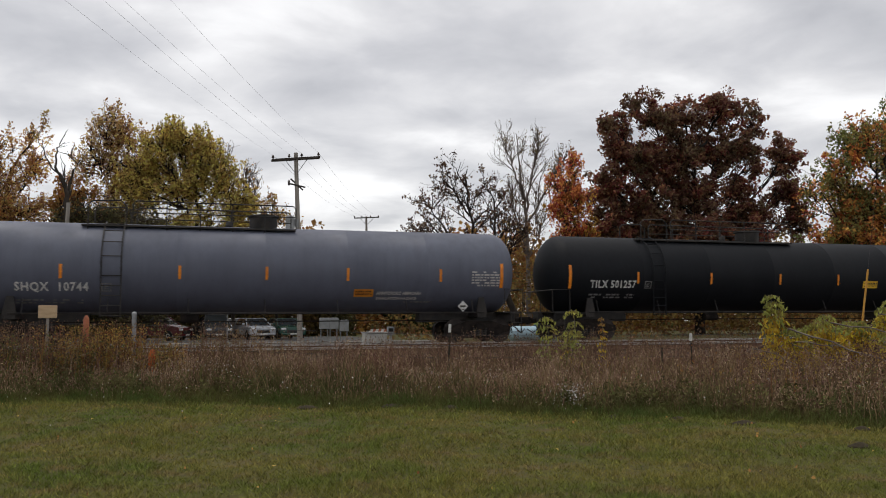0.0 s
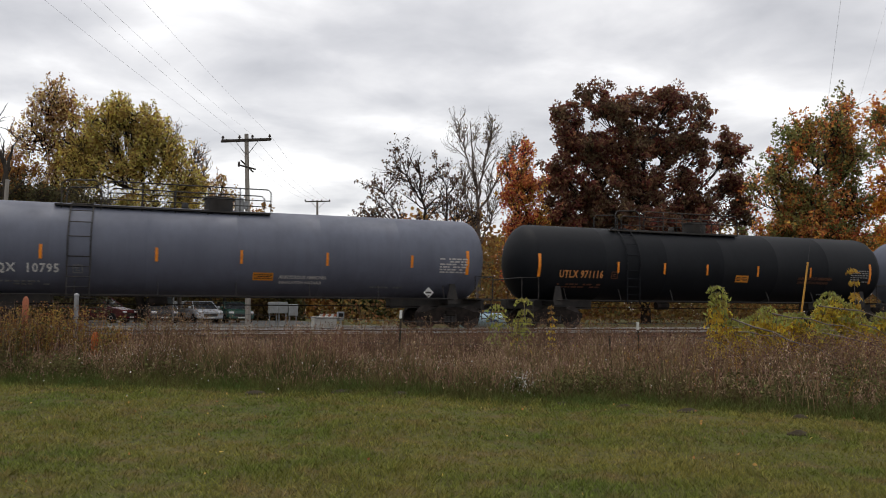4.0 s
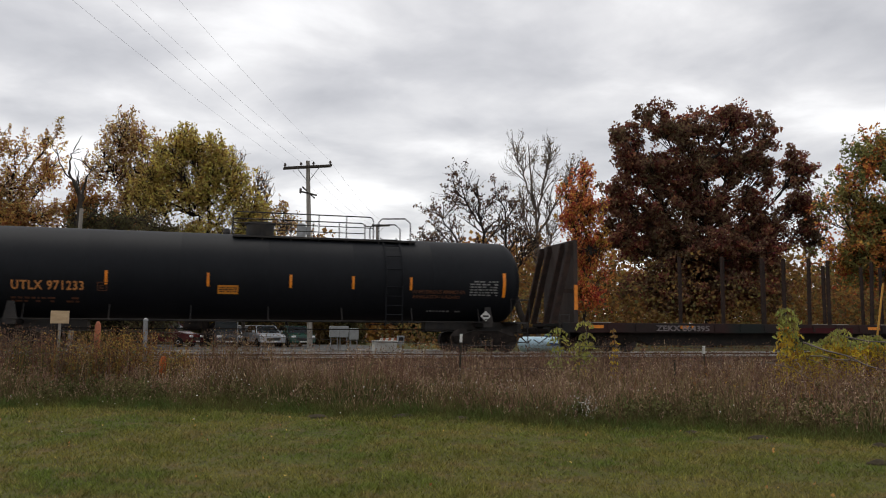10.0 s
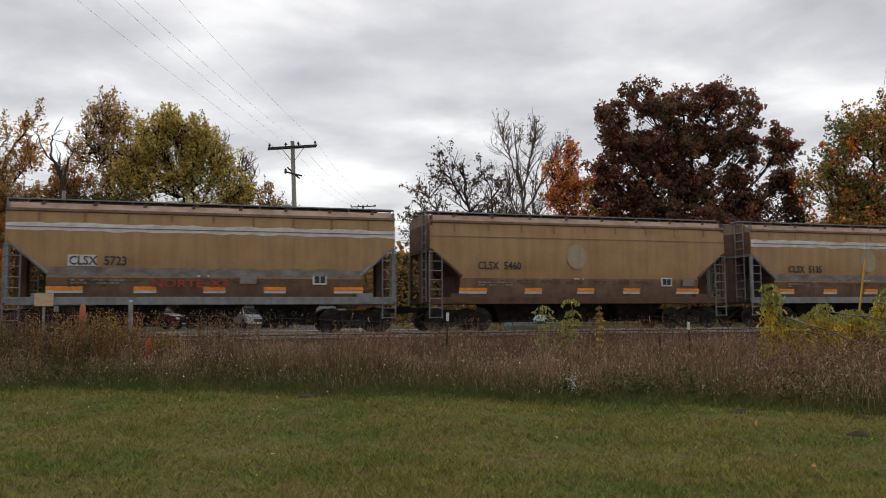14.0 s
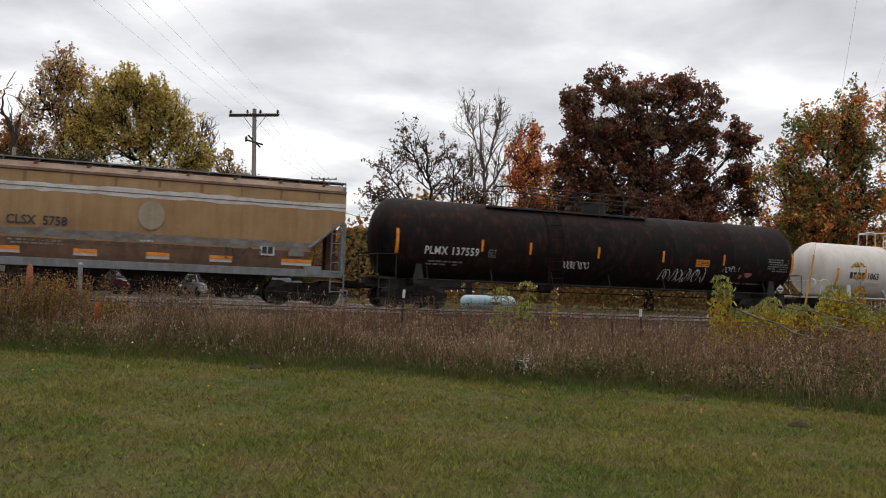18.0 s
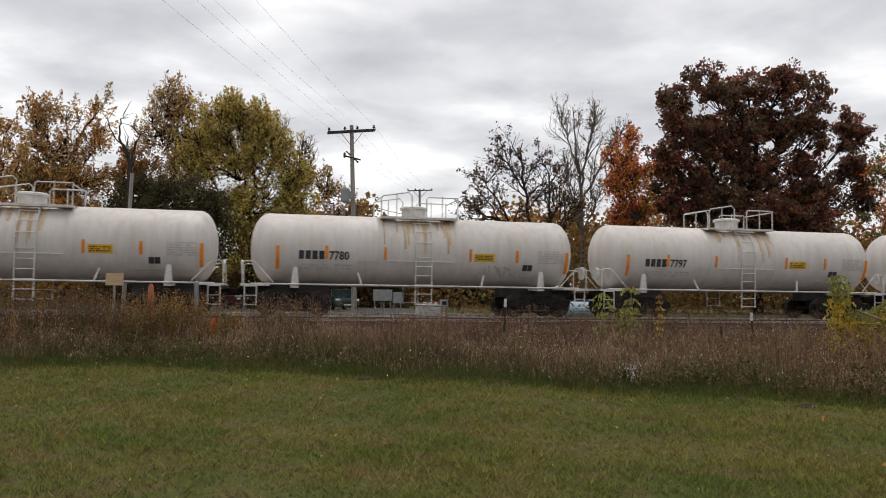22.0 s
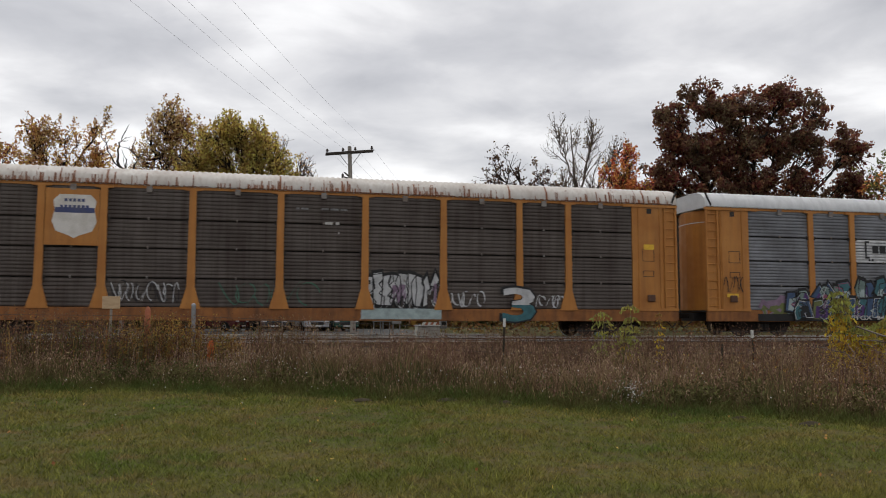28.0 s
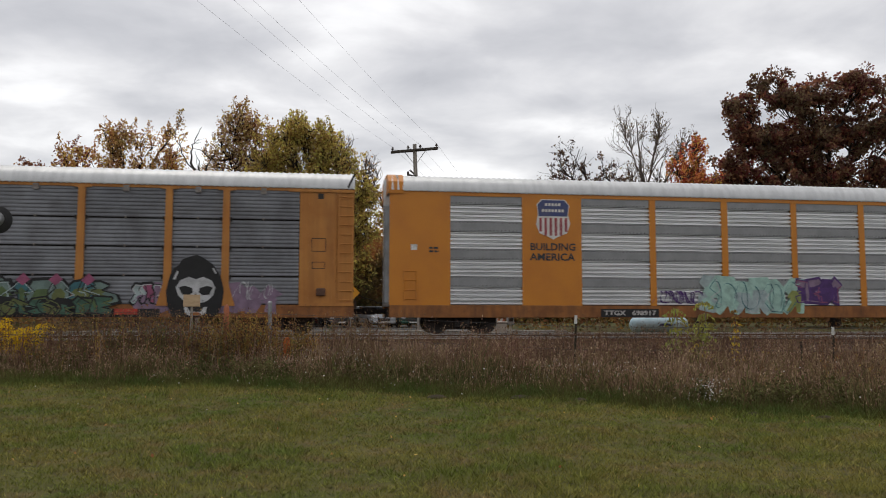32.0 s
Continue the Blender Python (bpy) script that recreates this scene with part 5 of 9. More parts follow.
def rack_roof(c, e, material):
    prof = [(-1.50, 5.10), (-1.51, 5.14), (-1.44, 5.42), (-1.24, 5.64), (-0.85, 5.74), (0, 5.78), (0.85, 5.74), (1.24, 5.64), (1.44, 5.42), (1.51, 5.14), (1.50, 5.10)]
    n = int(2 * e / 0.1)
    verts, faces = [], []
    for i in range(n + 1):
        x = -e + 2 * e * i / n
        k = 0.034 if i % 2 else 0.0
        for y, z in prof:
            verts.append((x, y * (1 + k * 0.7), z + k))
    m = len(prof)
    for i in range(n):
        for j in range(m - 1):
            a = i * m + j
            faces.append((a, a + m, a + m + 1, a + 1))
    me = fast_mesh("roof", verts, faces, material)
    part("roof", me, None, c)
    bm = bmesh.new()
    for s in (-1, 1):
        bm.faces.new([bm.verts.new((s * (e - 0.02), y * 0.99, z - 0.01)) for y, z in prof])
    part("roof_end", bm, material, c)


def shield(c, x, z, w, hh, striped, y):
    """A plain two-colour shield plate."""
    out = [(-0.36, 0.0), (0.36, 0.0), (0.5, -0.14), (0.46, -0.36), (0.52, -0.62), (0.42, -0.84), (0.12, -0.94), (0, -1.0), (-0.12, -0.94), (-0.42, -0.84), (-0.52, -0.62), (-0.46, -0.36), (-0.5, -0.14)]
    bm = prism(bmesh.new(), [(x + a * w, z + b * hh) for a, b in out], y - 0.008, y)
    plate = part("shield", bm, M_SHIELD_W, c, "white shield emblem plate")
    top = [(-0.34, -0.02), (0.34, -0.02), (0.47, -0.14), (0.44, -0.42), (-0.44, -0.42), (-0.47, -0.14)] if striped else [(-0.46, -0.3), (0.46, -0.3), (0.46, -0.42), (-0.46, -0.42)]
    part("shield_field", prism(bmesh.new(), [(x + a * w, z + b * hh) for a, b in top], y - 0.012, y - 0.006), M_SHIELD_B, plate, "blue shield field")
    for k, (rz, n) in enumerate(((-0.13, 5), (-0.28, 7))):
        col = M_SHIELD_W if striped else M_SHIELD_B
        for i in range(n):
            bw = 0.62 / 7 * w
            part("plain_letter_block", box(bmesh.new(), x + (i - n / 2) * bw * 1.12 + 0.01, x + (i - n / 2) * bw * 1.12 + bw * 0.85, y - 0.017, y - 0.009, z + rz * hh - 0.05, z + rz * hh + 0.05), col, plate)
    if striped:
        for i in range(6):
            xx = x + (-0.42 + i * 0.155) * w
            drop = -0.8 if i in (0, 5) else -0.9
            part("stripe", box(bmesh.new(), xx, xx + 0.075 * w, y - 0.012, y - 0.006, z + drop * hh, z - 0.46 * hh), M_SHIELD_R, plate, "red stripe")


def rack_base(label, x0, x1, paint, roof_mat):
    c, h = car("autorack_car", label, "autorack car", x0, x1, "autoracks of the train")
    e = h - 0.62
    part("underframe", box(bmesh.new(), -e, e, -0.5, 0.5, 0.62, 0.95), M_STEEL, c)
    part("floor_deck", box(bmesh.new(), -e + 0.1, e - 0.1, -1.36, 1.36, 0.98, 1.04), M_STEEL, c)
    # solid dark block, added to stand for the shaded inside behind the panel gaps
    part("dark_inner_block", box(bmesh.new(), -e + 0.3, e - 0.3, -1.3, 1.3, 1.04, 5.05), M_STEEL, c)
    for y in (-1.42, 1.42):
        part("side_sill", box(bmesh.new(), -e, e, y - 0.06, y + 0.06, 0.6, 1.04, bevel=0.01), M_SILLRUST, c, "grimy rust-stained orange sill")
        part("top_chord", box(bmesh.new(), -e, e, y - 0.05, y + 0.05, 5.02, 5.12), paint, c)
    rack_roof(c, e, roof_mat)
    for s in (-1, 1):
        truck(c, s * (h - 3.3))
    couplers(c, h)
    return c, h, e


def rack_end(c, e, s, paint):
    """The end door bay of a closed rack: side plate, folding end doors, ladder."""
    a, b = (e - 1.9, e - 0.62)
    part("end_bay_plate", box(bmesh.new(), min(s * a, s * b), max(s * a, s * b), 1.40, 1.47, 1.04, 5.05), paint, c)
    door = part("end_bay_plate", box(bmesh.new(), min(s * a, s * b), max(s * a, s * b), -1.47, -1.40, 1.04, 5.05), paint, c)
    for x in (a + 0.28, b - 0.1):
        part("door_rib", box(bmesh.new(), s * x - 0.035, s * x + 0.035, -1.50, -1.465, 1.04, 5.0), paint, door)
    part("vent_slot", box(bmesh.new(), s * (a + 0.72) - 0.1, s * (a + 0.72) + 0.1, -1.476, -1.468, 4.75, 4.95), M_STEEL, door, "black vent slot")
    for zz, w_, h_ in ((2.9, 0.5, 0.45), (2.3, 0.45, 0.22)):
        x0_ = s * (a + 0.66) - w_ / 2
        part("stencil_frame", flat_quads([(x0_, x0_ + w_, zz, zz + 0.02), (x0_, x0_ + w_, zz + h_, zz + h_ + 0.02), (x0_, x0_ + 0.02, zz, zz + h_), (x0_ + w_ - 0.02, x0_ + w_, zz, zz + h_)]), M_STEEL, door).location = (0, -1.475, 0)
    part("door_latch", box(bmesh.new(), s * (a + 0.75) - 0.16, s * (a + 0.75) + 0.16, -1.56, -1.47, 1.35, 1.62, bevel=0.03), M_RUST, door)
    part("cross_rail", box(bmesh.new(), min(s * (a - 0.4), s * e), max(s * (a - 0.4), s * e), -1.52, -1.46, 4.99, 5.09), paint, c)
    part("bottom_rail", box(bmesh.new(), min(s * a, s * e), max(s * a, s * e), -1.51, -1.46, 1.0, 1.1), paint, c)
    # folding end doors, bowed in plan
    n = 7
    bm = bmesh.new()
    pts = [(s * (e - 0.55 + 0.55 * math.sin(i / (n - 1) * math.pi) ** 0.7), -1.40 + 2.8 * i / (n - 1)) for i in range(n)]
    lo, hi = [bm.verts.new((x, y, 1.04)) for x, y in pts], [bm.verts.new((x, y, 5.05)) for x, y in pts]
    for i in range(n - 1):
        bm.faces.new((lo[i], lo[i + 1], hi[i + 1], hi[i]))
    part("end_door", bm, paint, c)
    bm = bmesh.new()
    lo, hi = [bm.verts.new((x + s * 0.004, y, 4.55)) for x, y in pts], [bm.verts.new((x * 1.0 - s * 0.12, y * 0.9, 5.66)) for x, y in pts]
    for i in range(n - 1):
        bm.faces.new((lo[i], lo[i + 1], hi[i + 1], hi[i]))
    part("end_door_top", bm, M_ROOF2, c, "white upper end door")
    part("corner_plate", box(bmesh.new(), min(s * (b + 0.004), s * (e - 0.02)), max(s * (b + 0.004), s * (e - 0.02)), -1.44, -1.40, 1.04, 5.0), paint, c)
    bm = bmesh.new()
    for x in (e - 0.52, e - 0.06):
        box(bm, s * x - 0.04, s * x + 0.04, -1.5, -1.445, 1.0, 5.0)
    for i in range(12):
        z = 1.2 + i * 0.33
        tube(bm, [(s * (e - 0.52), -1.5, z), (s * (e - 0.06), -1.5, z)], 0.016, 5)
    part("corner_ladder", bm, paint, c)
    bm = bmesh.new()
    for x in (e - 0.52, e - 0.06):
        box(bm, s * x - 0.04, s * x + 0.04, 1.42, 1.5, 1.0, 5.0)
    part("corner_ladder", bm, paint, c)
    part("roof_flap", prism(bmesh.new(), [(s * (e - 0.3), 5.12), (s * (e - 0.05), 5.66), (s * (e + 0.02), 5.66), (s * (e - 0.22), 5.12)], -1.52, -1.47), M_STEEL, c)


def panel_rack(label, x0, x1, posts, panel_mat, roof_mat, seed):
    c, h, e = rack_base(label, x0, x1, M_RACK, roof_mat)
    for s in (-1, 1):
        rack_end(c, e, s, M_RACK)
    cuts = [-(e - 1.9)] + list(posts) + [e - 1.9]
    for a, b in zip(cuts, cuts[1:]):
        for z0, z1 in ((1.06, 1.985), (2.03, 2.98), (3.025, 3.955), (4.0, 5.04)):
            panel = part("side_panel", corrugated(a + 0.02, b - 0.02, z0, z1, 0.118, 0.015), panel_mat, c)
        m_ = (a + b) / 2
        part("panel_clip", box(bmesh.new(), m_ - 0.09, m_ + 0.09, -1.53, -1.46, 4.88, 5.08), M_PATCHG, c)
        for z in (2.01, 3.01, 3.98):
            part("panel_bolt", box(bmesh.new(), m_ - 0.025, m_ + 0.025, -1.49, -1.46, z - 0.02, z + 0.06), M_PATCHG, c)
    me_far = finish("far_panels", box(bmesh.new(), -(e - 1.9), e - 1.9, 1.40, 1.46, 1.06, 5.04), panel_mat)
    part("far_side_panel", me_far, None, c)
    for x in posts:
        bm = prism(bmesh.new(), [(x - 0.34, 1.0), (x + 0.34, 1.0), (x + 0.13, 1.75), (x + 0.11, 4.98), (x + 0.3, 5.0), (x + 0.3, 5.06), (x - 0.3, 5.06), (x - 0.3, 5.0), (x - 0.11, 4.98), (x - 0.13, 1.75)], -1.53, -1.44)
        post = part("side_post", bm, M_RACK, c)
        for z in (1.9, 2.9, 3.9):
            for dx in (-0.17, 0.17):
                part("post_bolt", box(bmesh.new(), x + dx - 0.03, x + dx + 0.03, -1.51, -1.47, z, z + 0.14), M_STEEL, post)
    return c, h, e


def rust_runs(c, e, seed):
    """Uneven rust stains creeping up from the eaves, between the roof ribs."""
    rng = random.Random(seed)
    eave = [(-1.518, 5.105), (-1.535, 5.14), (-1.50, 5.27), (-1.465, 5.42), (-1.36, 5.54), (-1.262, 5.65)]
    bm = bmesh.new()
    x = -e
    while x < e - 0.3:
        w = rng.uniform(0.03, 0.10)
        k = 1 + min(4, int(rng.expovariate(0.9)) + (1 if math.sin(x * 0.9 + seed) + math.sin(x * 2.3) > 0.1 else 0))
        pts = eave[:k + 1]
        last = None
        for i, (y, z) in enumerate(pts):
            t = w * (1 - 0.55 * i / len(pts))
            here = (bm.verts.new((x + (w - t) / 2, y - 0.006, z + 0.012)), bm.verts.new((x + (w + t) / 2, y - 0.006, z + 0.012)))
            if last:
                bm.faces.new((last[0], last[1], here[1], here[0]))
            last = here
        x += w * 0.85 + rng.expovariate(70.0 if math.sin(x * 0.55 + 1.0) > -0.4 else 16.0)
    tagged(part("rust_run", bm, M_RUSTRUN, c, "brown rust runs along the eaves"), kind="stuff")


SHAPES = (((-0.5, 0.15), (-0.1, 0), (0.45, 0.1), (0.5, 0.45), (0.1, 0.6), (0.45, 0.8), (0.2, 1), (-0.35, 0.95), (-0.5, 0.6), (-0.05, 0.4)),
          ((-0.45, 0), (-0.2, 0), (-0.1, 0.3), (0.25, -0.05), (0.5, 0.1), (0.2, 0.45), (0.5, 0.7), (0.25, 1), (-0.4, 0.95), (-0.5, 0.5)),
          ((-0.3, 0), (0.15, 0.05), (0.1, 0.5), (0.5, 0.55), (0.05, 1.05), (-0.5, 0.7), (-0.2, 0.6)),
          ((-0.5, 0.05), (0.4, 0), (0.5, 0.25), (0, 0.35), (0.4, 0.5), (0.05, 0.65), (0.5, 0.8), (0.4, 1), (-0.4, 0.95)),
          ((-0.45, 0.3), (-0.2, 0.02), (0.25, 0), (0.5, 0.35), (0.45, 0.75), (0.15, 1), (-0.3, 0.95), (-0.5, 0.65)))


def mural(c, x, z, w, hh, n, fills, inner, line, shine, seed, y=-1.478, peak=0.0, lean=0.15):
    """Sprayed interlocking shapes with dark outlines, two-tone fills and bright edge strokes."""
    rng = random.Random(seed)
    sheets = collections.defaultdict(bmesh.new)

    def plate(col, depth, pts):
        bm = sheets[(col, depth)]
        bm.faces.new([bm.verts.new((px, y - 0.0035 * depth - rng.uniform(0, 0.0015), pz)) for px, pz in pts])

    def stroke(col, depth, pts, t):
        bm = sheets[(col, depth)]
        for (ax, az), (bx, bz) in zip(pts, pts[1:]):
            d = math.hypot(bx - ax, bz - az) + 1e-6
            nx, nz = -(bz - az) / d * t, (bx - ax) / d * t
            yy = y - 0.0035 * depth - rng.uniform(0, 0.0015)
            bm.faces.new([bm.verts.new((px, yy, pz)) for px, pz in ((ax - nx, az - nz), (bx - nx, bz - nz), (bx + nx, bz + nz), (ax + nx, az + nz))])

    for i in range(n):
        cx = x + w * (i + 0.5) / n + rng.uniform(-0.06, 0.06)
        k = 1 - peak * abs(2 * (i + 0.5) / n - 1) ** 1.3
        top = hh * k * rng.uniform(0.86, 1.0)
        hw = w / n * rng.uniform(1.3, 2.0)
        base = z + rng.uniform(0, 0.08)
        flip, tilt = rng.choice((-1, 1)), rng.uniform(-lean, lean)
        pts = [(cx + flip * u * hw * rng.uniform(0.85, 1.1) + tilt * v * hw, base + v * top + rng.uniform(-0.03, 0.03)) for u, v in rng.choice(SHAPES)]
        mx, mz = sum(p[0] for p in pts) / len(pts), sum(p[1] for p in pts) / len(pts)
        grow_ = lambda f, g=0.0: [(mx + (px - mx) * f, mz + (pz - mz) * f + g) for px, pz in pts]
        if line:
            plate(line, 1, grow_(1.16))
        plate(rng.choice(fills), 2, pts)
        if inner:
            plate(rng.choice(inner), 3, grow_(0.62, -0.12 * top))
        if line:
            stroke(line, 4, pts + pts[:1], 0.018)
        if shine:
            j = rng.randrange(len(pts))
            ring = grow_(0.9) * 2
            stroke(rng.choice(shine), 5, ring[j:j + 4], 0.014)
    for (col, depth), bm in sheets.items():
        tagged(part("sprayed_field", bm, SPRAY[col], c, col + " sprayed shapes"), kind="stuff")


def graffiti(c, x, z, w, hh, fills, line, seed, y=-1.475, strokes=8, thick=0.06):
    rng = random.Random(seed)
    for k, f in enumerate(fills):
        plates_of(c, "sprayed_field", blobs(w, hh, max(3, int(w * 1.6)), seed + k, 0.16, 0.34), SPRAY[f], x, y - 0.003 - 0.0016 * k, z, f + " sprayed colour field")
    for k, ln in enumerate(line):
        plates_of(c, "sprayed_outline", scribble(w, hh * 0.95, strokes, seed + 31 + k, thick, 1.2), SPRAY[ln], x, y - 0.012 - 0.003 * k, z, ln + " sprayed scrawl outlines")


c, h, e = panel_rack("grimy autorack with rust-streaked white roof and sprayed tags", 282.4, 311.07, (-9.08, -7.17, -4.35, -1.43, 1.52, 4.37, 7.26, 9.19), M_PANEL1, M_ROOF1, 80)
part("emblem_plate", box(bmesh.new(), -8.95, -7.3, -1.515, -1.49, 3.05, 4.92), M_RACK, c, "orange plate behind the shield")
rust_runs(c, e, 3)
shield(c, -8.05, 4.72, 1.32, 1.44, False, -1.518)
graffiti(c, -6.85, 1.2, 2.2, 0.75, [], ["black", "white"], 5, strokes=9, thick=0.04)
graffiti(c, -3.4, 1.05, 3.3, 0.95, [], ["darkgreen"], 6, strokes=6, thick=0.06)
mural(c, 1.55, 1.1, 2.6, 1.2, 9, ["white"], ["mauve", "white"], "black", ["black"], 7, peak=-0.05)
graffiti(c, 1.6, 0.9, 2.6, 1.3, [], ["white"], 7, strokes=8, thick=0.05)
graffiti(c, 4.5, 1.1, 1.3, 0.6, [], ["white"], 8, strokes=6, thick=0.06)
graffiti(c, 7.9, 1.1, 1.15, 0.5, [], ["white"], 9, strokes=6, thick=0.06)
part("pale_sill_patch", box(bmesh.new(), 1.4, 4.3, -1.505, -1.485, 0.66, 1.04), SPRAY["pale"], c, "pale blue sprayed sill")
for width, dx, col, y0, cut in ((1.62, -0.06, "black", -1.532, None), (1.42, 0.04, "teal", -1.542, None), (1.42, 0.04, "white", -1.552, 1.16)):
    me = text_mesh("3", 1.75, SPRAY[col], width=width)
    bm = bmesh.new()
    bm.from_mesh(me)
    tall = max(v.co.z for v in bm.verts)
    for v in bm.verts:
        v.co.z *= (1.35 if col == "black" else 1.2) / tall
        v.co.x += 0.0 if col != "black" else -0.03
    if cut:
        bmesh.ops.bisect_plane(bm, geom=bm.verts[:] + bm.edges[:] + bm.faces[:], plane_co=(0, 0, cut - 0.6), plane_no=(0, 0, 1), clear_inner=True)
    bm.to_mesh(me)
    bm.free()
    plates_of(c, "sprayed_numeral", me, None, 6.4 + dx, y0, 0.57 if col == "black" else 0.63, col + " layer of the sprayed numeral")
plates_of(c, "stencil_marks", bars(2.2, 0.12, 1, 91, 0.7, 0.2), M_DIM, -0.9, -1.475, 4.45)
plates_of(c, "stencil_marks", bars(0.5, 0.5, 3, 92, 0.8, 0.3), M_GREYLET, 0.1, -1.475, 3.6)
for i, x in enumerate((12.6, -12.5)):
    plates_of(c, "notice_plate", flat_quads([(0, 0.42, 0, 0.2)]), M_YELLOW, x - 0.3, -1.478, 3.35)

c, h, e = panel_rack("autorack with weathered grey panels and long sprayed mural", 311.07, 339.74, (-8.98, -7.02, -4.06, -1.22, 1.66, 4.59, 7.42, 9.32), M_PANEL2, M_ROOF2, 81)
part("emblem_plate", corrugated(-6.85, -4.2, 3.02, 3.97, 0.118, 0.022, y=-1.452), SPRAY["white"], c, "pale painted emblem panel")
for nm, x, w in (("bracket", -6.4, 0.2), ("bracket", -4.98, 0.2)):
    s = 1 if x < -6 else -1
    xx = x if s > 0 else x + w
    part("emblem_bracket", prism(bmesh.new(), [(xx, 3.2), (xx + s * 0.2, 3.2), (xx + s * 0.2, 3.27), (xx + s * 0.07, 3.27), (xx + s * 0.07, 3.85), (xx + s * 0.2, 3.85), (xx + s * 0.2, 3.92), (xx, 3.92)], -1.485, -1.476), SPRAY["black"], c)
for i in range(3):
    part("plain_letter_block", box(bmesh.new(), -6.05 + i * 0.36, -5.77 + i * 0.36, -1.485, -1.476, 3.42, 3.74), SPRAY["black"], c)
for x in (-6.25, -6.1, -5.2, -5.05):
    part("emblem_dot", box(bmesh.new(), x, x + 0.09, -1.485, -1.476, 3.1, 3.18), SPRAY["black"], c)
mural(c, -11.4, 0.72, 2.2, 0.9, 5, ["mauve", "pale"], ["mauve", "olive"], "", [], 40, peak=0.2)
mural(c, -10.2, 0.9, 8.2, 1.5, 24, ["blue", "teal", "blue", "purple", "mint"], ["blue", "pink", "purple", "pale"], "black", ["white", "pale", "pink"], 41, peak=0.42, y=-1.532, lean=0.5)
mural(c, -9.9, 0.66, 7.8, 1.0, 26, ["lime", "olive", "blue", "blue", "mauve", "teal"], ["blue", "teal", "purple", "black"], "black", ["white", "pale"], 42, peak=0.25, y=-1.55, lean=0.5)
mural(c, -1.9, 0.95, 7.6, 0.95, 15, ["mint", "teal", "mint"], ["olive", "green", "teal"], "black", ["pale"], 43, peak=0.1, y=-1.532, lean=0.4)
mural(c, -1.8, 0.64, 7.4, 0.6, 18, ["olive", "green", "darkgreen", "black"], ["darkgreen", "purple", "olive"], "black", ["olive"], 44, y=-1.55, lean=0.4)
for k in range(6):
    x = -0.2 + k * 1.02
    part("sprayed_diamond", prism(bmesh.new(), [(x - 0.22, 1.84), (x, 1.66), (x + 0.22, 1.86), (x + 0.02, 2.08)], -1.555, -1.551), SPRAY["pink"], c, "pink sprayed diamond")
mural(c, 6.4, 0.68, 4.6, 1.25, 9, ["mauve"], ["mauve"], "", [], 45, peak=0.2)
mural(c, 6.3, 1.0, 0.9, 0.75, 3, ["pale", "pink"], [], "black", ["white"], 46)
graffiti(c, 9.6, 1.2, 1.3, 0.7, [], ["white"], 47, y=-1.5, strokes=6, thick=0.035)
part("sill_emblem", box(bmesh.new(), 5.75, 6.5, -1.514, -1.508, 0.70, 0.90), SPRAY["red"], c, "red plain emblem on the sill")
hood = [(7.62, 0.62), (7.46, 1.0), (7.40, 1.5), (7.50, 1.95), (7.62, 2.25), (7.80, 2.38), (7.92, 2.58), (8.14, 2.66), (8.38, 2.74), (8.60, 2.64), (8.76, 2.52), (8.92, 2.42), (9.08, 2.18), (9.22, 1.9), (9.30, 1.5), (9.24, 1.0), (9.08, 0.62)]
part("sprayed_mask", prism(bmesh.new(), hood, -1.56, -1.55), SPRAY["black"], c, "black sprayed hood shape")
for outline, col, y0, words in (
        ([(7.72, 1.62), (7.86, 1.86), (8.14, 1.98), (8.38, 1.90), (8.62, 1.98), (8.90, 1.86), (9.02, 1.62), (8.96, 1.36), (8.78, 1.18), (8.62, 1.10), (8.14, 1.10), (7.98, 1.18), (7.80, 1.36)], "white", -1.559, "white sprayed upper mask"),
        ([(8.0, 0.98), (8.12, 0.94), (8.2, 0.80), (8.56, 0.80), (8.64, 0.94), (8.76, 0.98), (8.72, 0.74), (8.58, 0.67), (8.18, 0.67), (8.04, 0.74)], "white", -1.559, "white sprayed lower mask"),
        ([(7.82, 1.62), (8.02, 1.68), (8.26, 1.60), (8.28, 1.46), (8.16, 1.36), (7.94, 1.38)], "black", -1.567, ""), ([(8.94, 1.62), (8.74, 1.68), (8.50, 1.60), (8.48, 1.46), (8.60, 1.36), (8.82, 1.38)], "black", -1.567, ""),
        ([(8.30, 1.24), (8.46, 1.24), (8.38, 1.46)], "black", -1.567, ""), ([(8.22, 0.68), (8.54, 0.68), (8.50, 0.78), (8.26, 0.78)], "orange", -1.567, "orange sprayed patch"),
        ([(7.62, 1.9), (7.76, 2.2), (7.8, 2.15), (7.7, 1.88)], "white", -1.562, ""), ([(8.95, 2.3), (9.05, 2.12), (9.02, 2.08), (8.9, 2.26)], "white", -1.562, "")):
    part("sprayed_mask", prism(bmesh.new(), outline, y0 - 0.008, y0), SPRAY[col], c, words)
for i in range(5):
    part("sprayed_mask", box(bmesh.new(), 8.14 + i * 0.115, 8.16 + i * 0.115, -1.575, -1.567, 1.10, 1.2), SPRAY["black"], c)
part("dark_sill", box(bmesh.new(), -11.5, 7.2, -1.495, -1.483, 0.62, 0.9), SPRAY["black"], c, "blackened sill")
plates_of(c, "car_number", text_mesh("TTGX  941942", 0.24, M_GREYLET, width=2.45), None, -7.35, -1.575, 0.68)
plates_of(c, "stencil_marks", bars(1.6, 0.10, 1, 93, 0.7, 0.16), M_DIM, -3.2, -1.475, 4.35)
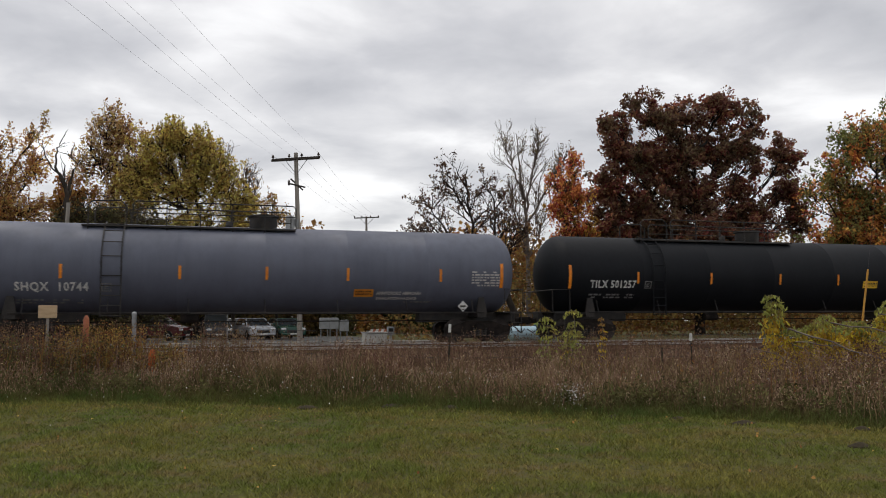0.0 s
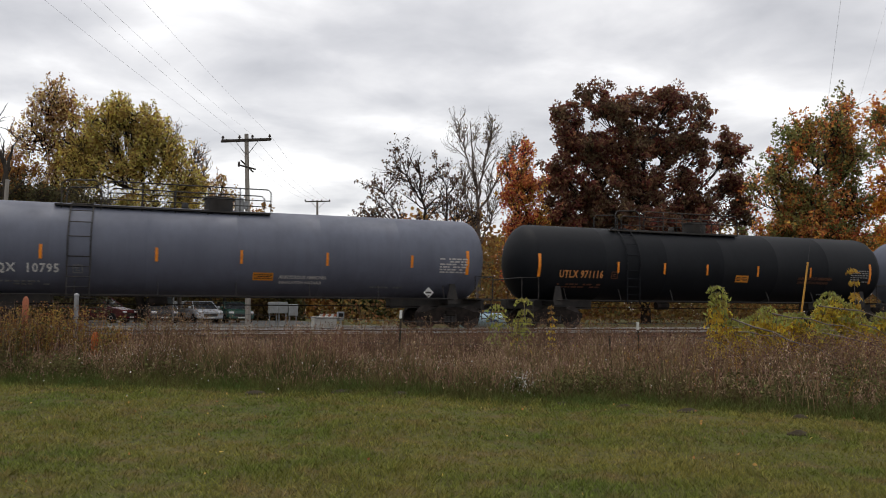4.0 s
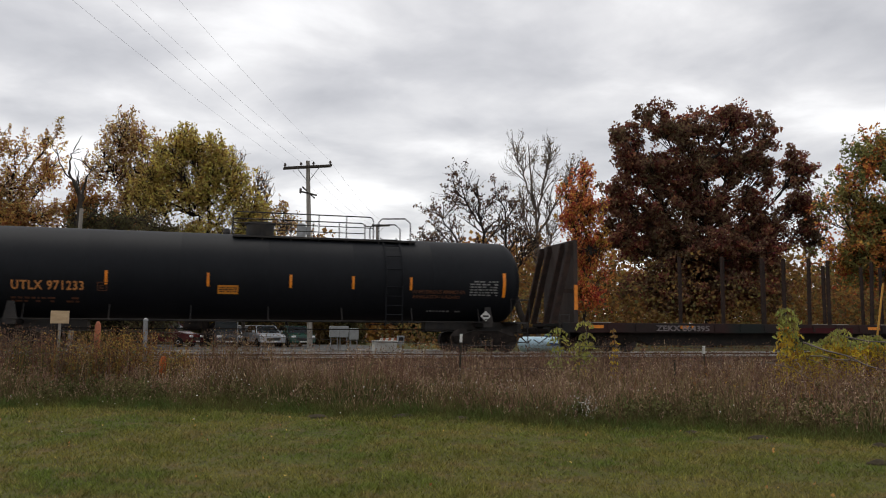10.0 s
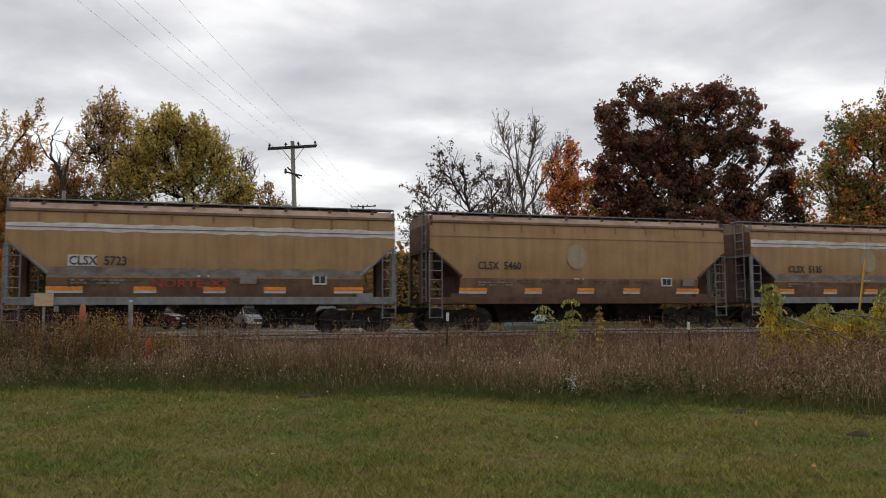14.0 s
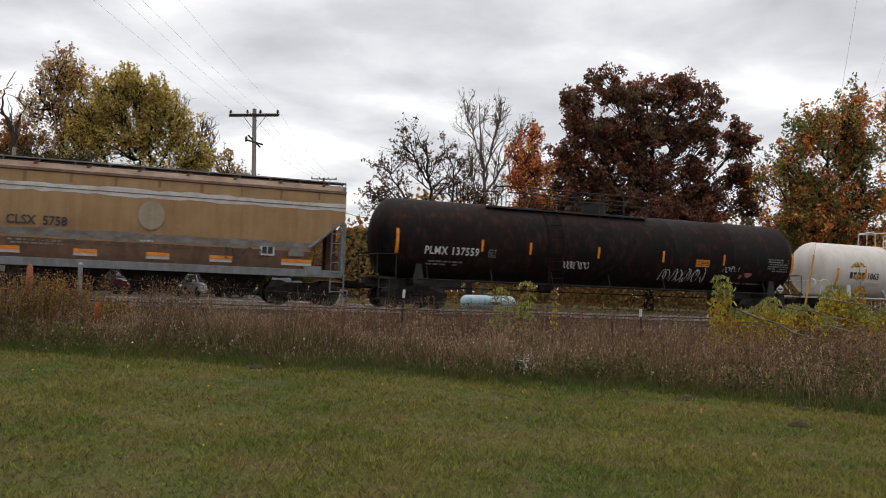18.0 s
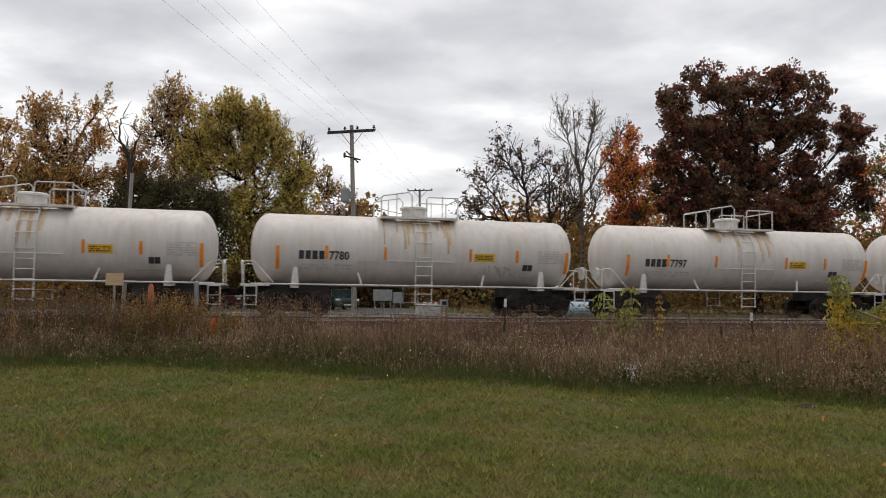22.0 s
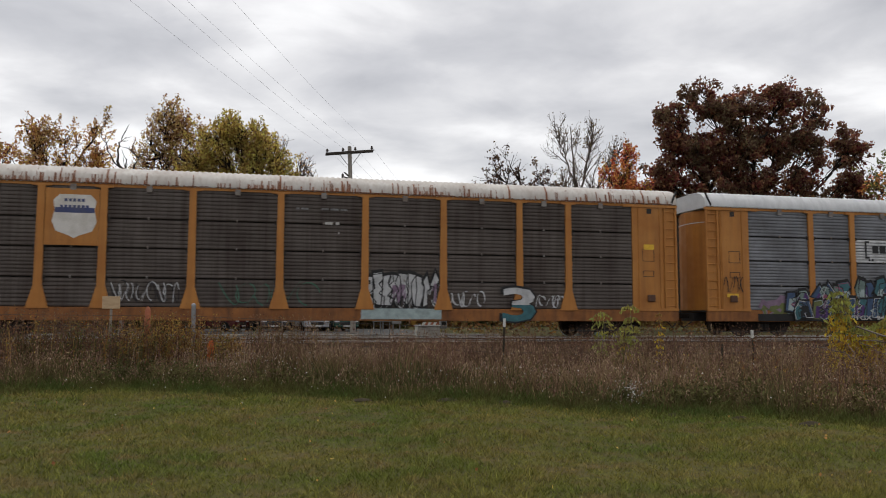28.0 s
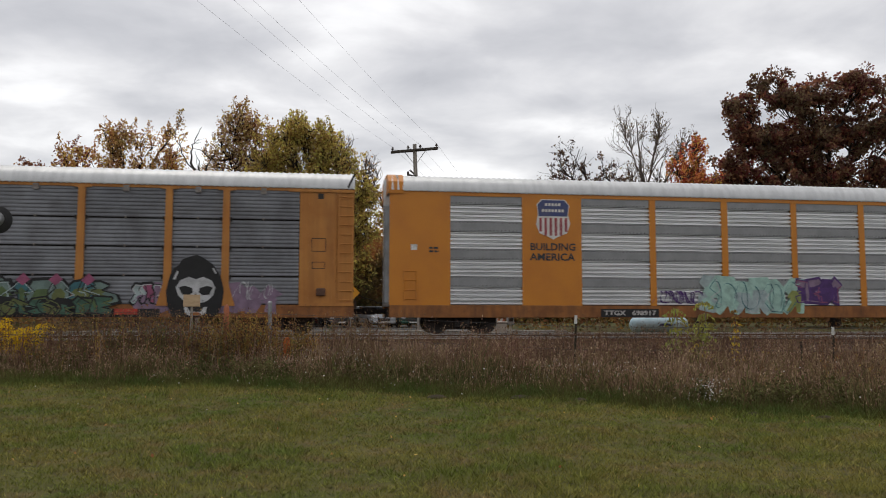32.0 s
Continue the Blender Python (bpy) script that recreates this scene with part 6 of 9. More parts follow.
plates_of(c, "stencil_marks", bars(0.6, 0.6, 4, 94, 0.7, 0.18), M_DIM, -3.0, -1.475, 3.35)
plates_of(c, "sprayed_tag", scribble(0.95, 0.7, 6, 18, 0.05, 1.0), SPRAY["black"], -12.95, -1.51, 1.7, "black sprayed scrawl")
plates_of(c, "notice_plate", flat_quads([(0, 0.5, 0, 0.14)]), M_YELLOW, -12.85, -1.505, 1.55)

# the clean newer rack
c, h, e = rack_base("clean orange autorack with bright ribbed steel panels", 339.74, 368.41, M_RACK3, M_ROOF2)
bays = [(-11.53, -8.88), (-6.64, -4.0), (-3.76, -1.13), (-0.88, 1.73), (1.96, 4.58), (4.82, 7.44), (7.68, 10.3)]
for a, b in bays:
    for k in range(4):
        z0 = 1.06 + k * 1.0
        part("side_panel", corrugated(a, b, z0, z0 + 0.62, 0.125, 0.10, y=-1.355), M_PANEL3, c)
        bm = box(bmesh.new(), a, b, -1.44, -1.41, z0 + 0.63, min(z0 + 1.0, 4.98))
        part("perforated_band", bm, M_PANEL3B, c)
        for zz in (z0 + 0.66, z0 + 0.95):
            if zz < 4.95:
                n = int((b - a) / 0.14)
                bm = bmesh.new()
                for i in range(n):
                    box(bm, a + 0.05 + i * 0.14, a + 0.09 + i * 0.14, -1.444, -1.439, zz, zz + 0.03)
                tagged(part("perforation", bm, M_STEEL, c), kind="stuff")
edges = [-e] + [v for ab in bays for v in ab] + [e]
for a, b in zip(edges[0::2], edges[1::2]):
    part("side_plate", box(bmesh.new(), a, b, -1.47, -1.40, 1.04, 5.02), M_RACK3, c)
part("side_beam", box(bmesh.new(), -e, e, -1.475, -1.41, 4.98, 5.12), M_RACK3, c)
part("far_side_panel", box(bmesh.new(), -e, e, 1.40, 1.46, 1.04, 5.02), M_RACK3, c)
for s in (-1, 1):
    bm = bmesh.new()
    n = 7
    pts = [(s * (e - 0.3 + 0.42 * math.sin(i / (n - 1) * math.pi) ** 0.7), -1.40 + 2.8 * i / (n - 1)) for i in range(n)]
    lo, hi = [bm.verts.new((x, y, 1.0)) for x, y in pts], [bm.verts.new((x, y, 5.7)) for x, y in pts]
    for i in range(n - 1):
        bm.faces.new((lo[i], lo[i + 1], hi[i + 1], hi[i]))
    part("end_door", bm, M_ROOF2, c, "pale grey folding end door")
    part("hinge_guard", box(bmesh.new(), s * (e + 0.02) - 0.16, s * (e + 0.02) + 0.16, -1.44, -1.2, 1.1, 4.6, bevel=0.03), M_SILL, c, "grey steel door guard")
    arch = [(-1.53, 5.02), (-1.53, 5.16), (-1.47, 5.45), (-1.26, 5.68), (-0.86, 5.79), (0, 5.83), (0.86, 5.79), (1.26, 5.68), (1.47, 5.45), (1.53, 5.16), (1.53, 5.02)]
    bm = bmesh.new()
    rows = [[bm.verts.new((s * x, y, z)) for y, z in arch] for x in (e - 0.5, e + 0.06)]
    for i in range(len(arch) - 1):
        bm.faces.new((rows[0][i], rows[1][i], rows[1][i + 1], rows[0][i + 1]))
    bm.faces.new(rows[1])
    part("roof_cap", bm, M_RACK3, c)
shield(c, -7.72, 4.92, 1.24, 1.48, True, -1.478)
plates_of(c, "slogan", text_mesh("BUILDING", 0.37, M_DARKLET, width=1.72), None, -8.6, -1.482, 3.05)
plates_of(c, "slogan", text_mesh("AMERICA", 0.37, M_DARKLET, width=1.7), None, -8.6, -1.482, 2.68)
part("number_board", box(bmesh.new(), -5.95, -3.7, -1.49, -1.478, 0.62, 0.92), SPRAY["black"], c, "black number board")
plates_of(c, "car_number", text_mesh("TTGX   698917", 0.24, M_GREYLET, width=2.0), None, -5.82, -1.5, 0.69)
plates_of(c, "stencil_marks", bars(0.35, 0.25, 2, 95, 0.9, 0.1), M_DARKLET, -12.3, -1.482, 2.9)
plates_of(c, "notice_plate", flat_quads([(0, 0.22, 0, 0.2)]), M_LETTER, -12.95, -1.482, 3.0)
ladder(c, -13.2, -12.75, -1.49, 1.2, 2.3, M_RACK3)
mural(c, -2.0, 0.7, 4.0, 1.5, 6, ["aqua", "pale", "aqua"], ["aqua", "pale", "lime"], "", ["white", "teal"], 24, peak=0.05, y=-1.482)
graffiti(c, -1.8, 0.8, 3.6, 1.3, [], ["teal"], 27, y=-1.496, strokes=7, thick=0.035)
graffiti(c, -3.8, 1.1, 1.7, 0.55, [], ["purple", "purple"], 25, strokes=6, thick=0.05)
mural(c, 1.9, 1.1, 1.7, 1.0, 4, ["purple", "mauve"], ["purple"], "purple", ["pink"], 26, y=-1.482)


# ---- trees ----
M_BARK = mat("grey_brown_bark", (0.060, 0.050, 0.042), (0.035, 0.029, 0.025), rough=0.95, scale=3, stretch=(1, 1, 0.3), amount=0.35, bump=0.5)
M_BARKDARK = mat("dark_bark", (0.026, 0.021, 0.019), (0.040, 0.033, 0.028), rough=0.95, scale=3, stretch=(1, 1, 0.3), amount=0.35, bump=0.5)
M_BARKPALE = mat("pale_twig_bark", (0.17, 0.145, 0.125), (0.11, 0.09, 0.08), rough=0.95, scale=3, amount=0.3, bump=0.3)


def leaf_mat(name, a, b, scale=0.35, spread=0.45):
    return mat(name, a, b, rough=0.7, scale=scale, fine=3.0, amount=0.3, bump=0, spot=(0.38, 0.62), island=spread, trans=0.5)


L_OAK = leaf_mat("oak_leaves_russet", (0.32, 0.108, 0.072), (0.23, 0.112, 0.072))
L_OAKDARK = leaf_mat("oak_leaves_dark_brown", (0.20, 0.088, 0.062), (0.15, 0.098, 0.062))
L_YELLOW = leaf_mat("yellow_green_leaves", (0.66, 0.47, 0.135), (0.52, 0.39, 0.115))
L_OLIVE = leaf_mat("olive_green_leaves", (0.42, 0.345, 0.11), (0.50, 0.38, 0.115))
L_RUSTY = leaf_mat("rusty_orange_leaves", (0.60, 0.33, 0.11), (0.46, 0.27, 0.10))
L_BROWNTIP = leaf_mat("brown_green_leaves", (0.50, 0.27, 0.13), (0.43, 0.29, 0.12))
L_WILLOW = leaf_mat("olive_willow_leaves", (0.066, 0.060, 0.028), (0.098, 0.080, 0.042))
L_RED = leaf_mat("orange_red_leaves", (0.66, 0.185, 0.085), (0.58, 0.215, 0.08))
L_YELLOWRED = leaf_mat("amber_leaves", (0.52, 0.27, 0.06), (0.40, 0.20, 0.05))
L_GREENMAPLE = leaf_mat("maple_leaves_olive_green", (0.17, 0.19, 0.065), (0.26, 0.215, 0.075), scale=0.4)
L_ORANGEMAPLE = leaf_mat("maple_leaves_orange", (0.66, 0.235, 0.075), (0.52, 0.23, 0.075), scale=0.4)
L_ORANGE = leaf_mat("orange_leaves", (0.588, 0.203, 0.031), (0.462, 0.182, 0.034))
L_DRY = leaf_mat("dry_brown_leaves", (0.16, 0.095, 0.062), (0.11, 0.07, 0.05))
L_WOODS = leaf_mat("autumn_wood_leaves", (0.37, 0.175, 0.055), (0.20, 0.125, 0.045), scale=0.12, spread=0.3)
L_UNDER = leaf_mat("undergrowth_leaves", (0.25, 0.135, 0.05), (0.10, 0.085, 0.036), scale=0.5, spread=0.35)
L_DARKGREEN = leaf_mat("dark_green_leaves", (0.055, 0.072, 0.030), (0.080, 0.090, 0.036))
RNG = np.random.default_rng(7)


class Mesher:
    """Collects tapered tubes and leaf quads as arrays."""

    def __init__(self):
        self.v, self.f, self.n = [], [], 0

    def limb(self, pts, r0, r1, seg=5):
        pts = np.asarray(pts, float)
        k = len(pts)
        d = np.gradient(pts, axis=0)
        d /= np.linalg.norm(d, axis=1)[:, None] + 1e-9
        ref = np.where(np.abs(d[:, 2:3]) > 0.9, np.array([[1.0, 0, 0]]), np.array([[0, 0, 1.0]]))
        a = np.cross(d, ref)
        a /= np.linalg.norm(a, axis=1)[:, None] + 1e-9
        b = np.cross(d, a)
        r = np.linspace(r0, r1, k)[:, None, None]
        ang = np.arange(seg) / seg * math.tau
        ring = pts[:, None] + r * (a[:, None] * np.cos(ang)[None, :, None] + b[:, None] * np.sin(ang)[None, :, None])
        i = np.arange(k - 1)[:, None] * seg
        j = np.arange(seg)[None]
        j2 = (j + 1) % seg
        q = np.stack([i + j, i + j2, i + seg + j2, i + seg + j], -1).reshape(-1, 4) + self.n
        self.v.append(ring.reshape(-1, 3))
        self.f.append(q)
        self.n += k * seg

    def leaves(self, at, size, droop=0.0, narrow=0.6, up=None):
        at = np.asarray(at, float)
        n = len(at)
        u = RNG.normal(size=(n, 3))
        if up is not None:
            u = u * 0.6 + np.asarray(up)
        u[:, 2] -= droop
        u /= np.linalg.norm(u, axis=1)[:, None]
        w = np.cross(u, RNG.normal(size=(n, 3)))
        w /= np.linalg.norm(w, axis=1)[:, None] + 1e-9
        s = size * RNG.uniform(0.6, 1.3, (n, 1))
        bend = np.cross(u, w) * s * 0.15
        q = np.stack([at - u * s * 0.5, at + w * s * narrow * 0.5 + bend, at + u * s * 0.5, at - w * s * narrow * 0.5 + bend], 1)
        self.v.append(q.reshape(-1, 3))
        self.f.append(np.arange(n * 4).reshape(-1, 4) + self.n)
        self.n += n * 4

    def mesh(self, name, material):
        return fast_mesh(name, np.concatenate(self.v), np.concatenate(self.f), material)


def curve(a, b, lift, k=6, wob=0.0):
    a, b = np.asarray(a, float), np.asarray(b, float)
    t = np.linspace(0, 1, k)[:, None]
    p = a + (b - a) * t
    p[:, 2] += (lift * 4 * t * (1 - t))[:, 0]
    if wob:
        p[1:-1] += RNG.normal(size=(k - 2, 3)) * wob
    return p


def leafy_tree(name, label, base, lobes, bark, leaf, n_leaf, leaf_size, clumps=60, trunk_r=0.3, style="feather", size=1.0, rise=0.7, droop=0.0, tips=None, share=0.5, tips_high=False, fork=0.22):
    """lobes: ellipsoids (x, y, z, rx, ry, rz) of the crown, in metres from the base. Each limb ends
    in a clump of leaves: upswept feathery sprays (maples) or rounded tufts with gaps between (oaks)."""
    tree = thing(name, label, "tree", at=base)
    wood, crown, outer = Mesher(), Mesher(), Mesher()
    top = max(l[2] + l[5] for l in lobes)
    low = min(l[2] - l[5] for l in lobes)
    cx = np.average([l[0] for l in lobes], weights=[l[3] for l in lobes])
    stem = curve((0, 0, -0.3), (cx * 0.7, 0, top * 0.74), 0, 9, 0.12)
    wood.limb(stem, trunk_r, trunk_r * 0.18, 8)
    vol = np.array([l[3] * (l[4] * l[5]) ** 0.6 for l in lobes])
    pick = RNG.choice(len(lobes), clumps, p=vol / vol.sum())
    boughs = []
    for x, y, z, rx, ry, rz in lobes:
        zs = np.clip(z - 0.75 * abs(x - cx) - 0.16 * top, fork * top, top * 0.66)
        s0 = stem[min(np.searchsorted(stem[:, 2], zs), len(stem) - 1)]
        bough = curve(s0, (x, y + RNG.normal() * 0.4, z), RNG.uniform(-0.7, -0.1), 9, 0.16)
        wood.limb(bough, trunk_r * 0.34, 0.035, 6)
        boughs.append(bough)
    for k in pick:
        x, y, z, rx, ry, rz = lobes[k]
        d = RNG.normal(size=3)
        d /= np.linalg.norm(d)
        far_out = RNG.uniform(0.1, 1.0) ** 0.5 * 0.92
        c = np.array([x + d[0] * rx * far_out, y + d[1] * ry * far_out, z + d[2] * rz * far_out])
        path = curve(boughs[k][RNG.integers(5, 9)], c, RNG.uniform(-0.2, 0.1), 6, 0.1)
        wood.limb(path, 0.045, 0.018, 4)
        radial = np.array([c[0] - cx, c[1] * 0.8, (c[2] - 0.5 * (top + low))])
        radial /= np.linalg.norm(radial) + 1e-6
        m = int(n_leaf / clumps * RNG.uniform(0.6, 1.4))
        odds = share * (1.7 * (c[2] - low) / (top - low) - 0.1 if tips_high else 0.35 + 1.1 * far_out)
        n_s = 5
        mm = max(3, m // n_s)
        for _ in range(n_s):
            if style == "feather":
                a = radial * 0.55 + RNG.normal(size=3) * 0.38 + np.array([0, 0, rise])
                a /= np.linalg.norm(a)
                ln = size * RNG.uniform(0.6, 1.4)
                st = c + RNG.normal(size=3) * size * 0.36 - a * ln * 0.5
                t = RNG.uniform(0, 1, (mm, 1)) ** 0.8
                g = st + a * t * ln + RNG.normal(size=(mm, 3)) * size * 0.17 * (1.2 - 0.9 * t)
                end = st + a * ln * 0.9
            else:
                st = c + RNG.normal(size=3) * size * 0.5
                g = RNG.normal(size=(mm, 3))
                g = st + g / np.linalg.norm(g, axis=1)[:, None] * size * RNG.uniform(0.35, 0.6) * RNG.uniform(0, 1, (mm, 1)) ** 0.4 * np.array([1.1, 1.1, 0.85])
                end = st
            if droop:
                g[:, 2] -= RNG.uniform(0, 1, mm) ** 1.5 * droop
            (outer if tips and RNG.uniform() < odds else crown).leaves(g, leaf_size, droop=droop * 0.4)
            wood.limb(curve(path[RNG.integers(3, 6)], end, 0.0, 4, 0.06), 0.028, 0.010, 3)
    part("trunk", wood.mesh("trunk", bark), None, tree)
    part("crown", crown.mesh("crown", leaf), None, tree)
    if tips and outer.n:
        part("outer_crown", outer.mesh("outer_crown", tips), None, tree, "leaves already turned a warmer colour")
    return tree


def branching_tree(name, label, base, limbs, bark, leaf, n_leaf, seed, density=1.6, length=1.9, upright=0.35, leaf_size=0.18, twig=0.012, levels=3):
    """A nearly leafless tree. limbs: (points in metres from the base, start radius, end radius); finer branches grow along them."""
    rng = np.random.default_rng(seed)
    tree = thing(name, label, "tree", at=base)
    wood, tips = Mesher(), []

    def grow(p, d, ln, r, level):
        pts, dd = [p], d.copy()
        for _ in range(4):
            dd = dd + rng.normal(size=3) * 0.2 + np.array([0, 0, upright * 0.3])
            dd /= np.linalg.norm(dd)
            pts.append(pts[-1] + dd * ln / 4)
        wood.limb(pts, r, max(r * 0.5, twig * 0.8), 4 if level < 2 else 3)
        tips.extend(pts[2:])
        if level < levels:
            for k in range(rng.integers(3, 6)):
                side = rng.normal(size=3)
                side -= side.dot(dd) * dd
                nd = dd * 0.8 + side / (np.linalg.norm(side) + 1e-9) * rng.uniform(0.4, 0.9)
                grow(pts[rng.integers(1, 5)], nd / np.linalg.norm(nd), ln * rng.uniform(0.45, 0.75), max(r * 0.55, twig), level + 1)

    for points, r0, r1 in limbs:
        q = np.asarray([(x, y, z) for x, y, z in points], float)
        u = np.linspace(0, 1, len(q))
        fine = np.linspace(0, 1, 4 * len(q))
        pts = np.stack([np.interp(fine, u, q[:, i]) for i in range(3)], 1)
        pts[1:-1] = (pts[:-2] + pts[1:-1] + pts[2:]) / 3 + rng.normal(size=(len(pts) - 2, 3)) * 0.05
        wood.limb(pts, r0, r1, 7)
        span = np.linalg.norm(np.diff(q, axis=0), axis=1).sum()
        for _ in range(int(span * density * (0.25 if r0 > 0.2 else 1))):
            f = rng.uniform(0.25, 1.0)
            i = int(f * (len(pts) - 2))
            d = pts[i + 1] - pts[i]
            d /= np.linalg.norm(d)
            side = rng.normal(size=3)
            side -= side.dot(d) * d
            nd = d * 0.6 + side / (np.linalg.norm(side) + 1e-9) * rng.uniform(0.5, 1.0) + np.array([0, 0, upright])
            grow(pts[i], nd / np.linalg.norm(nd), length * rng.uniform(0.6, 1.2) * (1.15 - 0.4 * f), min(0.05, r0 * 0.5), 1)
    part("trunk", wood.mesh("trunk", bark), None, tree)
    if n_leaf:
        tips = np.array(tips)
        crown = Mesher()
        crown.leaves(tips[rng.integers(0, len(tips), n_leaf)] + rng.normal(size=(n_leaf, 3)) * 0.1, leaf_size, droop=0.8)
        part("crown", crown.mesh("crown", leaf), None, tree)
    return tree


GZ = 0.5
leafy_tree("oak_tree", "large oak tree with dense dark russet leaves", (40, 58, GZ),
           [(-4.3, 0, 18.5, 2.2, 1.8, 1.7), (-7.3, 0, 16.9, 1.3, 1.4, 1.6), (-1.0, 0, 18.8, 2.2, 1.8, 1.6), (2.7, 0, 19.3, 2.3, 1.8, 1.7), (6.2, 0, 18.5, 1.3, 1.4, 1.7), (-6.0, 0, 14.8, 2.2, 1.6, 1.8), (-2.2, 0, 15.1, 2.8, 2.2, 2.3), (2.4, 0, 15.9, 2.8, 2.0, 2.1), (5.6, 0, 15.4, 1.5, 1.4, 1.8),
            (9.3, 0, 15.5, 1.5, 1.4, 1.9), (9.2, 0, 12.6, 2.2, 1.6, 1.7), (-8.6, 0, 12.3, 1.6, 1.4, 1.6), (-4.9, 0, 11.1, 3.3, 2.5, 2.4), (-0.2, 0, 11.6, 2.9, 2.2, 2.4), (4.6, 0, 12.4, 1.9, 1.5, 1.2), (5.4, 0, 9.9, 3.0, 1.8, 1.4), (-7.8, 0, 9.1, 2.5, 1.7, 1.9), (10.2, 0, 10.2, 1.8, 1.4, 2.0), (-0.1, 0, 8.0, 8.8, 5, 1.9), (0, 0, 4.8, 8.4, 5, 2.2)],
           M_BARKDARK, L_OAK, 122000, 0.30, clumps=760, trunk_r=0.5, style="puff", size=0.88, tips=L_OAKDARK, share=0.62, fork=0.18)
leafy_tree("maple_tree", "maple tree turning from green to orange", (46.4, 45, GZ),
           [(-5.3, 0, 10.0, 0.9, 1.2, 1.3), (-3.4, 0, 11.7, 1.3, 1.4, 1.5), (-1.5, 0, 13.6, 1.4, 1.4, 1.4), (1.4, 0, 14.9, 1.6, 1.5, 1.6), (3.1, 0, 16.6, 0.7, 1.0, 1.4), (2.4, 0, 12.4, 2.0, 1.8, 2.0), (-1.7, 0, 9.1, 2.5, 2.0, 1.9), (2.9, 0, 9.2, 2.2, 1.8, 1.7), (-2.1, 0, 6.3, 3.6, 2.5, 1.7), (2.4, 0, 5.6, 3.2, 2.4, 2.0)],
           M_BARKDARK, L_GREENMAPLE, 48000, 0.24, clumps=330, trunk_r=0.32, size=1.45, rise=0.75, tips=L_ORANGEMAPLE, share=0.42)
leafy_tree("maple_tree", "smaller maple tree with solid bright orange leaves", (48.4, 38, GZ),
           [(-3.0, 0, 9.6, 1.2, 1.2, 1.1), (-0.4, 0, 10.5, 1.9, 1.6, 1.5), (-2.1, 0, 7.6, 2.7, 2.0, 1.4), (2.2, 0, 8.6, 2.2, 1.8, 2.4), (-0.5, 0, 5.0, 3.6, 2.4, 2.2), (3.4, 0, 6.0, 2.6, 2.2, 2.6)],
           M_BARKDARK, L_ORANGE, 26000, 0.21, clumps=150, trunk_r=0.22, size=1.0, rise=0.4)
leafy_tree("maple_tree", "orange and green maple tree beyond the tracks", (65, 52, GZ),
           [(-3.3, 0, 18.7, 1.5, 1.4, 1.4), (-0.6, 0, 18.7, 1.5, 1.4, 1.5), (-3.9, 0, 16.4, 1.5, 1.4, 1.8), (0.6, 0, 17.7, 2.1, 1.8, 2.1), (4.8, 0, 19.6, 2.2, 1.8, 3.3), (0.4, 0, 13.6, 3.4, 2.6, 3.2), (3.4, 0, 9.0, 4.4, 3, 3.6), (-2.0, 0, 8.0, 3.4, 3, 3)],
           M_BARKDARK, L_GREENMAPLE, 22000, 0.32, clumps=150, trunk_r=0.35, size=1.5, rise=0.7, tips=L_ORANGEMAPLE, share=0.6)
leafy_tree("red_maple_tree", "slender maple tree with thin orange-red leaves", (25.5, 52, GZ),
           [(0.0, 0, 12.9, 0.6, 0.8, 1.0), (-0.6, 0, 11.3, 1.2, 1.2, 1.1), (0.0, 0, 9.7, 1.5, 1.4, 1.3), (-0.8, 0, 9.1, 1.2, 1.2, 1.0), (0.2, 0, 7.2, 1.8, 1.5, 1.8), (0.1, 0, 4.4, 2.3, 1.8, 2.0)],
           M_BARK, L_RED, 16000, 0.20, clumps=130, trunk_r=0.16, size=0.9, rise=0.9, tips=L_YELLOWRED, share=0.2)
leafy_tree("yellow_tree", "broad yellow-green tree thinning at the top", (-0.6, 60, GZ),
           [(-2.8, 0, 13.7, 1.5, 1.6, 1.9), (-0.9, 0, 14.4, 1.7, 1.6, 1.5), (0.5, 0, 12.9, 1.7, 1.6, 2.1), (1.7, 0, 11.8, 1.4, 1.4, 1.6), (2.7, 0, 9.8, 1.6, 1.5, 2.0), (-4.2, 0, 11.2, 1.3, 1.3, 1.8), (-1.5, 0, 10.9, 3.1, 2.3, 2.4), (3.1, 0, 7.4, 1.6, 1.5, 2.0), (-0.2, 0, 7.3, 3.0, 2.3, 2.4), (0.6, 0, 4.2, 3.4, 2.4, 1.9)],
           M_BARKDARK, L_YELLOW, 48000, 0.21, clumps=340, trunk_r=0.32, size=1.15, rise=0.5, tips=L_OLIVE, share=0.5, fork=0.12)
leafy_tree("brown_tipped_tree", "tall upswept tree with brown leaf tips", (-6.4, 62, GZ),
           [(-0.4, 0, 15.4, 1.5, 1.4, 1.5), (-1.3, 0, 13.0, 1.4, 1.4, 1.9), (0.5, 0, 12.9, 1.7, 1.5, 2.1), (1.0, 0, 14.6, 0.9, 1.0, 1.3), (1.9, 0, 12.4, 1.2, 1.2, 1.6), (0.2, 0, 9.4, 2.4, 1.8, 2.4), (-0.4, 0, 5.8, 2.6, 2.0, 2.4)],
           M_BARKDARK, L_YELLOW, 18000, 0.21, clumps=140, trunk_r=0.24, size=1.35, rise=1.1, tips=L_BROWNTIP, share=0.9, tips_high=True)
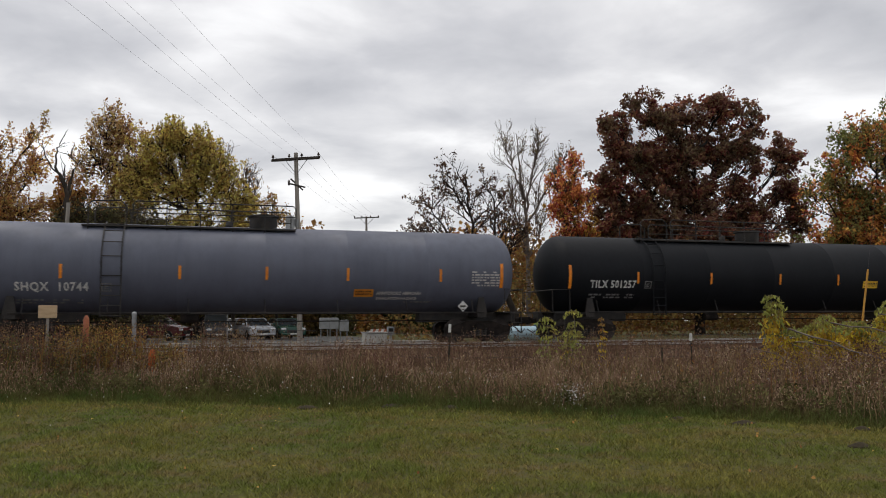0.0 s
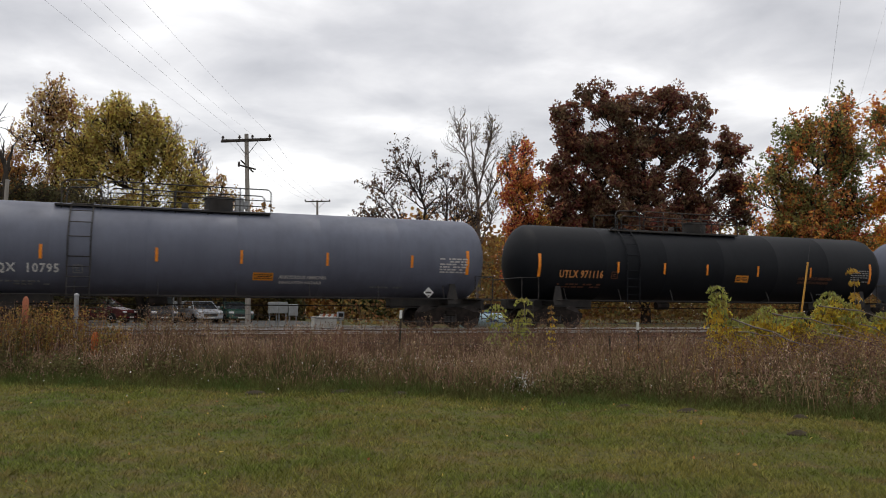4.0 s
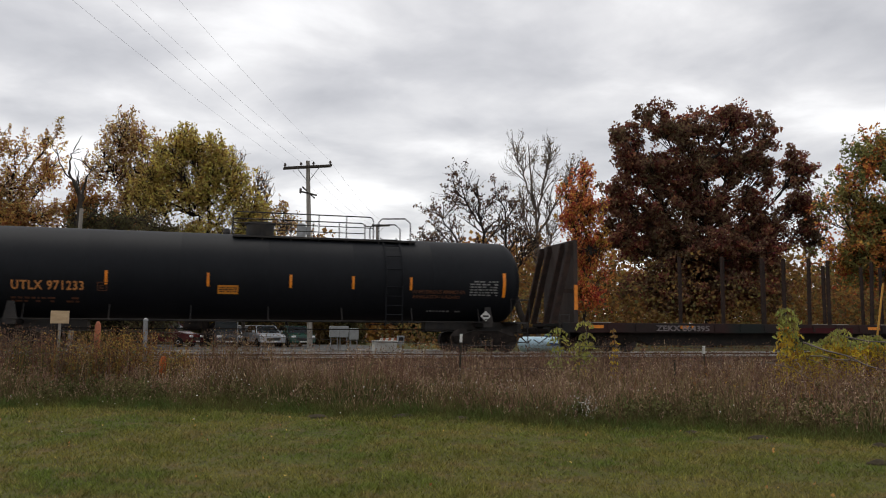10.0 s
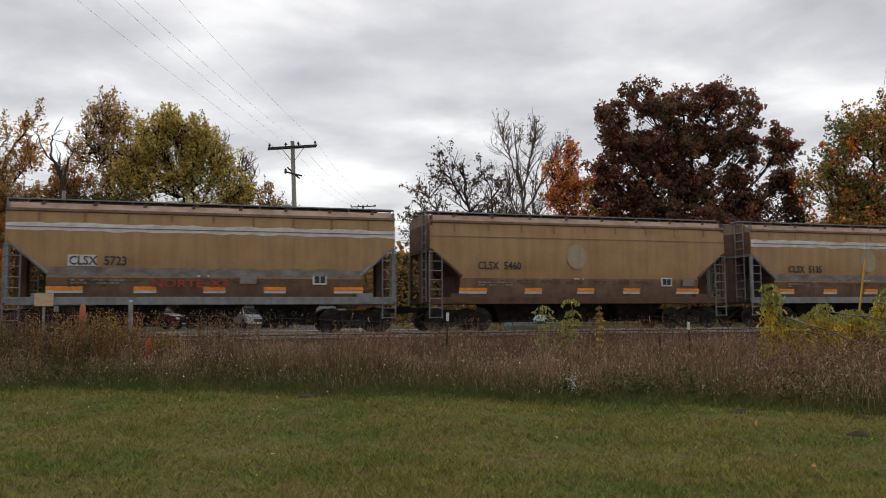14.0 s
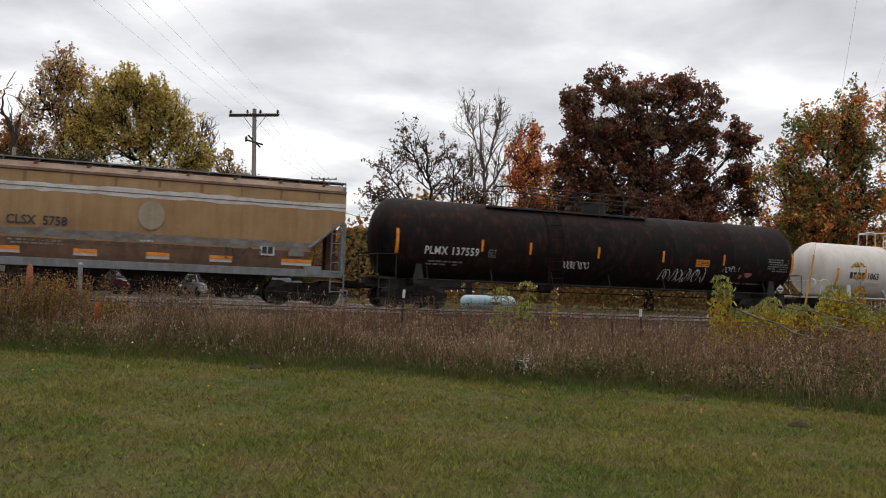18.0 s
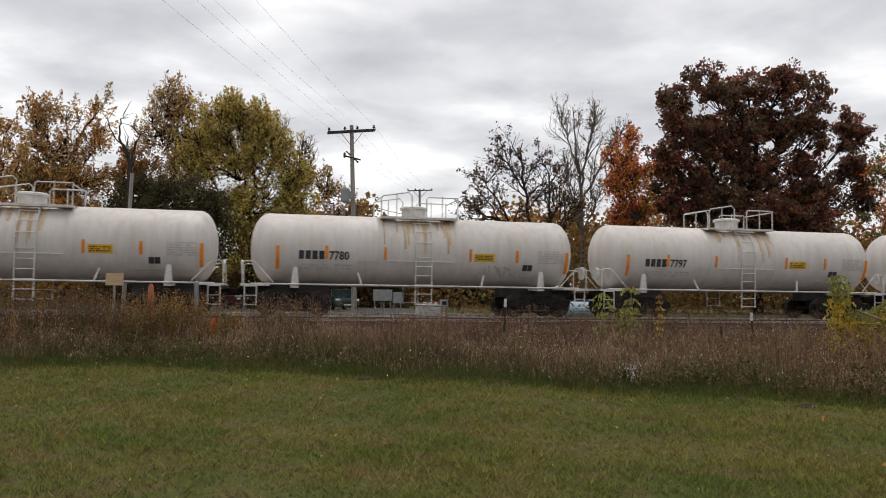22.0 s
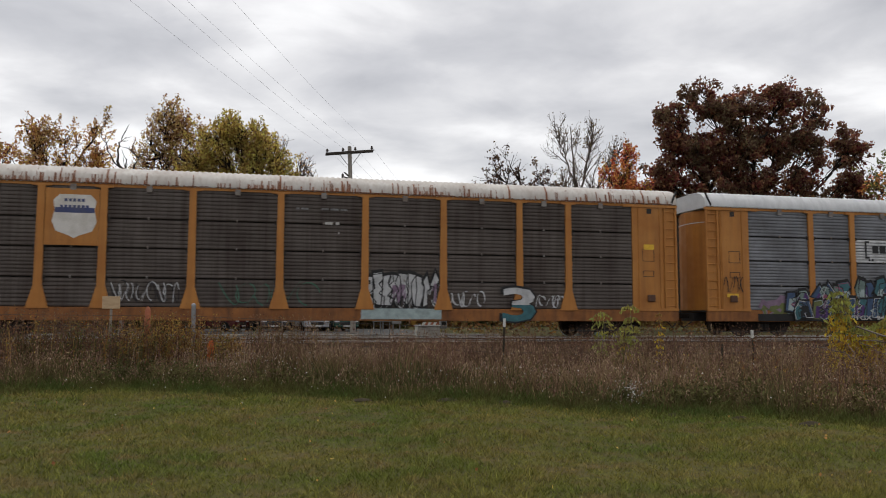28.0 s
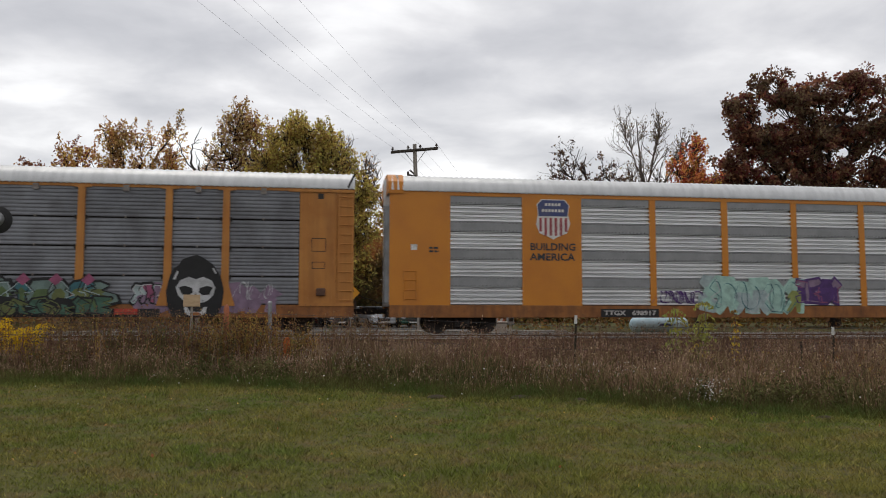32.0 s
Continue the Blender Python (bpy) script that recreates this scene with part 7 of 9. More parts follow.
leafy_tree("rusty_tree", "open-crowned maple tree with rusty orange leaves", (-13.8, 62, GZ),
           [(-2.3, 0, 13.9, 1.4, 1.4, 1.6), (-0.3, 0, 13.7, 1.3, 1.3, 1.5), (2.1, 0, 15.0, 1.0, 1.1, 1.5), (2.1, 0, 12.3, 1.4, 1.3, 1.8), (-1.1, 0, 11.5, 2.4, 1.8, 1.6), (0.5, 0, 9.2, 2.8, 2.1, 1.6), (-2.3, 0, 9.2, 1.8, 1.5, 2.0), (0, 0, 6.2, 3.4, 2.4, 2.2)],
           M_BARKDARK, L_RUSTY, 22000, 0.21, clumps=150, trunk_r=0.28, size=1.25, rise=0.95, tips=L_BROWNTIP, share=0.5, fork=0.14)
leafy_tree("rusty_tree", "rusty orange tree at the wood edge", (-19.5, 66, GZ), [(0, 0, 11.0, 2.6, 2.6, 3.4), (-2, 0, 8.0, 3.2, 3, 3.2), (1.5, 0, 6, 3.2, 3, 3)], M_BARKDARK, L_RUSTY, 14000, 0.25, clumps=100, trunk_r=0.25, size=1.2)
leafy_tree("orange_undertree", "low orange-brown tree between the willow and taller trees", (-9.0, 60, GZ), [(0.3, 0, 10.5, 1.2, 1.2, 1.1), (-0.6, 0, 9.5, 1.6, 1.4, 1.1), (0.6, 0, 7.4, 2.0, 1.6, 2.0), (0, 0, 4.6, 2.6, 2, 2.4)], M_BARKDARK, L_WOODS, 11000, 0.22, clumps=70, trunk_r=0.16, size=0.9)
leafy_tree("orange_undertree", "low bright orange tree at the edge of the woods", (-12.6, 57, GZ), [(0.8, 0, 4.3, 2.2, 1.8, 2.4), (-1.7, 0, 5.3, 2.3, 1.8, 2.6), (0, 0, 2.4, 3.2, 2.2, 1.6)], M_BARKDARK, leaf_mat("amber_orange_leaves", (0.62, 0.27, 0.045), (0.46, 0.22, 0.05)), 13000, 0.2, clumps=80, trunk_r=0.14, size=0.9)
leafy_tree("red_brown_tree", "low red-brown tree far behind the tracks", (-23.0, 70, GZ), [(-1.0, 0, 12.6, 1.5, 1.5, 1.2), (1.4, 0, 13.3, 1.3, 1.3, 1.3), (0.2, 0, 11.2, 2.6, 2, 1.6), (0, 0, 8, 3, 2.4, 2.4)], M_BARKDARK, leaf_mat("red_brown_leaves", (0.34, 0.12, 0.075), (0.25, 0.11, 0.07)), 9000, 0.26, clumps=80, trunk_r=0.25, size=1.2)
leafy_tree("willow_tree", "dense dark olive willow with drooping crown", (-5.2, 50, GZ), [(-0.6, 0, 7.2, 2.6, 2.2, 1.0), (-2.6, 0, 5.6, 1.7, 1.8, 1.9), (1.7, 0, 6.0, 2.0, 1.8, 2.0), (-0.5, 0, 4.4, 4.3, 3.2, 2.0), (-0.5, 0, 2.4, 4.6, 3.2, 1.6)], M_BARKDARK, L_WILLOW, 44000, 0.17, clumps=210, trunk_r=0.4, style="puff", size=0.8, droop=0.9)
leafy_tree("small_orange_tree", "young orange and olive tree between the yard trees", (4.6, 60, GZ), [(-3.4, 0, 3.9, 2.4, 1.8, 1.6), (0.4, 0, 4.2, 2.0, 1.6, 2.2), (2.2, 0, 3.4, 1.8, 1.6, 2.0)], M_BARK, L_UNDER, 15000, 0.2, clumps=90, trunk_r=0.13, size=0.9)
leafy_tree("brushy_tree", "thin rusty tree beside the utility pole", (5.6, 64, GZ), [(-0.5, 0, 9.8, 1.5, 1.3, 1.6), (0.9, 0, 8.0, 1.4, 1.3, 1.2), (0, 0, 5.6, 1.8, 1.5, 2.0)], M_BARKDARK, L_BROWNTIP, 4200, 0.22, clumps=70, trunk_r=0.15, size=1.0, rise=1.0)
branching_tree("bare_tree", "dark leaning tree with spreading boughs and withered leaves", (19.6, 48, GZ),
               [([(0, 0, -0.3), (-0.3, 0, 2.0), (-1.2, 0, 4.0), (-2.0, 0.1, 4.7), (-2.9, 0, 5.2)], 0.24, 0.14), ([(-2.9, 0, 5.2), (-5.0, -0.4, 6.0), (-6.9, -0.3, 6.3)], 0.12, 0.03), ([(-2.9, 0, 5.2), (-3.0, 0.3, 7.5), (-3.4, 0.2, 9.3), (-3.4, 0, 11.0)], 0.12, 0.03), ([(-4.2, -0.2, 5.7), (-5.2, 0.5, 7.8), (-6.2, 0.4, 9.0)], 0.08, 0.02), ([(-3.2, 0.2, 8.0), (-4.6, -0.6, 9.6), (-5.3, -0.6, 10.2)], 0.07, 0.02),
                ([(-1.9, 0.1, 4.6), (-1.6, -0.5, 6.4), (-0.7, -0.6, 7.4)], 0.10, 0.03), ([(-1.2, 0, 4.0), (-0.2, 0.5, 6.2), (0.2, 0.6, 7.2)], 0.10, 0.03), ([(-1.7, -0.4, 6.2), (-1.4, 0.3, 8.4), (-1.7, 0.5, 10.2)], 0.08, 0.02), ([(-5.0, -0.4, 6.0), (-6.0, -0.8, 7.2), (-6.6, -0.9, 7.6)], 0.05, 0.02)],
               M_BARKDARK, L_DRY, 2600, 5, density=2.2, length=1.75, upright=0.2, leaf_size=0.2, twig=0.011)
branching_tree("bare_tree", "tall pale bare tree with upswept branches", (23.7, 56, GZ),
               [([(0, 0, -0.3), (0, 0, 4.5), (-0.1, 0, 8.8), (-0.4, 0, 11.8), (-0.8, 0, 15.6)], 0.22, 0.03), ([(-0.3, 0, 10.5), (-1.1, 0.3, 13.4), (-1.9, 0.4, 15.0)], 0.08, 0.02), ([(-0.1, 0, 9.4), (0.7, 0.3, 13.2), (1.5, 0.3, 15.8)], 0.10, 0.02), ([(-0.1, 0, 8.4), (1.7, -0.3, 11.6), (3.2, -0.4, 14.0)], 0.10, 0.02), ([(0, 0, 6.6), (-1.3, -0.4, 9.6), (-1.8, -0.5, 12.2)], 0.08, 0.02), ([(0, 0, 6.0), (1.4, 0.4, 8.6), (2.4, 0.5, 10.6)], 0.08, 0.02)],
               M_BARKPALE, leaf_mat("sparse_yellow_leaves", (0.26, 0.18, 0.08), (0.18, 0.12, 0.07)), 1100, 8, density=2.4, length=1.8, upright=0.5, leaf_size=0.15, twig=0.0085)
branching_tree("bare_tree", "leafless tree rising out of the yellow crown", (2.2, 62, GZ), [([(0, 0, -0.3), (0.2, 0, 6.0), (0.6, 0, 10.5), (0.9, 0, 13.4)], 0.16, 0.02), ([(0.4, 0, 8.5), (1.4, 0.2, 11.0), (2.0, 0.2, 12.6)], 0.07, 0.02), ([(0.3, 0, 7.5), (-0.4, 0.2, 11.0), (-0.8, 0.2, 14.6)], 0.07, 0.02)], M_BARKPALE, L_RUSTY, 260, 23, density=1.5, length=1.7, upright=0.6, twig=0.013)
branching_tree("dead_snag", "dead forked snag with bare grey twigs", (-7.6, 49, GZ), [([(0, 0, -0.3), (0, 0, 4.5), (0.1, 0, 8.1), (-0.1, 0, 9.1), (-0.6, 0, 10.1)], 0.2, 0.07), ([(0.1, 0, 8.4), (0.3, 0, 9.7), (0.7, 0, 10.6)], 0.09, 0.03), ([(-0.6, 0, 10.1), (-0.5, 0, 11.2), (0.0, 0, 12.3)], 0.06, 0.015), ([(-0.3, 0, 9.4), (-1.1, 0, 10.6), (-1.3, 0, 11.6)], 0.05, 0.015)], M_BARK, None, 0, 16, density=0.7, length=1.3, upright=0.7, levels=2)

# woods behind everything, uncountable
woods = Mesher()
n = 105000
wx = RNG.uniform(-75, 100, n)
top = 5.2 + 1.6 * np.sin(wx * 0.21) + 1.1 * np.sin(wx * 0.57 + 1) + 0.8 * np.sin(wx * 1.3) + np.where((wx > 3) & (wx < 30), 3.6, 0) + np.where((wx < -6), 4.0, 0) + np.where(wx > 28, 4.6, 0)
wz = 0.3 + top * RNG.uniform(0, 1, n) ** 0.8 * (1 + 0.04 * RNG.normal(size=n))
wy = 92 + 10 * RNG.uniform(-1, 1, n) - 0.06 * np.abs(wx - 20)
woods.leaves(np.stack([wx, wy, wz], 1), 0.56, narrow=0.9)
tagged(new("far_woods", woods.mesh("far_woods", L_WOODS)), "distant autumn woods in orange and brown", "woods", kind="stuff")
woods = Mesher()
n = 38000
wx = RNG.uniform(-40, 100, n)
wx = np.concatenate([wx[(wx < -9)], wx[(wx > 12)]])
n = len(wx)
top = 2.6 + 0.9 * np.sin(wx * 0.45) + 0.6 * np.sin(wx * 1.1 + 2) + np.where(wx > 20, 1.0, 0) + np.where((wx > 10) & (wx < 34), 2.6, 0) + np.where(wx > 34, 2.6, 0)
woods.leaves(np.stack([wx, 56 + 8 * RNG.uniform(-1, 1, n), 0.4 + top * RNG.uniform(0, 1, n)], 1), 0.27, narrow=0.8)
tagged(new("undergrowth", woods.mesh("undergrowth", L_UNDER)), "tangled orange-brown undergrowth beyond the tracks", "undergrowth", kind="stuff")
woods = Mesher()
n = 16000
wx = RNG.uniform(-10, 13, n)
top = 3.6 + 1.1 * np.sin(wx * 0.7 + 1) + 0.7 * np.sin(wx * 1.9)
woods.leaves(np.stack([wx, 71 + 2 * RNG.uniform(-1, 1, n), 0.4 + top * RNG.uniform(0, 1, n)], 1), 0.3, narrow=0.8)
own = np.random.default_rng(77)
wx = own.uniform(-10, 13, 14000)
top = 5.0 + 1.1 * np.sin(wx * 0.7 + 1) + 0.9 * np.sin(wx * 1.9)
woods.leaves(np.stack([wx, 72 + 1.5 * own.uniform(-1, 1, 14000), 0.4 + top * own.uniform(0, 1, 14000) ** 1.1], 1), 0.3, narrow=0.8)
tagged(new("shrub_belt", woods.mesh("shrub_belt", leaf_mat("dark_shrub_leaves", (0.075, 0.070, 0.030), (0.16, 0.10, 0.04), scale=0.4, spread=0.35))), "belt of dark shrubs behind the parking lot", "shrubs", kind="stuff")
woods = Mesher()
n = 12000
g = RNG.normal(size=(n, 3))
g *= (RNG.uniform(0, 1, (n, 1)) ** 0.4) / np.linalg.norm(g, axis=1)[:, None]
at = np.array([[21.0, 84, 4.6], [25.2, 84, 5.2], [23.0, 83, 3.6]])[RNG.integers(0, 3, n)] + g * np.array([3.0, 2.0, 3.6])
woods.leaves(at, 0.34, narrow=0.8)
tagged(new("evergreen_clump", woods.mesh("evergreen_clump", L_DARKGREEN)), "dark green clump among orange woods", "trees", kind="stuff")


# ---- lawn, weeds and bushes ----
G_LAWN = turf("lawn_blades", ((0.112, 0.146, 0.026), (0.188, 0.172, 0.040), (0.200, 0.150, 0.058), (0.070, 0.100, 0.020)), 0.36, island=0.38, rough=0.85, trans=0.2)
G_BROWN = mat("dry_weed_stems", (0.235, 0.150, 0.090), (0.155, 0.100, 0.056), rough=0.9, scale=0.6, fine=2, amount=0.35, bump=0, island=0.4, trans=0.2)
G_GREEN = mat("weed_green_blades", (0.085, 0.090, 0.030), (0.130, 0.105, 0.045), rough=0.85, scale=0.6, fine=2, amount=0.35, bump=0, island=0.4, trans=0.2)
G_FRINGE = mat("fringe_blades", (0.078, 0.100, 0.025), (0.115, 0.108, 0.034), rough=0.85, scale=0.9, fine=3, amount=0.35, bump=0, island=0.4, trans=0.2)
G_SEED = mat("pale_seed_heads", (0.414, 0.282, 0.201), (0.299, 0.190, 0.138), rough=0.9, scale=0.7, fine=2, amount=0.3, bump=0, island=0.35, trans=0.25)
G_WINE = mat("wine_brown_stalks", (0.185, 0.105, 0.070), (0.105, 0.068, 0.046), rough=0.9, scale=0.9, fine=2, amount=0.3, bump=0, island=0.4, trans=0.2)
G_ASTER = mat("white_aster_heads", (0.60, 0.58, 0.56), (0.48, 0.45, 0.42), rough=0.8, scale=2, amount=0.2, bump=0, island=0.2)
L_OCHRE = leaf_mat("ochre_weed_leaves", (0.36, 0.19, 0.06), (0.22, 0.14, 0.05), scale=1.2)
L_SAPLING = leaf_mat("sapling_leaves_green", (0.25, 0.28, 0.075), (0.36, 0.32, 0.08), scale=2.0, spread=0.35)
L_SAPYEL = leaf_mat("sapling_leaves_yellow", (0.62, 0.42, 0.05), (0.44, 0.33, 0.055), scale=1.2, spread=0.35)
M_STICK = mat("bleached_stick", (0.20, 0.17, 0.145), (0.12, 0.10, 0.085), rough=0.9, scale=3)


def blades(x, y, z, height, width, lean=0.25, bend=0.3):
    """Single bent blades: two quads each; returns verts and faces."""
    n = len(x)
    a = RNG.uniform(0, math.tau, n)
    side = np.stack([np.cos(a), np.sin(a), np.zeros(n)], 1) * (width / 2)[:, None]
    fall = np.stack([RNG.normal(size=n), RNG.normal(size=n), np.zeros(n)], 1) * lean
    base = np.stack([x, y, z], 1)
    up = np.zeros((n, 3))
    up[:, 2] = height
    mid = base + up * 0.55 + fall * (height * 0.4)[:, None]
    tip = base + up + fall * (height * (0.8 + bend))[:, None]
    v = np.stack([base - side, base + side, mid + side * 0.8, mid - side * 0.8, tip + side * 0.15, tip - side * 0.15], 1)
    i = np.arange(n)[:, None] * 6
    f = np.concatenate([i + np.array([[0, 1, 2, 3]]), i + np.array([[3, 2, 4, 5]])])
    return v.reshape(-1, 3), f, tip


def stuff(name, label, category, v, f, material):
    return tagged(new(name, fast_mesh(name, v, f, material)), label, category, kind="stuff")


# mown grass: dense near the eye, thinning with distance
n = 330000
u = RNG.uniform(0, 1, n)
gy_ = 4.7 + 15.2 * u ** 1.1
gx_ = RNG.uniform(-0.55, 1.55, n) * (gy_ * 0.95 + 0.3)
keep = gy_ < edge_y(gx_) + 0.3
gx_, gy_ = gx_[keep], gy_[keep]
n = len(gx_)
patch = 0.85 + 0.3 * np.sin(gx_ * 1.3 + 0.7 * gy_) * np.sin(gy_ * 1.1 - gx_ * 0.4) + 0.2 * np.sin(gx_ * 4.1) * np.sin(gy_ * 3.7)
# tufts, and longer grass towards the weeds
tuft = np.sin(gx_ * 7.3 + 2.1 * np.sin(gy_ * 2.9)) * np.sin(gy_ * 6.1 + 1.7 * np.sin(gx_ * 3.3)) + 0.7 * np.sin(gx_ * 15.1 + gy_ * 5.3) * np.sin(gy_ * 13.7 - gx_ * 4.2)
to_edge = edge_y(gx_) - gy_
hgt = RNG.uniform(0.025, 0.062, n) * patch * (1 + 0.38 * tuft) * (1 + 0.5 * np.exp(-np.maximum(to_edge, 0) / 1.4))
a_ = RNG.uniform(0, math.tau, n)
wid = RNG.uniform(0.0065, 0.0125, n) * (0.55 + gy_ / 13)
side = np.stack([np.cos(a_), np.sin(a_), np.zeros(n)], 1) * (wid / 2)[:, None]
root = np.stack([gx_, gy_, ground_z(gx_, gy_) - 0.004], 1)
tip = root + np.stack([RNG.normal(size=n) * 0.8, RNG.normal(size=n) * 0.8, np.ones(n)], 1) * hgt[:, None]
v = np.stack([root - side, root + side, tip + side * 0.25, tip - side * 0.25], 1).reshape(-1, 3)
stuff("lawn_grass", "short mown green and yellowish lawn grass", "grass", v, np.arange(4 * n).reshape(-1, 4), G_LAWN)


# unmown fringe where the lawn meets the weeds
n = 42000
x = RNG.uniform(-9.5, 14, n)
y = edge_y(x) + 0.25 - np.abs(RNG.normal(0, 0.8, n))
hgt = RNG.uniform(0.06, 0.23, n) * np.clip(1.15 - (edge_y(x) - y) * 0.6, 0.3, 1.2)
v, f, _ = blades(x, y, ground_z(x, y) - 0.01, hgt, RNG.uniform(0.009, 0.016, n), 0.4, 0.5)
stuff("fringe_grass", "darker unmown grass fringing the lawn", "grass", v, f, G_FRINGE)


def weed_field(n, y_lo, y_hi, x_lo=-9.0, x_hi=24.0):
    x = RNG.uniform(x_lo, x_hi, n)
    e0 = edge_y(x)
    y = e0 + y_lo + (y_hi - e0 - y_lo) * RNG.uniform(0, 1, n) ** 1.1
    return x, y


def drift(x, y):
    """Where one kind of growth thickens and another thins, from -1 to 1."""
    return 0.5 * np.sin(x * 0.9 + 1.3 * np.sin(y * 0.7)) + 0.3 * np.sin(x * 2.3 - y * 1.1 + 0.8) + 0.2 * np.sin(x * 5.1 + y * 2.7)


for count, mat_, lo, hi, w, nm, lb in ((76000, G_GREEN, 0.22, 0.62, 0.015, "weed_grass", "rank green grass at the lawn edge"), (76000, G_BROWN, 0.30, 0.86, 0.011, "dry_grass", "tall dry brown grass along the railway")):
    x, y = weed_field(count, -0.2, 22.1)
    d = y - edge_y(x)
    g = drift(x, y)
    # dense dark blades at the front also stand for shade at the foot
    if mat_ is G_GREEN:
        k = RNG.uniform(0, 1, count) < 1.2 * np.exp(-d / (1.5 + 0.5 * g)) + 0.26 + 0.25 * g
    else:
        k = RNG.uniform(0, 1, count) < 0.26 + 0.74 * np.clip((d - 0.2) / 1.2, 0, 1) * (0.75 - 0.35 * g)
    x, y, d, g = x[k], y[k], d[k], g[k]
    tall = (0.42 + 0.58 * np.clip(d / 1.2, 0, 1)) * (0.9 + 0.2 * np.sin(x * 1.1 + y) + 0.2 * np.sin(x * 2.7 - y * 1.9) + 0.16 * np.sin(x * 6.3 + y * 3.1) + 0.12 * g)
    # the growth stays low along the track, so that the rails show over it
    tall *= np.interp(y, [13, 18, 20, 21.5], [1.08, 1.0, 0.8, 0.62])
    hgt = RNG.uniform(lo, hi, len(x)) * tall
    # a few stems stand well over the rest
    hgt *= np.where(RNG.uniform(0, 1, len(x)) < 0.05, 1.45, 1.0)
    v, f, tip = blades(x, y, ground_z(x, y) - 0.02, hgt, RNG.uniform(0.7, 1.4, len(x)) * w, 0.28, 0.35)
    stuff(nm, lb, "grass", v, f, mat_)
    if mat_ is G_BROWN:
        k = RNG.uniform(0, 1, len(x)) < 0.34 - 0.14 * g
        heads = Mesher()
        t_ = tip[k]
        t_ = np.concatenate([t_, t_ - np.array([0, 0, 0.04]), t_ - np.array([0, 0, 0.085])])
        heads.leaves(t_ + RNG.normal(size=t_.shape) * 0.014, 0.055, narrow=0.35, up=(0, 0, 1.2))
        tagged(new("seed_heads", heads.mesh("seed_heads", G_SEED)), "pale pinkish seed heads on dry grass", "seed heads", kind="stuff")


def stalk_bed(name, label, count, cx, cy, sx, sy, lo, hi, material, leaves=14, size=0.06):
    """A bed of branching weed stalks."""
    x, y = RNG.normal(cx, sx, count), RNG.normal(cy, sy, count)
    y = np.maximum(y, edge_y(x) + 0.1)
    hgt = RNG.uniform(lo, hi, count)
    z = ground_z(x, y)
    v, f, tip = blades(x, y, z, hgt, np.full(count, 0.014), 0.14, 0.1)
    head = Mesher()
    base = np.stack([x, y, z], 1)
    for k in range(leaves):
        t = RNG.uniform(0.35, 1.02, (count, 1))
        head.leaves(base + (tip - base) * t + RNG.normal(size=(count, 3)) * np.array([0.07, 0.07, 0.03]), size, narrow=0.5)
    ob = stuff(name, label, "weeds", np.concatenate([v] + head.v), np.concatenate([f] + [q + len(v) for q in head.f]), material)
    return ob


stalk_bed("wine_weeds", "dark wine-brown dead weed stalks", 420, 9.0, 18.6, 1.6, 1.0, 0.45, 0.95, G_WINE, leaves=12, size=0.05)
stalk_bed("wine_weeds", "dark reddish-brown bramble thicket", 1900, 16.0, 13.4, 2.8, 2.0, 0.45, 1.2, G_WINE, leaves=14, size=0.055)
stalk_bed("ochre_weeds", "tawny weeds mixed through the brambles", 420, 15.2, 14.2, 2.6, 1.6, 0.5, 1.15, L_OCHRE, leaves=9, size=0.05)
stalk_bed("green_weeds", "low green leafy clumps in the brambles", 420, 14.6, 11.4, 1.6, 1.0, 0.3, 0.75, G_GREEN, leaves=18, size=0.08)
stalk_bed("wine_weeds", "dark brown weed stalks by the fence", 520, 5.4, 19.6, 1.5, 0.8, 0.55, 1.1, G_WINE, leaves=12, size=0.05)
stalk_bed("wine_weeds", "purplish dead weeds beside the orange post", 620, -4.8, 20.8, 2.0, 0.5, 0.6, 1.6, G_WINE, leaves=14, size=0.055)
stalk_bed("ochre_weeds", "yellow-brown goldenrod bush around the grey post", 190, -2.25, 20.9, 0.55, 0.3, 0.9, 1.5, L_OCHRE, leaves=24, size=0.06)
stalk_bed("ochre_weeds", "thin yellow-brown weeds before the tracks", 190, -4.2, 20.7, 1.9, 0.5, 0.6, 1.5, L_OCHRE, leaves=11, size=0.055)
stalk_bed("ochre_weeds", "yellow-brown weeds beside the grey post", 60, -0.9, 20.6, 0.4, 0.35, 0.6, 1.15, L_OCHRE, leaves=16, size=0.06)
stalk_bed("tall_weeds", "thin brown-tipped tall weeds in the grass", 90, 0.6, 20.5, 0.7, 0.5, 0.7, 1.45, G_WINE, leaves=11, size=0.05)
stalk_bed("tall_weeds", "scattered tall brown weeds with fluffy heads", 260, 3.0, 20.2, 3.0, 0.6, 0.7, 1.2, G_SEED, leaves=8, size=0.045)
stalk_bed("tall_weeds", "scattered tall brown weeds near the track", 200, 13.0, 19.6, 3.5, 0.8, 0.7, 1.2, G_WINE, leaves=9, size=0.05)
stalk_bed("green_weeds", "dark green leafy weeds at the lawn edge", 200, 3.0, 17.3, 2.6, 0.5, 0.2, 0.5, G_GREEN, leaves=16, size=0.07)
stalk_bed("green_weeds", "dark green leafy weeds below the bushes", 320, 12.0, 11.0, 2.2, 1.0, 0.2, 0.6, G_GREEN, leaves=18, size=0.08)


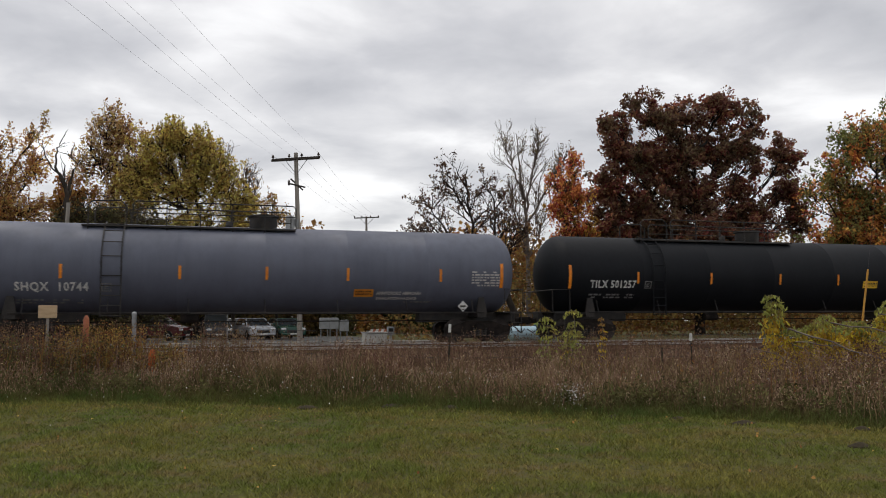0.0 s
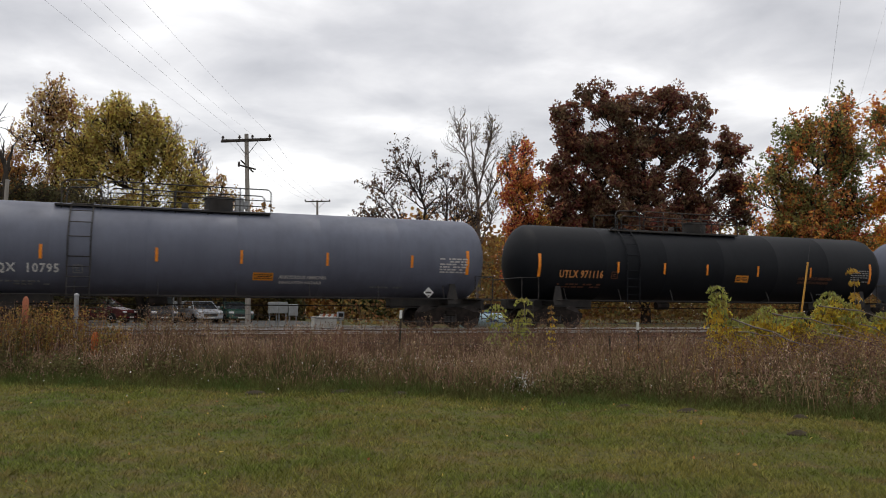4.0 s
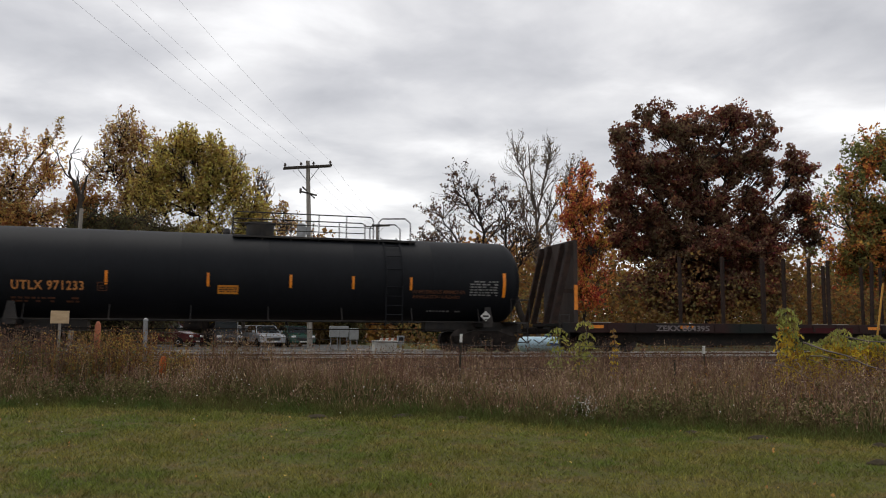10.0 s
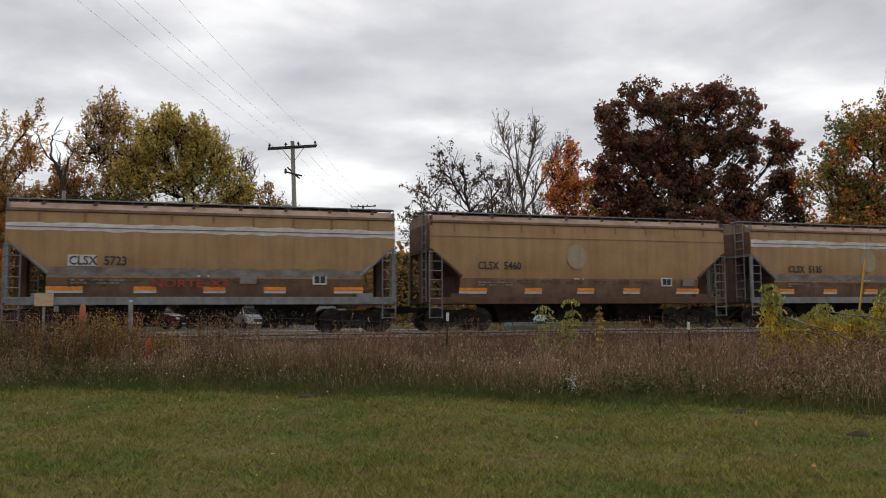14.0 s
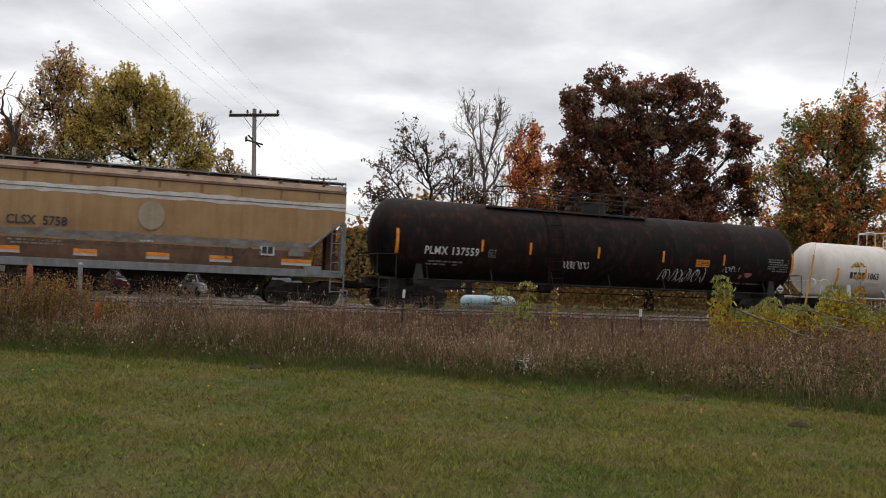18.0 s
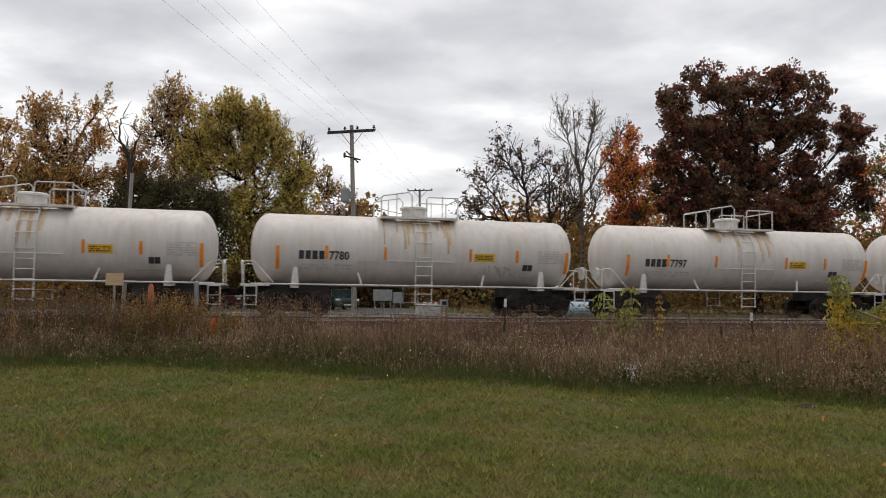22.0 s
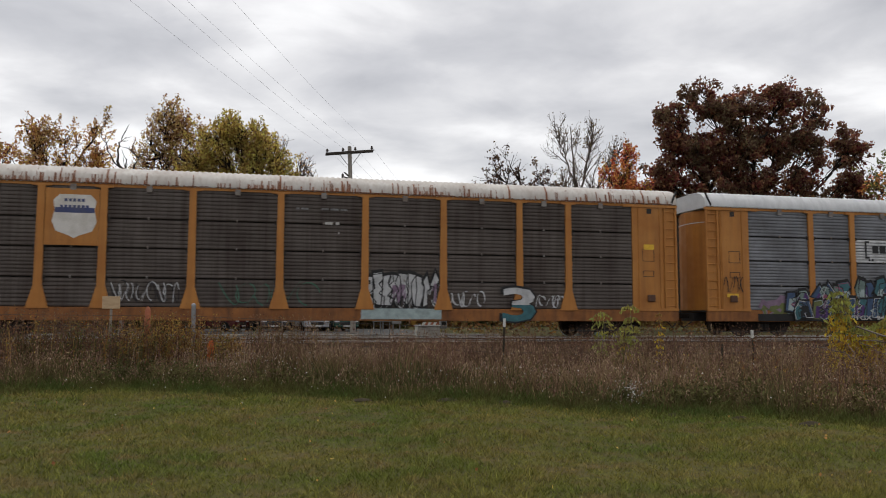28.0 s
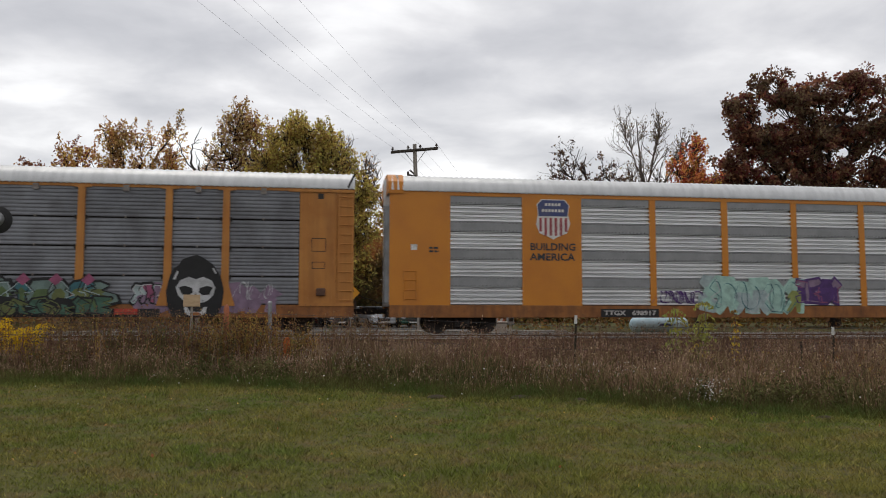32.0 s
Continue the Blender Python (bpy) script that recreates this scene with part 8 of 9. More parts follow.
stalk_bed("tall_weeds", "thin dark dead stalks before the rails", 380, 2.5, 21.2, 5.0, 0.4, 0.5, 1.1, G_WINE, leaves=9, size=0.05)
stalk_bed("tall_weeds", "thin tawny stalks with seed tufts before the rails", 220, 6.0, 21.0, 5.0, 0.5, 0.6, 1.2, G_BROWN, leaves=9, size=0.05)
stalk_bed("wine_weeds", "dark dead weeds between the posts", 560, 11.5, 20.6, 3.4, 0.5, 0.6, 1.3, G_WINE, leaves=11, size=0.055)
stalk_bed("wine_weeds", "rusty brown weeds among dry grass", 330, 3.6, 18.3, 0.5, 0.5, 0.5, 0.95, G_WINE, leaves=12, size=0.05)
stalk_bed("green_weeds", "dark leafy clump at the lawn edge", 110, -2.2, 18.7, 1.2, 0.3, 0.25, 0.6, G_GREEN, leaves=16, size=0.07)
stalk_bed("green_weeds", "dark leafy clumps between dry grass and lawn", 140, 8.2, 13.2, 1.6, 0.4, 0.2, 0.5, G_GREEN, leaves=16, size=0.07)
stalk_bed("green_weeds", "olive leafy weeds tangled by the fence", 260, -4.0, 20.5, 2.0, 0.4, 0.5, 1.25, G_GREEN, leaves=14, size=0.065)
stalk_bed("tall_weeds", "brown feathery weeds beside the grey post", 150, 0.9, 20.4, 0.6, 0.4, 0.8, 1.5, G_BROWN, leaves=14, size=0.05)
stalk_bed("tall_weeds", "dark dead stalks along the foot of the ballast", 420, -4.2, 21.9, 2.0, 0.2, 0.6, 1.4, G_WINE, leaves=9, size=0.05)
stalk_bed("tall_weeds", "dark thin stalks along the foot of the ballast", 340, 10.5, 21.9, 3.6, 0.2, 0.4, 1.0, G_WINE, leaves=8, size=0.045)
stalk_bed("green_weeds", "olive weeds along the foot of the ballast", 200, 3.0, 21.8, 5.5, 0.25, 0.35, 0.8, G_GREEN, leaves=10, size=0.05)


def asters(x, y, r, count, zlo, zhi, label):
    a = Mesher()
    at = np.stack([RNG.normal(x, r, count), RNG.normal(y, r * 0.6, count), RNG.uniform(zlo, zhi, count)], 1)
    a.leaves(at, 0.026, narrow=0.9)
    tagged(new("aster_flowers", a.mesh("aster_flowers", G_ASTER)), label, "flowers", kind="stuff")


asters(6.62, 13.5, 0.19, 170, 0.02, 0.46, "clump of small white asters at the lawn edge")
asters(11.6, 11.6, 0.3, 160, 0.05, 0.5, "small white asters under the bushes")
asters(0.4, 18.9, 0.8, 160, 0.3, 0.8, "scattered small white flower heads")
asters(5.2, 16.5, 0.8, 130, 0.25, 0.6, "scattered small white flower heads in dry grass")
asters(5.0, 17.6, 5.0, 420, 0.35, 0.75, "tiny pale flower heads across the dry grass")


def sapling(name, label, x, y, height, n_shoots, spread, green, yellow, size=0.13, mix=0.4, tier=0.2, bare=0.3, reach=0.3, per=4):
    """Upright shoots with tiers of drooping compound leaves, greener at the tips."""
    z0 = float(ground_z(x, y))
    bush = thing(name, label, "bush", at=(x, y, z0))
    wood, g, yl = Mesher(), Mesher(), Mesher()
    for k in range(n_shoots):
        dx, dy = RNG.normal() * spread, RNG.normal() * spread * 0.6
        h_ = height * (RNG.uniform(0.62, 0.95) if k else 1.0)
        path = curve((dx * 0.3, dy * 0.3, -0.05), (dx, dy, h_), 0, 8, 0.025)
        wood.limb(path, 0.016, 0.005, 5)
        steps = max(2, int(h_ * (1 - bare) / tier))
        for j in range(steps + 1):
            t = bare + (1 - bare) * j / steps
            f_ = t * 7
            i = min(6, int(f_))
            p = path[i] + (path[i + 1] - path[i]) * (f_ - i)
            turn = RNG.uniform(0, math.tau)
            for s in range(per):
                ang = turn + s * math.tau / per + RNG.normal() * 0.25
                rch = reach * RNG.uniform(0.7, 1.2) * (1.15 - 0.45 * t)
                w = np.linspace(0.3, 1, 4)[:, None]
                q = p + w * np.array([math.cos(ang), math.sin(ang), 0.35]) * rch
                q[:, 2] -= (w[:, 0] ** 2) * rch * 0.85
                wood.limb(np.vstack([p, q]), 0.004, 0.002, 3)
                sd = np.array([-math.sin(ang), math.cos(ang), 0.0]) * size * 0.35
                q = np.concatenate([q + sd, q - sd]) - np.array([0, 0, size * 0.3]) + RNG.normal(size=(8, 3)) * 0.012
                (g if t > 1 - mix * RNG.uniform(0.3, 1.0) else yl).leaves(q, size, droop=1.6, narrow=0.40)
    part("stem", wood.mesh("stem", M_STICK), None, bush)
    if g.n:
        part("green_leaves", g.mesh("green_leaves", green), None, bush)
    if yl.n:
        part("yellow_leaves", yl.mesh("yellow_leaves", yellow), None, bush)
    return bush


sapling("sapling", "young green sapling with drooping leaves behind the fence", 8.65, 19.2, 1.62, 1, 0.05, L_SAPLING, L_SAPYEL, 0.14, 1.6, tier=0.22, bare=0.42, reach=0.34)
sapling("sapling", "young green-yellow sapling with drooping leaves", 9.3, 19.2, 1.78, 2, 0.10, L_SAPLING, L_SAPYEL, 0.14, 1.0, tier=0.22, bare=0.3, reach=0.34)
sapling("sapling", "thin withered yellow sapling beside the green one", 10.0, 18.7, 1.6, 1, 0.03, L_OCHRE, L_SAPYEL, 0.09, 0.4, tier=0.16, bare=0.2, reach=0.12, per=3)
for i, (x, y, h_, m_) in enumerate(((13.75, 16.6, 2.2, 0.6), (14.3, 16.3, 1.55, 0.35), (14.95, 16.3, 1.5, 0.35), (15.6, 16.2, 1.7, 0.4), (16.3, 16.0, 1.5, 0.35), (16.9, 16.1, 2.1, 0.5), (17.6, 15.6, 1.65, 0.2), (18.4, 15.4, 1.8, 0.2), (19.2, 15.0, 1.7, 0.25), (20.2, 14.6, 2.1, 0.35), (21.2, 14.2, 1.9, 0.25), (22.3, 14.0, 2.0, 0.2))):
    sapling("sumac_bush", "yellowing sumac bush with green tips" if m_ > 0.3 else "bright yellow sumac bush over dead branches", x, y, h_, 7 if i else 2, 0.34 if i else 0.1, L_SAPLING, L_SAPYEL, 0.14, m_ * (0.24 if i else 0.7), tier=0.17, bare=0.3, reach=0.33, per=5)
sapling("vine_tangle", "large-leaved yellow vine climbing above the bushes", 17.7, 15.9, 2.7, 2, 0.22, L_OCHRE, leaf_mat("vine_leaves", (0.46, 0.30, 0.05), (0.38, 0.23, 0.05), scale=1.5, spread=0.25), 0.17, 0.0, tier=0.28, bare=0.35, reach=0.14, per=2)
sapling("mum_bush", "low round bush of bright yellow flowers", -7.85, 21.9, 1.22, 26, 0.32, leaf_mat("yellow_flower_heads", (0.78, 0.54, 0.02), (0.66, 0.43, 0.02), spread=0.2), L_WILLOW, 0.085, 2.2, tier=0.14, bare=0.2, reach=0.2)

# fallen bleached branches in the thicket
for k, (a, b, r) in enumerate((((12.9, 15.2, 1.42), (14.9, 12.9, 0.05), 0.022), ((13.9, 15.0, 1.55), (16.9, 14.2, 0.75), 0.018), ((13.4, 15.6, 1.1), (15.6, 14.9, 0.5), 0.014), ((15.0, 14.6, 1.1), (16.6, 12.6, 0.1), 0.016), ((15.9, 15.6, 1.75), (19.5, 14.4, 0.9), 0.018), ((13.6, 16.3, 1.0), (13.2, 15.5, 0.2), 0.014), ((13.8, 16.3, 1.1), (14.3, 15.2, 0.2), 0.012), ((12.4, 15.9, 0.95), (13.5, 15.1, 0.3), 0.012), ((16.4, 14.8, 1.3), (17.4, 13.0, 0.3), 0.012))):
    m_ = Mesher()
    m_.limb(curve(a, b, 0.12, 8, 0.03), r, r * 0.5, 5)
    for _ in range(4):
        p = np.asarray(a) + (np.asarray(b) - np.asarray(a)) * RNG.uniform(0.2, 0.9)
        m_.limb(curve(p, p + RNG.normal(size=3) * np.array([0.3, 0.2, 0.15]) + np.array([0, 0, -0.2]), 0.05, 4, 0.02), r * 0.5, 0.003, 4)
    tagged(new("fallen_branch", m_.mesh("fallen_branch", M_STICK)), "bleached fallen branch lying in the thicket", "branch", "fallen branches")

# bare soil spots and fallen leaves on the lawn
M_DIRT = mat("dark_loose_soil", (0.035, 0.028, 0.018), (0.05, 0.04, 0.025), rough=0.95, scale=9, fine=40, bump=0.6)
for x, y, r in ((8.2, 10.7, 0.13), (3.6, 15.1, 0.16), (2.0, 15.5, 0.14), (6.9, 12.4, 0.14), (7.6, 11.6, 0.11), (8.1, 8.3, 0.1), (9.4, 9.6, 0.1), (4.6, 14.6, 0.12)):
    bm = bmesh.new()
    lathe(bm, [(-0.03, r * 1.1), (0.0, r), (0.015, r * 0.8), (0.035, r * 0.45), (0.045, 0.02)], "z", (0, 0, 0), 12)
    for vv in bm.verts:
        vv.co.x *= 1.5 + 0.3 * math.sin(vv.co.y * 40)
    ob = new("soil_mound", finish("soil_mound", bm, M_DIRT))
    ob.location = (x, y, float(ground_z(x, y)) + 0.02)
    tagged(ob, "small mound of dark loose soil in the lawn", "mound", "soil mounds in the lawn")
fallen = Mesher()
n = 180
fx, fy_ = RNG.uniform(-7, 12, n), RNG.uniform(4.5, 19, n)
k = fy_ < edge_y(fx)
fallen.leaves(np.stack([fx[k], fy_[k], ground_z(fx[k], fy_[k]) + 0.04], 1), 0.045, narrow=0.8)
tagged(new("fallen_leaves", fallen.mesh("fallen_leaves", L_RUSTY)), "few brown fallen leaves on the lawn", "leaves", kind="stuff")


# ---- poles, wires and signs ----
M_POLE = mat("weathered_grey_pole_wood", (0.31, 0.285, 0.255), (0.21, 0.19, 0.168), rough=0.9, scale=2, stretch=(6, 6, 0.3), amount=0.3, bump=0.3)
M_POLEDARK = mat("dark_crossarm_wood", (0.055, 0.047, 0.042), (0.08, 0.07, 0.06), rough=0.9, scale=3)
M_PORC = mat("brown_insulator", (0.05, 0.035, 0.03), rough=0.3)
M_WIRE = mat("dull_wire", (0.05, 0.05, 0.052), rough=0.6)
M_CAN = mat("grey_transformer_paint", (0.27, 0.28, 0.29), (0.22, 0.225, 0.23), rough=0.5, scale=3)
M_SIGNY = mat("yellow_sign_sheet", (0.66, 0.30, 0.02), (0.58, 0.25, 0.02), rough=0.4, scale=4, amount=0.1, bump=0)
M_SIGNK = mat("black_sign_print", (0.015, 0.015, 0.015), rough=0.5)
M_GALV = mat("galvanised_post", (0.26, 0.265, 0.275), (0.18, 0.185, 0.19), rough=0.5, metal=0.5, scale=6, amount=0.25)
M_REDPOST = mat("faded_orange_post", (0.36, 0.115, 0.055), (0.26, 0.085, 0.045), rough=0.7, scale=5)
M_TPOST = mat("dark_green_steel_post", (0.025, 0.028, 0.022), (0.06, 0.04, 0.03), rough=0.8, scale=8)
M_WHITEP = mat("white_painted_tip", (0.60, 0.60, 0.58), (0.45, 0.45, 0.43), rough=0.6, scale=12)
M_PLY = mat("bare_plywood", (0.50, 0.37, 0.235), (0.43, 0.31, 0.19), rough=0.8, scale=4, stretch=(1, 1, 4), amount=0.15)
M_GUARD = mat("yellow_plastic_guard", (0.46, 0.23, 0.025), (0.38, 0.18, 0.02), rough=0.5, scale=4)

pole = thing("utility_pole", "tall weathered wooden utility pole with double crossarm", "utility pole", at=(5.4, 46.6, GZ))
part("pole_shaft", tube(bmesh.new(), [(0.05, 0, -0.5), (-0.1, 0, 5.5), (-0.32, 0, 11.15)], 0.165, 12, 0.115), M_POLE, pole, smooth=True)
for y in (-0.16, 0.16):
    bm = bmesh.new()
    tube(bm, [(-1.72, y, 10.62), (1.09, y, 10.95)], 0.075, 4)
    part("crossarm", bm, M_POLEDARK, pole)
arm = lambda k: (-1.72 + 2.81 * k, 10.62 + 0.33 * k)
for k in (0.03, 0.36, 0.62, 0.97):
    x, z = arm(k)
    part("insulator", lathe(bmesh.new(), [(0, 0.03), (0.08, 0.03), (0.09, 0.08), (0.14, 0.085), (0.16, 0.05), (0.22, 0.06), (0.25, 0.03), (0.26, 0.01)], "z", (x, 0, z + 0.06), 10), M_PORC, pole)
for s in (-1, 1):
    part("arm_brace", tube(bmesh.new(), [(-0.3 + s * 0.08, -0.18, 9.95), (-0.3 + s * 0.7, -0.18, 10.78 + s * 0.08)], 0.02, 5), M_GALV, pole)
part("lower_arm", tube(bmesh.new(), [(-0.75, -0.1, 9.3), (0.25, -0.1, 9.1)], 0.06, 4), M_POLEDARK, pole)
part("lower_arm", tube(bmesh.new(), [(-0.62, -0.2, 9.55), (0.15, 0.3, 9.0)], 0.05, 4), M_POLEDARK, pole)
part("cutout_switch", lathe(bmesh.new(), [(0, 0.02), (0.05, 0.07), (0.28, 0.07), (0.33, 0.02)], "z", (-0.72, -0.2, 9.15), 10), M_PORC, pole)
part("transformer", lathe(bmesh.new(), [(0, 0.05), (0.02, 0.26), (0.78, 0.26), (0.82, 0.2), (0.86, 0.05)], "z", (-0.62, -0.1, 6.55), 18), M_CAN, pole, "grey transformer can", smooth=True)
part("transformer_hanger", box(bmesh.new(), -0.42, -0.12, -0.14, -0.06, 6.75, 7.2), M_GALV, pole)
part("warning_tag", box(bmesh.new(), -0.16, 0.06, -0.21, -0.19, 2.0, 2.4), M_WHITEP, pole)

far = thing("utility_pole", "distant wooden utility pole with one crossarm", "utility pole", at=(17.5, 88, GZ))
part("pole_shaft", tube(bmesh.new(), [(0.25, 0, -0.5), (0, 0, 13.2)], 0.18, 10, 0.12), M_POLE, far, smooth=True)
part("crossarm", tube(bmesh.new(), [(-1.4, -0.14, 12.95), (1.45, -0.14, 13.15)], 0.08, 4), M_POLEDARK, far)
for x in (-1.35, -0.5, 0.5, 1.4):
    part("insulator", lathe(bmesh.new(), [(0, 0.04), (0.12, 0.09), (0.22, 0.03)], "z", (x, 0, 13.08 + x * 0.05), 8), M_PORC, far)
for s in (-1, 1):
    part("arm_brace", tube(bmesh.new(), [(s * 0.1, -0.15, 12.3), (s * 0.8, -0.15, 13.0)], 0.025, 5), M_GALV, far)

near = thing("utility_pole", "wooden utility pole standing beside the lawn", "utility pole", at=(-9.35, 5.0, 0))
part("pole_shaft", tube(bmesh.new(), [(0, 0, -0.5), (0, 0, 12.3)], 0.17, 10, 0.12), M_POLE, near, smooth=True)
part("crossarm", tube(bmesh.new(), [(-1.6, -0.14, 11.55), (1.6, -0.14, 12.0)], 0.07, 4), M_POLEDARK, near)


def sagging(a, b, sag, r, label):
    pts = [tuple(curve(a, b, -sag, 14)[i]) for i in range(14)]
    ob = new("overhead_wire", finish("overhead_wire", tube(bmesh.new(), pts, r, 4), M_WIRE))
    return tagged(ob, label, "wire", "overhead power wires")


for k, end_x, end_z in ((0.03, -10.9, 11.65), (0.36, -9.75, 11.78), (0.62, -9.4, 11.84), (0.97, -7.8, 12.08)):
    x, z = arm(k)
    w0 = (5.4 + x, 46.6, GZ + z + 0.3)
    sagging(w0, (end_x, 5.0, end_z), 0.5, 0.0030, "thin sagging power wire between wooden poles")
    sagging(w0, (17.5 - 1.35 + 2.75 * k, 88, GZ + 13.2), 0.5, 0.0045, "thin power wire running to the distant pole")
sagging((5.2, 46.6, GZ + 6.6), (40, 75, 6.0), 0.6, 0.02, "low service wire crossing behind the tracks")
sagging((5.2, 46.5, GZ + 6.9), (6.4, 43.0, GZ + 3.2), 0.3, 0.012, "service drop hanging from the pole")
sagging((33.8, 35, 0.3), (44.0, 35, 25.8), 0.0, 0.003, "steep guy wire anchored beyond the tracks")
sagging((36.2, 35, 0.3), (46.4, 35, 26.0), 0.0, 0.003, "second steep guy wire anchored beyond the tracks")

lamp = thing("wooden_post_pole", "short pale wooden pole without wires", "pole", at=(-5.95, 38, GZ))
part("pole_shaft", tube(bmesh.new(), [(0, 0, -0.4), (0.2, 0, 6.5)], 0.10, 10, 0.08), M_POLE, lamp, smooth=True)
part("green_tag", box(bmesh.new(), -0.02, 0.28, -0.15, -0.13, 2.2, 2.3), mat("green_tag_paint", (0.03, 0.16, 0.09), rough=0.5), lamp, "small green tag")

sign = thing("warning_sign", "yellow diamond warning sign on a steel post", "road sign", at=(1.29, 44, GZ))
part("sign_post", box(bmesh.new(), -0.03, 0.03, 0.0, 0.05, -0.3, 2.9), M_GALV, sign)
bm = bmesh.new()
prism(bm, [(0, -0.5), (0.5, 0), (0, 0.5), (-0.5, 0)], -0.012, 0.0)
plate = part("sign_plate", bm, M_SIGNY, sign)
plate.location = (0, 0, 2.2)
part("sign_symbol", prism(bmesh.new(), [(-0.05, -0.3), (0.06, -0.3), (0.06, 0.05), (0.2, 0.05), (0.0, 0.34), (-0.2, 0.05), (-0.05, 0.05)], -0.018, -0.011), M_SIGNK, plate, "black arrow symbol")
part("sign_symbol", box(bmesh.new(), -0.28, 0.06, -0.018, -0.011, -0.12, -0.02), M_SIGNK, plate)

# ---- fence line ----
post = thing("fence_post", "round galvanised steel post with domed cap", "fence post", at=(-1.56, 20.9, float(ground_z(-1.56, 20.9))))
zt = 1.91 - float(ground_z(-1.56, 20.9))
part("post_shaft", tube(bmesh.new(), [(0.02, 0, -0.3), (0, 0, zt - 0.05)], 0.055, 14), M_GALV, post, smooth=True)
part("post_cap", lathe(bmesh.new(), [(0, 0.062), (0.03, 0.062), (0.06, 0.045), (0.075, 0.01)], "z", (0, 0, zt - 0.06), 14), M_GALV, post, smooth=True)
stake = thing("marker_post", "faded orange rounded marker post in the weeds", "marker post", at=(-2.64, 20.9, float(ground_z(-2.64, 20.9))))
part("post_shaft", lathe(bmesh.new(), [(-0.3, 0.07), (1.52, 0.07), (1.6, 0.055), (1.65, 0.02)], "z", (0, 0, 0), 14), M_REDPOST, stake, smooth=True)
rag = new("orange_marker", finish("orange_marker", box(bmesh.new(), -0.09, 0.09, -0.06, 0.06, 0.0, 0.32, bevel=0.05), mat("orange_plastic", (0.60, 0.12, 0.02), rough=0.5)))
rag.location = (-1.1, 20.6, float(ground_z(-1.1, 20.6)) - 0.02)
rag.scale = (1, 1, 2.6)
tagged(rag, "low orange plastic marker among weeds", "marker")
for x, y, top, lean in ((5.75, 18.5, 1.57, 2.5), (12.2, 18.0, 1.29, 0.5), (11.1, 17.6, 0.95, -1)):
    z0 = float(ground_z(x, y))
    tp = thing("steel_t_post", "dark steel fence post with white painted tip" if top > 1 else "short dark rusty fence stake", "fence post", "steel fence posts", at=(x, y, z0))
    hh = top - z0
    bm = box(bmesh.new(), -0.025, 0.025, -0.004, 0.004, -0.3, hh)
    box(bm, -0.004, 0.004, 0.004, 0.035, -0.3, hh)
    part("post_bar", bm, M_TPOST, tp).matrix_basis = pose(0, 0, 0, 0, lean, 0)
    if top > 1:
        part("post_tip", box(bmesh.new(), -0.028, 0.028, -0.007, 0.038, hh - 0.2, hh + 0.003), M_WHITEP, tp, "white painted tip").matrix_basis = pose(0, 0, 0, 0, lean, 0)
for z in (0.75, 1.05, 1.3):
    ob = new("fence_wire", finish("fence_wire", tube(bmesh.new(), [(-9, 20.9, z + 0.35), (-1.56, 20.9, z + 0.3), (5.75, 18.5, z), (12.2, 18.0, z - 0.05), (20, 18.4, z)], 0.006, 4), M_WIRE))
    tagged(ob, "thin rusty fence wire strung between posts", "fence wire", "fence wires")
board = thing("board_sign", "blank plywood board on a wooden stake", "sign board", at=(-3.58, 21.4, float(ground_z(-3.58, 21.4))))
zb = float(ground_z(-3.58, 21.4))
part("board", box(bmesh.new(), -0.21, 0.21, -0.015, 0.015, 1.78 - zb, 2.09 - zb, bevel=0.004), M_PLY, board)
part("stake", box(bmesh.new(), -0.03, 0.03, 0.015, 0.05, -0.3, 1.95 - zb), M_POLE, board)
guard = thing("guy_guard", "slanting yellow guard on a guy wire", "guy wire guard", at=(21.42, 22.0, 0.45))
part("guard_tube", tube(bmesh.new(), [(0, 0, -0.2), (0.62, 0, 2.9)], 0.034, 10), M_GUARD, guard, smooth=True)
part("guy_wire", tube(bmesh.new(), [(0.62, 0, 2.9), (2.6, 0, 13.0)], 0.004, 4), M_WIRE, guard)

# ---- crossing signal at the edge of the lawn ----
M_SIGBLACK = mat("flat_black_signal_paint", (0.012, 0.012, 0.013), (0.022, 0.021, 0.021), rough=0.7, scale=6)
M_SIGGREY = mat("cast_aluminium_housing", (0.30, 0.31, 0.32), (0.22, 0.225, 0.23), rough=0.45, metal=0.4, scale=6, amount=0.2)
M_REDLENS = mat("red_signal_lens", (0.25, 0.012, 0.01), rough=0.2, amount=0.1, bump=0)
signal = thing("crossing_signal", "rail crossing signal with round black lamp shields seen from behind", "crossing signal", at=(-8.22, 19.0, float(ground_z(-8.22, 19.0))))
z0 = 3.7 - float(ground_z(-8.22, 19.0))
part("mast", tube(bmesh.new(), [(0, 0, -0.3), (0, 0, z0 + 1.1)], 0.06, 14), M_SIGGREY, signal, "silver steel mast", smooth=True)
part("mast_base", lathe(bmesh.new(), [(-0.1, 0.2), (0.06, 0.2), (0.1, 0.13), (0.4, 0.09)], "z", (0, 0, 0), 16), M_SIGGREY, signal, smooth=True)
part("crossarm", tube(bmesh.new(), [(-0.75, -0.09, z0), (0.75, -0.09, z0)], 0.035, 10), M_SIGGREY, signal, smooth=True)
